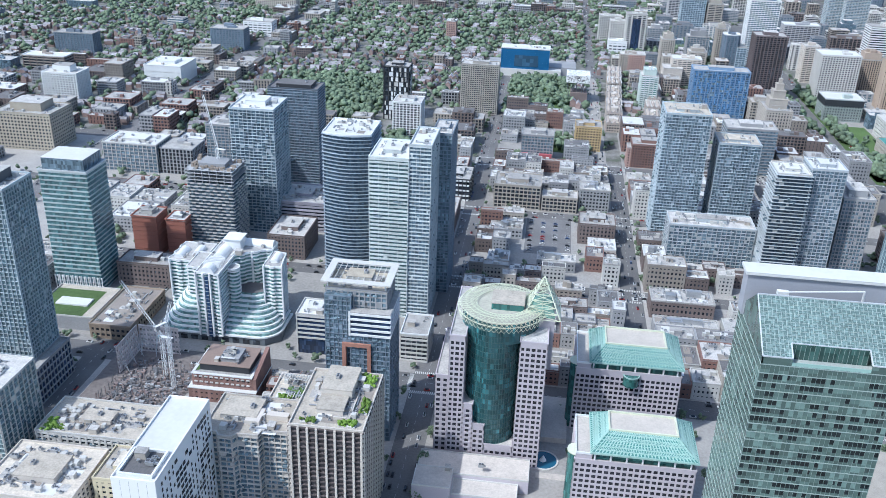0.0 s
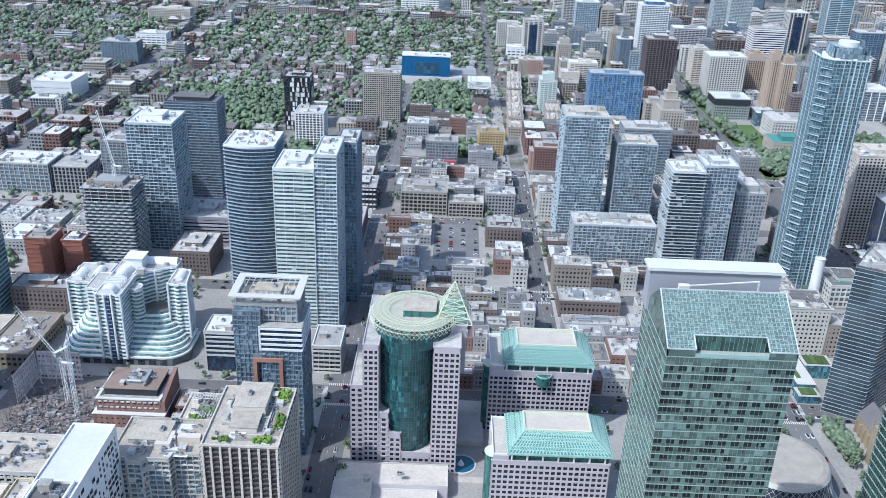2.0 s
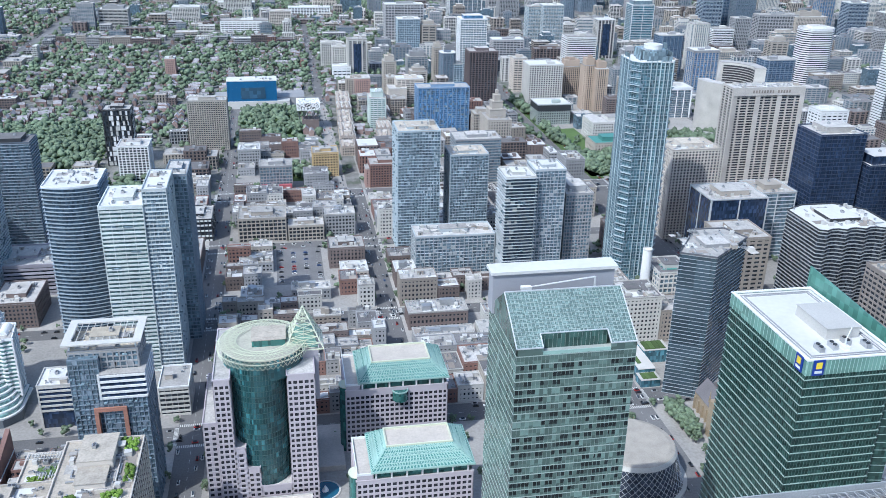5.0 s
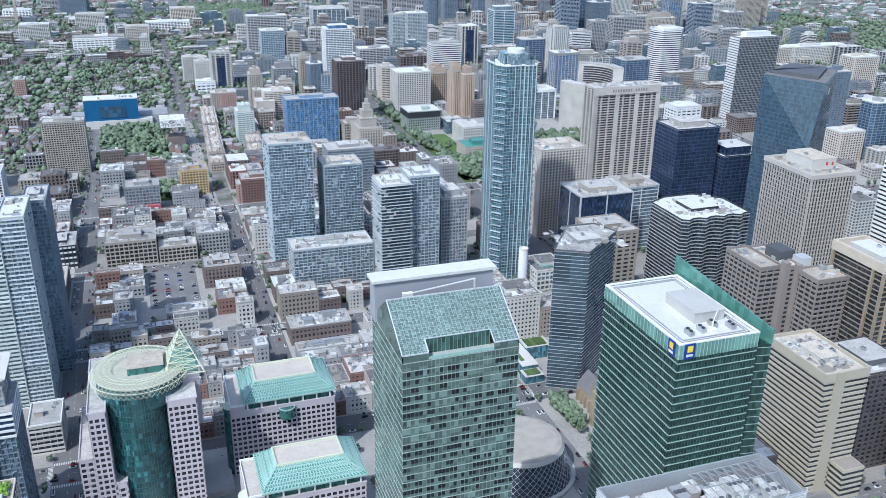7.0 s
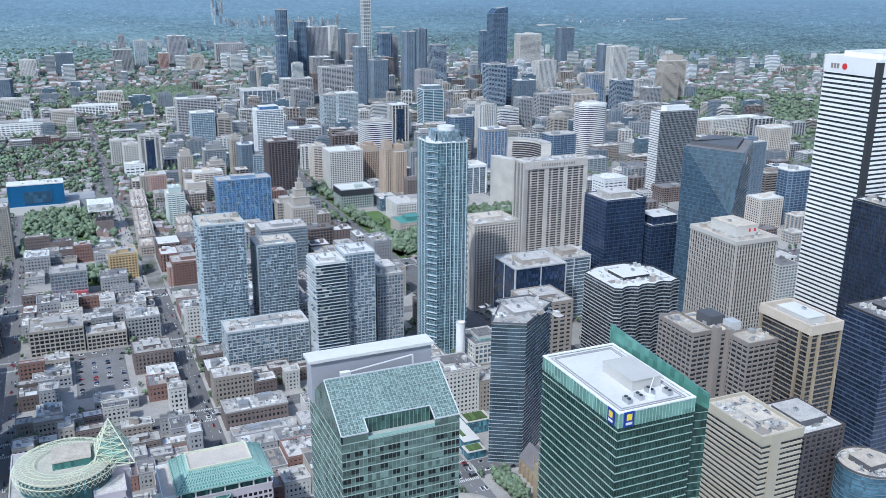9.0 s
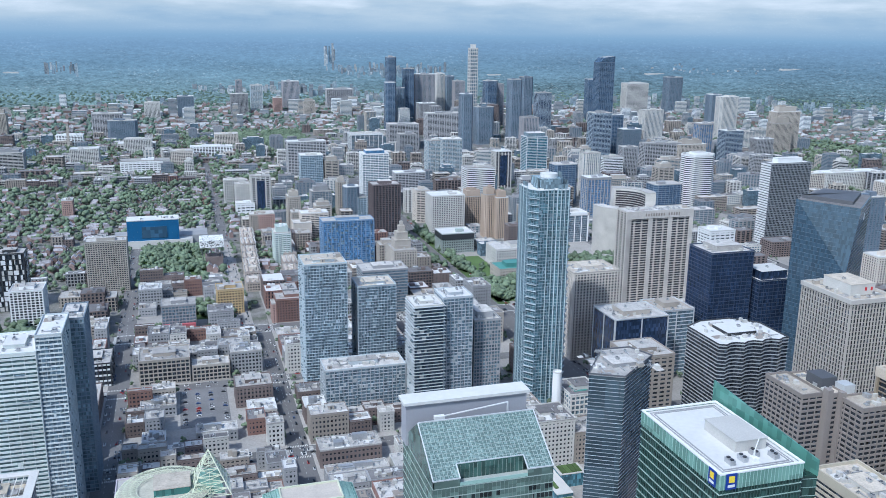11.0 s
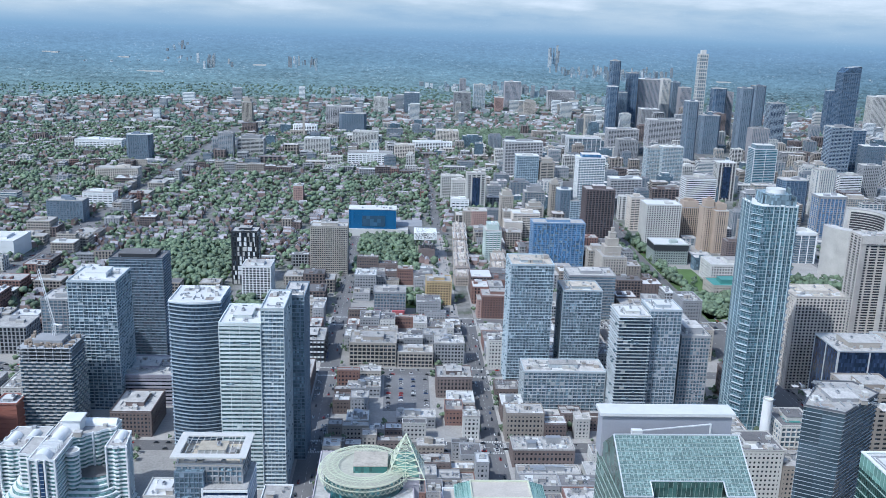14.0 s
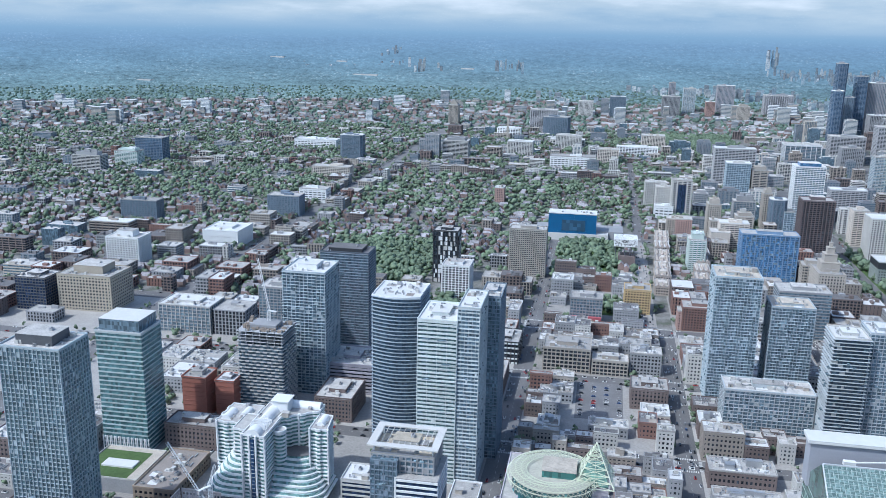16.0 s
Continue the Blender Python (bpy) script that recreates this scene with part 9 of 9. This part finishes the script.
for i, (x, y, z, w, d) in enumerate(((-88, 356, 76.4, 9, 4), (-108, 356, 76.4, 8, 3), (-84, 396, 76.4, 6, 9), (-92, 400, 76.4, 9, 4), (-82, 372, 76.4, 4, 12), (-274, 390, 28.4, 5, 12), (-268, 388, 28.4, 9, 4), (-134, 400, 57.4, 8, 3), (-100, 402, 76.4, 8, 3))):
    planter(x, y, z, w, d, i)


# ---- cars ----
def car_kind(colour, name):
    e = thing("car", "%s painted car on grey asphalt" % name, "car", 0, 0, 0, group="cars")
    body = Shape()
    body.solid([(-2.2, -0.9, 0.3), (2.2, -0.9, 0.3), (2.2, 0.9, 0.3), (-2.2, 0.9, 0.3)], [(-2.15, -0.85, 0.85), (2.1, -0.85, 0.8), (2.1, 0.85, 0.8), (-2.15, 0.85, 0.85)])
    body.solid([(-1.2, -0.7, 1.38), (0.5, -0.7, 1.38), (0.5, 0.7, 1.38), (-1.2, 0.7, 1.38)], [(-1.1, -0.65, 1.45), (0.4, -0.65, 1.45), (0.4, 0.65, 1.45), (-1.1, 0.65, 1.45)])
    for x in (-1.35, 1.35):
        for y in (-0.87, 0.77):
            body.solid([(x + 0.33 * math.cos(a * 0.785), y, 0.33 - 0.33 * math.sin(a * 0.785)) for a in range(8)], [(x + 0.33 * math.cos(a * 0.785), y + 0.1, 0.33 - 0.33 * math.sin(a * 0.785)) for a in range(8)], 1)
    part("body", body, [plain("car_" + name, colour, 0.3, vary=0.05, bump=0), BLACK], e)
    part("windows", Shape().solid([(-1.7, -0.82, 0.85), (1.1, -0.82, 0.8), (1.1, 0.82, 0.8), (-1.7, 0.82, 0.85)], [(-1.2, -0.7, 1.38), (0.5, -0.7, 1.38), (0.5, 0.7, 1.38), (-1.2, 0.7, 1.38)]), GLASS_DARK, e)
    return e


CARS = [car_kind((0.75, 0.75, 0.75), "white"), car_kind((0.02, 0.02, 0.025), "black"), car_kind((0.3, 0.31, 0.33), "silver"), car_kind((0.35, 0.03, 0.03), "red"), car_kind((0.04, 0.08, 0.2), "blue")]
car_placed = [0] * 5
car_rng = random.Random(80)


def park_car(x, y, turn, z=0.06):
    k = car_rng.choice((0, 0, 1, 1, 2, 2, 2, 3, 4))
    m = pose(x, y, z, 0, 0, turn)
    if not car_placed[k]:
        CARS[k].matrix_basis = m
        car_placed[k] = 1
    else:
        copy_thing(CARS[k], m)


for r in range(4):
    for i in range(14):
        if car_rng.random() < 0.62:
            park_car(-8.5 + r * 12 , 750.5 + i * 5.6, car_rng.choice((0, 180)), 0.3)
for x, w, y0, y1 in NS[2:7]:
    y = max(370, y0)
    while y < min(1300, y1):
        for k in (-1, 1):
            if car_rng.random() < 0.2 and all(abs(y - e_[0]) > 18 for e_ in EW):
                park_car(x + k * (w / 2 - 2.2 - car_rng.choice((0, 3.2))), y, 90 * k, 0.055)
        y += 11
for y, w, x0, x1 in EW[1:4]:
    x = -60
    while x < 420:
        if car_rng.random() < 0.3 and all(abs(x - n_[0]) > 24 for n_ in NS):
            park_car(x, y + car_rng.choice((-1, 1)) * (w / 2 - 2.2), 0, 0.061)
        x += 11


def street_life():
    """Cars along the further streets and rows of young trees at the kerbs."""
    rng = random.Random(91)
    s = Shape()
    for lines, across in ((NS, False), (EW, True)):
        for c, w, lo, hi in lines:
            p = max(lo, -900 if across else 330)
            while p < min(hi, 1200 if across else 2200):
                for k in (-1, 1):
                    for lane in (2.0, 5.2):
                        if rng.random() < 0.3 and lane < w / 2 - 0.5:
                            q = c + k * (w / 2 - lane)
                            x, y = (p, q) if across else (q, p)
                            lx, ly = (2.2, 0.9) if across else (0.9, 2.2)
                            m = rng.choice((0, 0, 1, 1, 2, 2, 3))
                            s.box(x - lx, x + lx, y - ly, y + ly, 0.3, 0.95, m)
                            s.box(x - lx * 0.55, x + lx * 0.55, y - ly * 0.8, y + ly * 0.8, 0.95, 1.5, 4)
                p += rng.uniform(7, 13)
    tagged(new("street_traffic", s.mesh("street_traffic", *[bpy.data.materials["car_" + c] for c in ("white", "black", "silver", "red")], GLASS_DARK)), "cars standing along the far streets", "cars", kind="stuff")
    leaves = []
    for lines, across in ((NS, False), (EW, True)):
        for c, w, lo, hi in lines:
            p = max(lo, -900 if across else 330)
            while p < min(hi, 1200 if across else 2300):
                for k in (-1, 1):
                    if rng.random() < 0.45:
                        q = c + k * (w / 2 + 1.6)
                        x, y = (p, q) if across else (q, p)
                        if not free(x - 0.5, x + 0.5, y - 0.5, y + 0.5):
                            continue
                        size = rng.uniform(4, 8)
                        for j in range(7):
                            leaves.append((x + rng.uniform(-0.3, 0.3) * size, y + rng.uniform(-0.3, 0.3) * size, 0.2 + size * rng.uniform(0.35, 0.9), size * rng.uniform(0.16, 0.28), size * rng.uniform(0.16, 0.28), size * rng.uniform(0.14, 0.26)))
                p += rng.uniform(7, 16)
    for i in range(600):
        x, y = rng.uniform(-470, 480), rng.uniform(400, 1000)
        if free(x - 1.5, x + 1.5, y - 1.5, y + 1.5) and not any(abs(x - c) < w / 2 + 1 for c, w, lo, hi in NS) and not any(abs(y - c) < w / 2 + 1 for c, w, lo, hi in EW):
            size = rng.uniform(4, 8)
            for j in range(7):
                leaves.append((x + rng.uniform(-0.3, 0.3) * size, y + rng.uniform(-0.3, 0.3) * size, 0.2 + size * rng.uniform(0.35, 0.9), size * rng.uniform(0.16, 0.28), size * rng.uniform(0.16, 0.28), size * rng.uniform(0.14, 0.26)))
    for i in range(260):
        x, y = rng.choice(((rng.uniform(395, 640), rng.uniform(1015, 1190)), (rng.uniform(259, 268), rng.uniform(462, 496)), (rng.uniform(560, 800), rng.uniform(1050, 1330))))
        if free(x - 1.5, x + 1.5, y - 1.5, y + 1.5) or x < 270 or y < 1060:
            size = rng.uniform(6, 10)
            for j in range(9):
                leaves.append((x + rng.uniform(-0.3, 0.3) * size, y + rng.uniform(-0.3, 0.3) * size, 0.2 + size * rng.uniform(0.35, 0.95), size * rng.uniform(0.16, 0.28), size * rng.uniform(0.16, 0.28), size * rng.uniform(0.14, 0.26)))
    leafy("kerb_trees", leaves, LEAF, "young green trees along the kerbs", 63)


street_life()


# ---- sky and painted haze far behind everything ----
def backdrop():
    """Glowing curved sheet: land beyond the suburbs with painted haze, cloudy sky over it."""
    m, n, link = nodes_of("distant_land_and_sky")
    n.remove(n["Principled BSDF"])
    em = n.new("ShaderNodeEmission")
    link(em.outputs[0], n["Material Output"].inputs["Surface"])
    at = n.new("ShaderNodeNewGeometry")
    sep = n.new("ShaderNodeSeparateXYZ")
    link(at.outputs["Position"], sep.inputs[0])

    def maths(op, a, b, c=None):
        k = n.new("ShaderNodeMath")
        k.operation = op
        for i, v in enumerate((a, b, c)):
            if v is None:
                continue
            if isinstance(v, (int, float)):
                k.inputs[i].default_value = v
            else:
                link(v, k.inputs[i])
        return k.outputs[0]

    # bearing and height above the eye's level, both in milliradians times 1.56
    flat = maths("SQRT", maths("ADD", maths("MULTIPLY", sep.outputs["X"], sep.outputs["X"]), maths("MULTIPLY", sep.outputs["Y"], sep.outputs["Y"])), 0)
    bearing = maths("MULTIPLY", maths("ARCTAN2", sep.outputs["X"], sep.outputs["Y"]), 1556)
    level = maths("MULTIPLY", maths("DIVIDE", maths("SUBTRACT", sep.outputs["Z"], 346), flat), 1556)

    def field(across, up_, detail, rough):
        v = n.new("ShaderNodeCombineXYZ")
        link(maths("MULTIPLY", bearing, across), v.inputs["X"])
        link(maths("MULTIPLY", level, up_), v.inputs["Y"])
        k = n.new("ShaderNodeTexNoise")
        k.inputs["Scale"].default_value, k.inputs["Detail"].default_value, k.inputs["Roughness"].default_value = 1.0, detail, rough
        link(v.outputs[0], k.inputs["Vector"])
        return k.outputs["Fac"]

    def span(v, a, b, c, d):
        k = n.new("ShaderNodeMapRange")
        for name, value in (("From Min", a), ("From Max", b), ("To Min", c), ("To Max", d)):
            k.inputs[name].default_value = value
        link(v, k.inputs["Value"])
        return k.outputs[0]

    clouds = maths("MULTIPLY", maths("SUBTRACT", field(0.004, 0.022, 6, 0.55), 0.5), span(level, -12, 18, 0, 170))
    # haze painted as glowing colour: the land turns bluer and paler towards the horizon
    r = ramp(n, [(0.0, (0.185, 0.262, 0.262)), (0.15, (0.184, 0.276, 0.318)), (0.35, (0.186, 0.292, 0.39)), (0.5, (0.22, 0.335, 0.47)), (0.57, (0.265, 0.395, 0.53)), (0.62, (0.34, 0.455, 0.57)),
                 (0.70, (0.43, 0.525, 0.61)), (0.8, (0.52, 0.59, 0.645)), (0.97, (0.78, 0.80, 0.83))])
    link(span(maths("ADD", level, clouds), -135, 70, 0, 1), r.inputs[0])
    # painted haze also thins out the land's texture with distance
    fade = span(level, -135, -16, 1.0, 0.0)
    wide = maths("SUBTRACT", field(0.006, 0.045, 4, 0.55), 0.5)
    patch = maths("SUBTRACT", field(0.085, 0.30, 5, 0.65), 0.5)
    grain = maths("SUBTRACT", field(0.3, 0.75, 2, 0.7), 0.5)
    # broad cloud shadow painted in: the land's colour darkens towards the east
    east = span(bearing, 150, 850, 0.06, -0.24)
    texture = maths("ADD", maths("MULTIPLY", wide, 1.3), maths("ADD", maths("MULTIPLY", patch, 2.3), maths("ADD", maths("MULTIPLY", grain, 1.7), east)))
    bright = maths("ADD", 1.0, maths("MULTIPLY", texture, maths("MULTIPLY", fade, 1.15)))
    town_ = span(field(0.012, 0.07, 3, 0.6), 0.46, 0.62, 0.0, 1.0)
    specks = maths("MULTIPLY", maths("MULTIPLY", maths("GREATER_THAN", field(0.22, 0.42, 2, 0.6), 0.6), maths("ADD", 0.1, town_)), maths("MULTIPLY", maths("ADD", fade, 0.12), 0.2))
    mul = n.new("ShaderNodeVectorMath")
    mul.operation = "SCALE"
    link(r.outputs[0], mul.inputs[0])
    link(bright, mul.inputs["Scale"])
    plus = n.new("ShaderNodeVectorMath")
    plus.operation = "ADD"
    link(mul.outputs[0], plus.inputs[0])
    link(specks, plus.inputs[1])
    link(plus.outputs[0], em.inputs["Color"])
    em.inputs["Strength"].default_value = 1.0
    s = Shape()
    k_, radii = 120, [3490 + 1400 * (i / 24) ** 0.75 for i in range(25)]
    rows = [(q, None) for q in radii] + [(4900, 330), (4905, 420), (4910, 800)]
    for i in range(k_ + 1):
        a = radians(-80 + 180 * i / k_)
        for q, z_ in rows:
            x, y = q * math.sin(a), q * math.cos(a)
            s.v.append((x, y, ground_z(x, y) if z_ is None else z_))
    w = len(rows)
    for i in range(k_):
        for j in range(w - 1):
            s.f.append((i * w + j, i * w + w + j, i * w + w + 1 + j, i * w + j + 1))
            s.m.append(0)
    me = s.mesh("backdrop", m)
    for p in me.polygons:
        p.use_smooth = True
    tagged(new("backdrop", me), "glowing sheet painted with haze-blue distant land and pale cloudy sky", kind="structure")


backdrop()
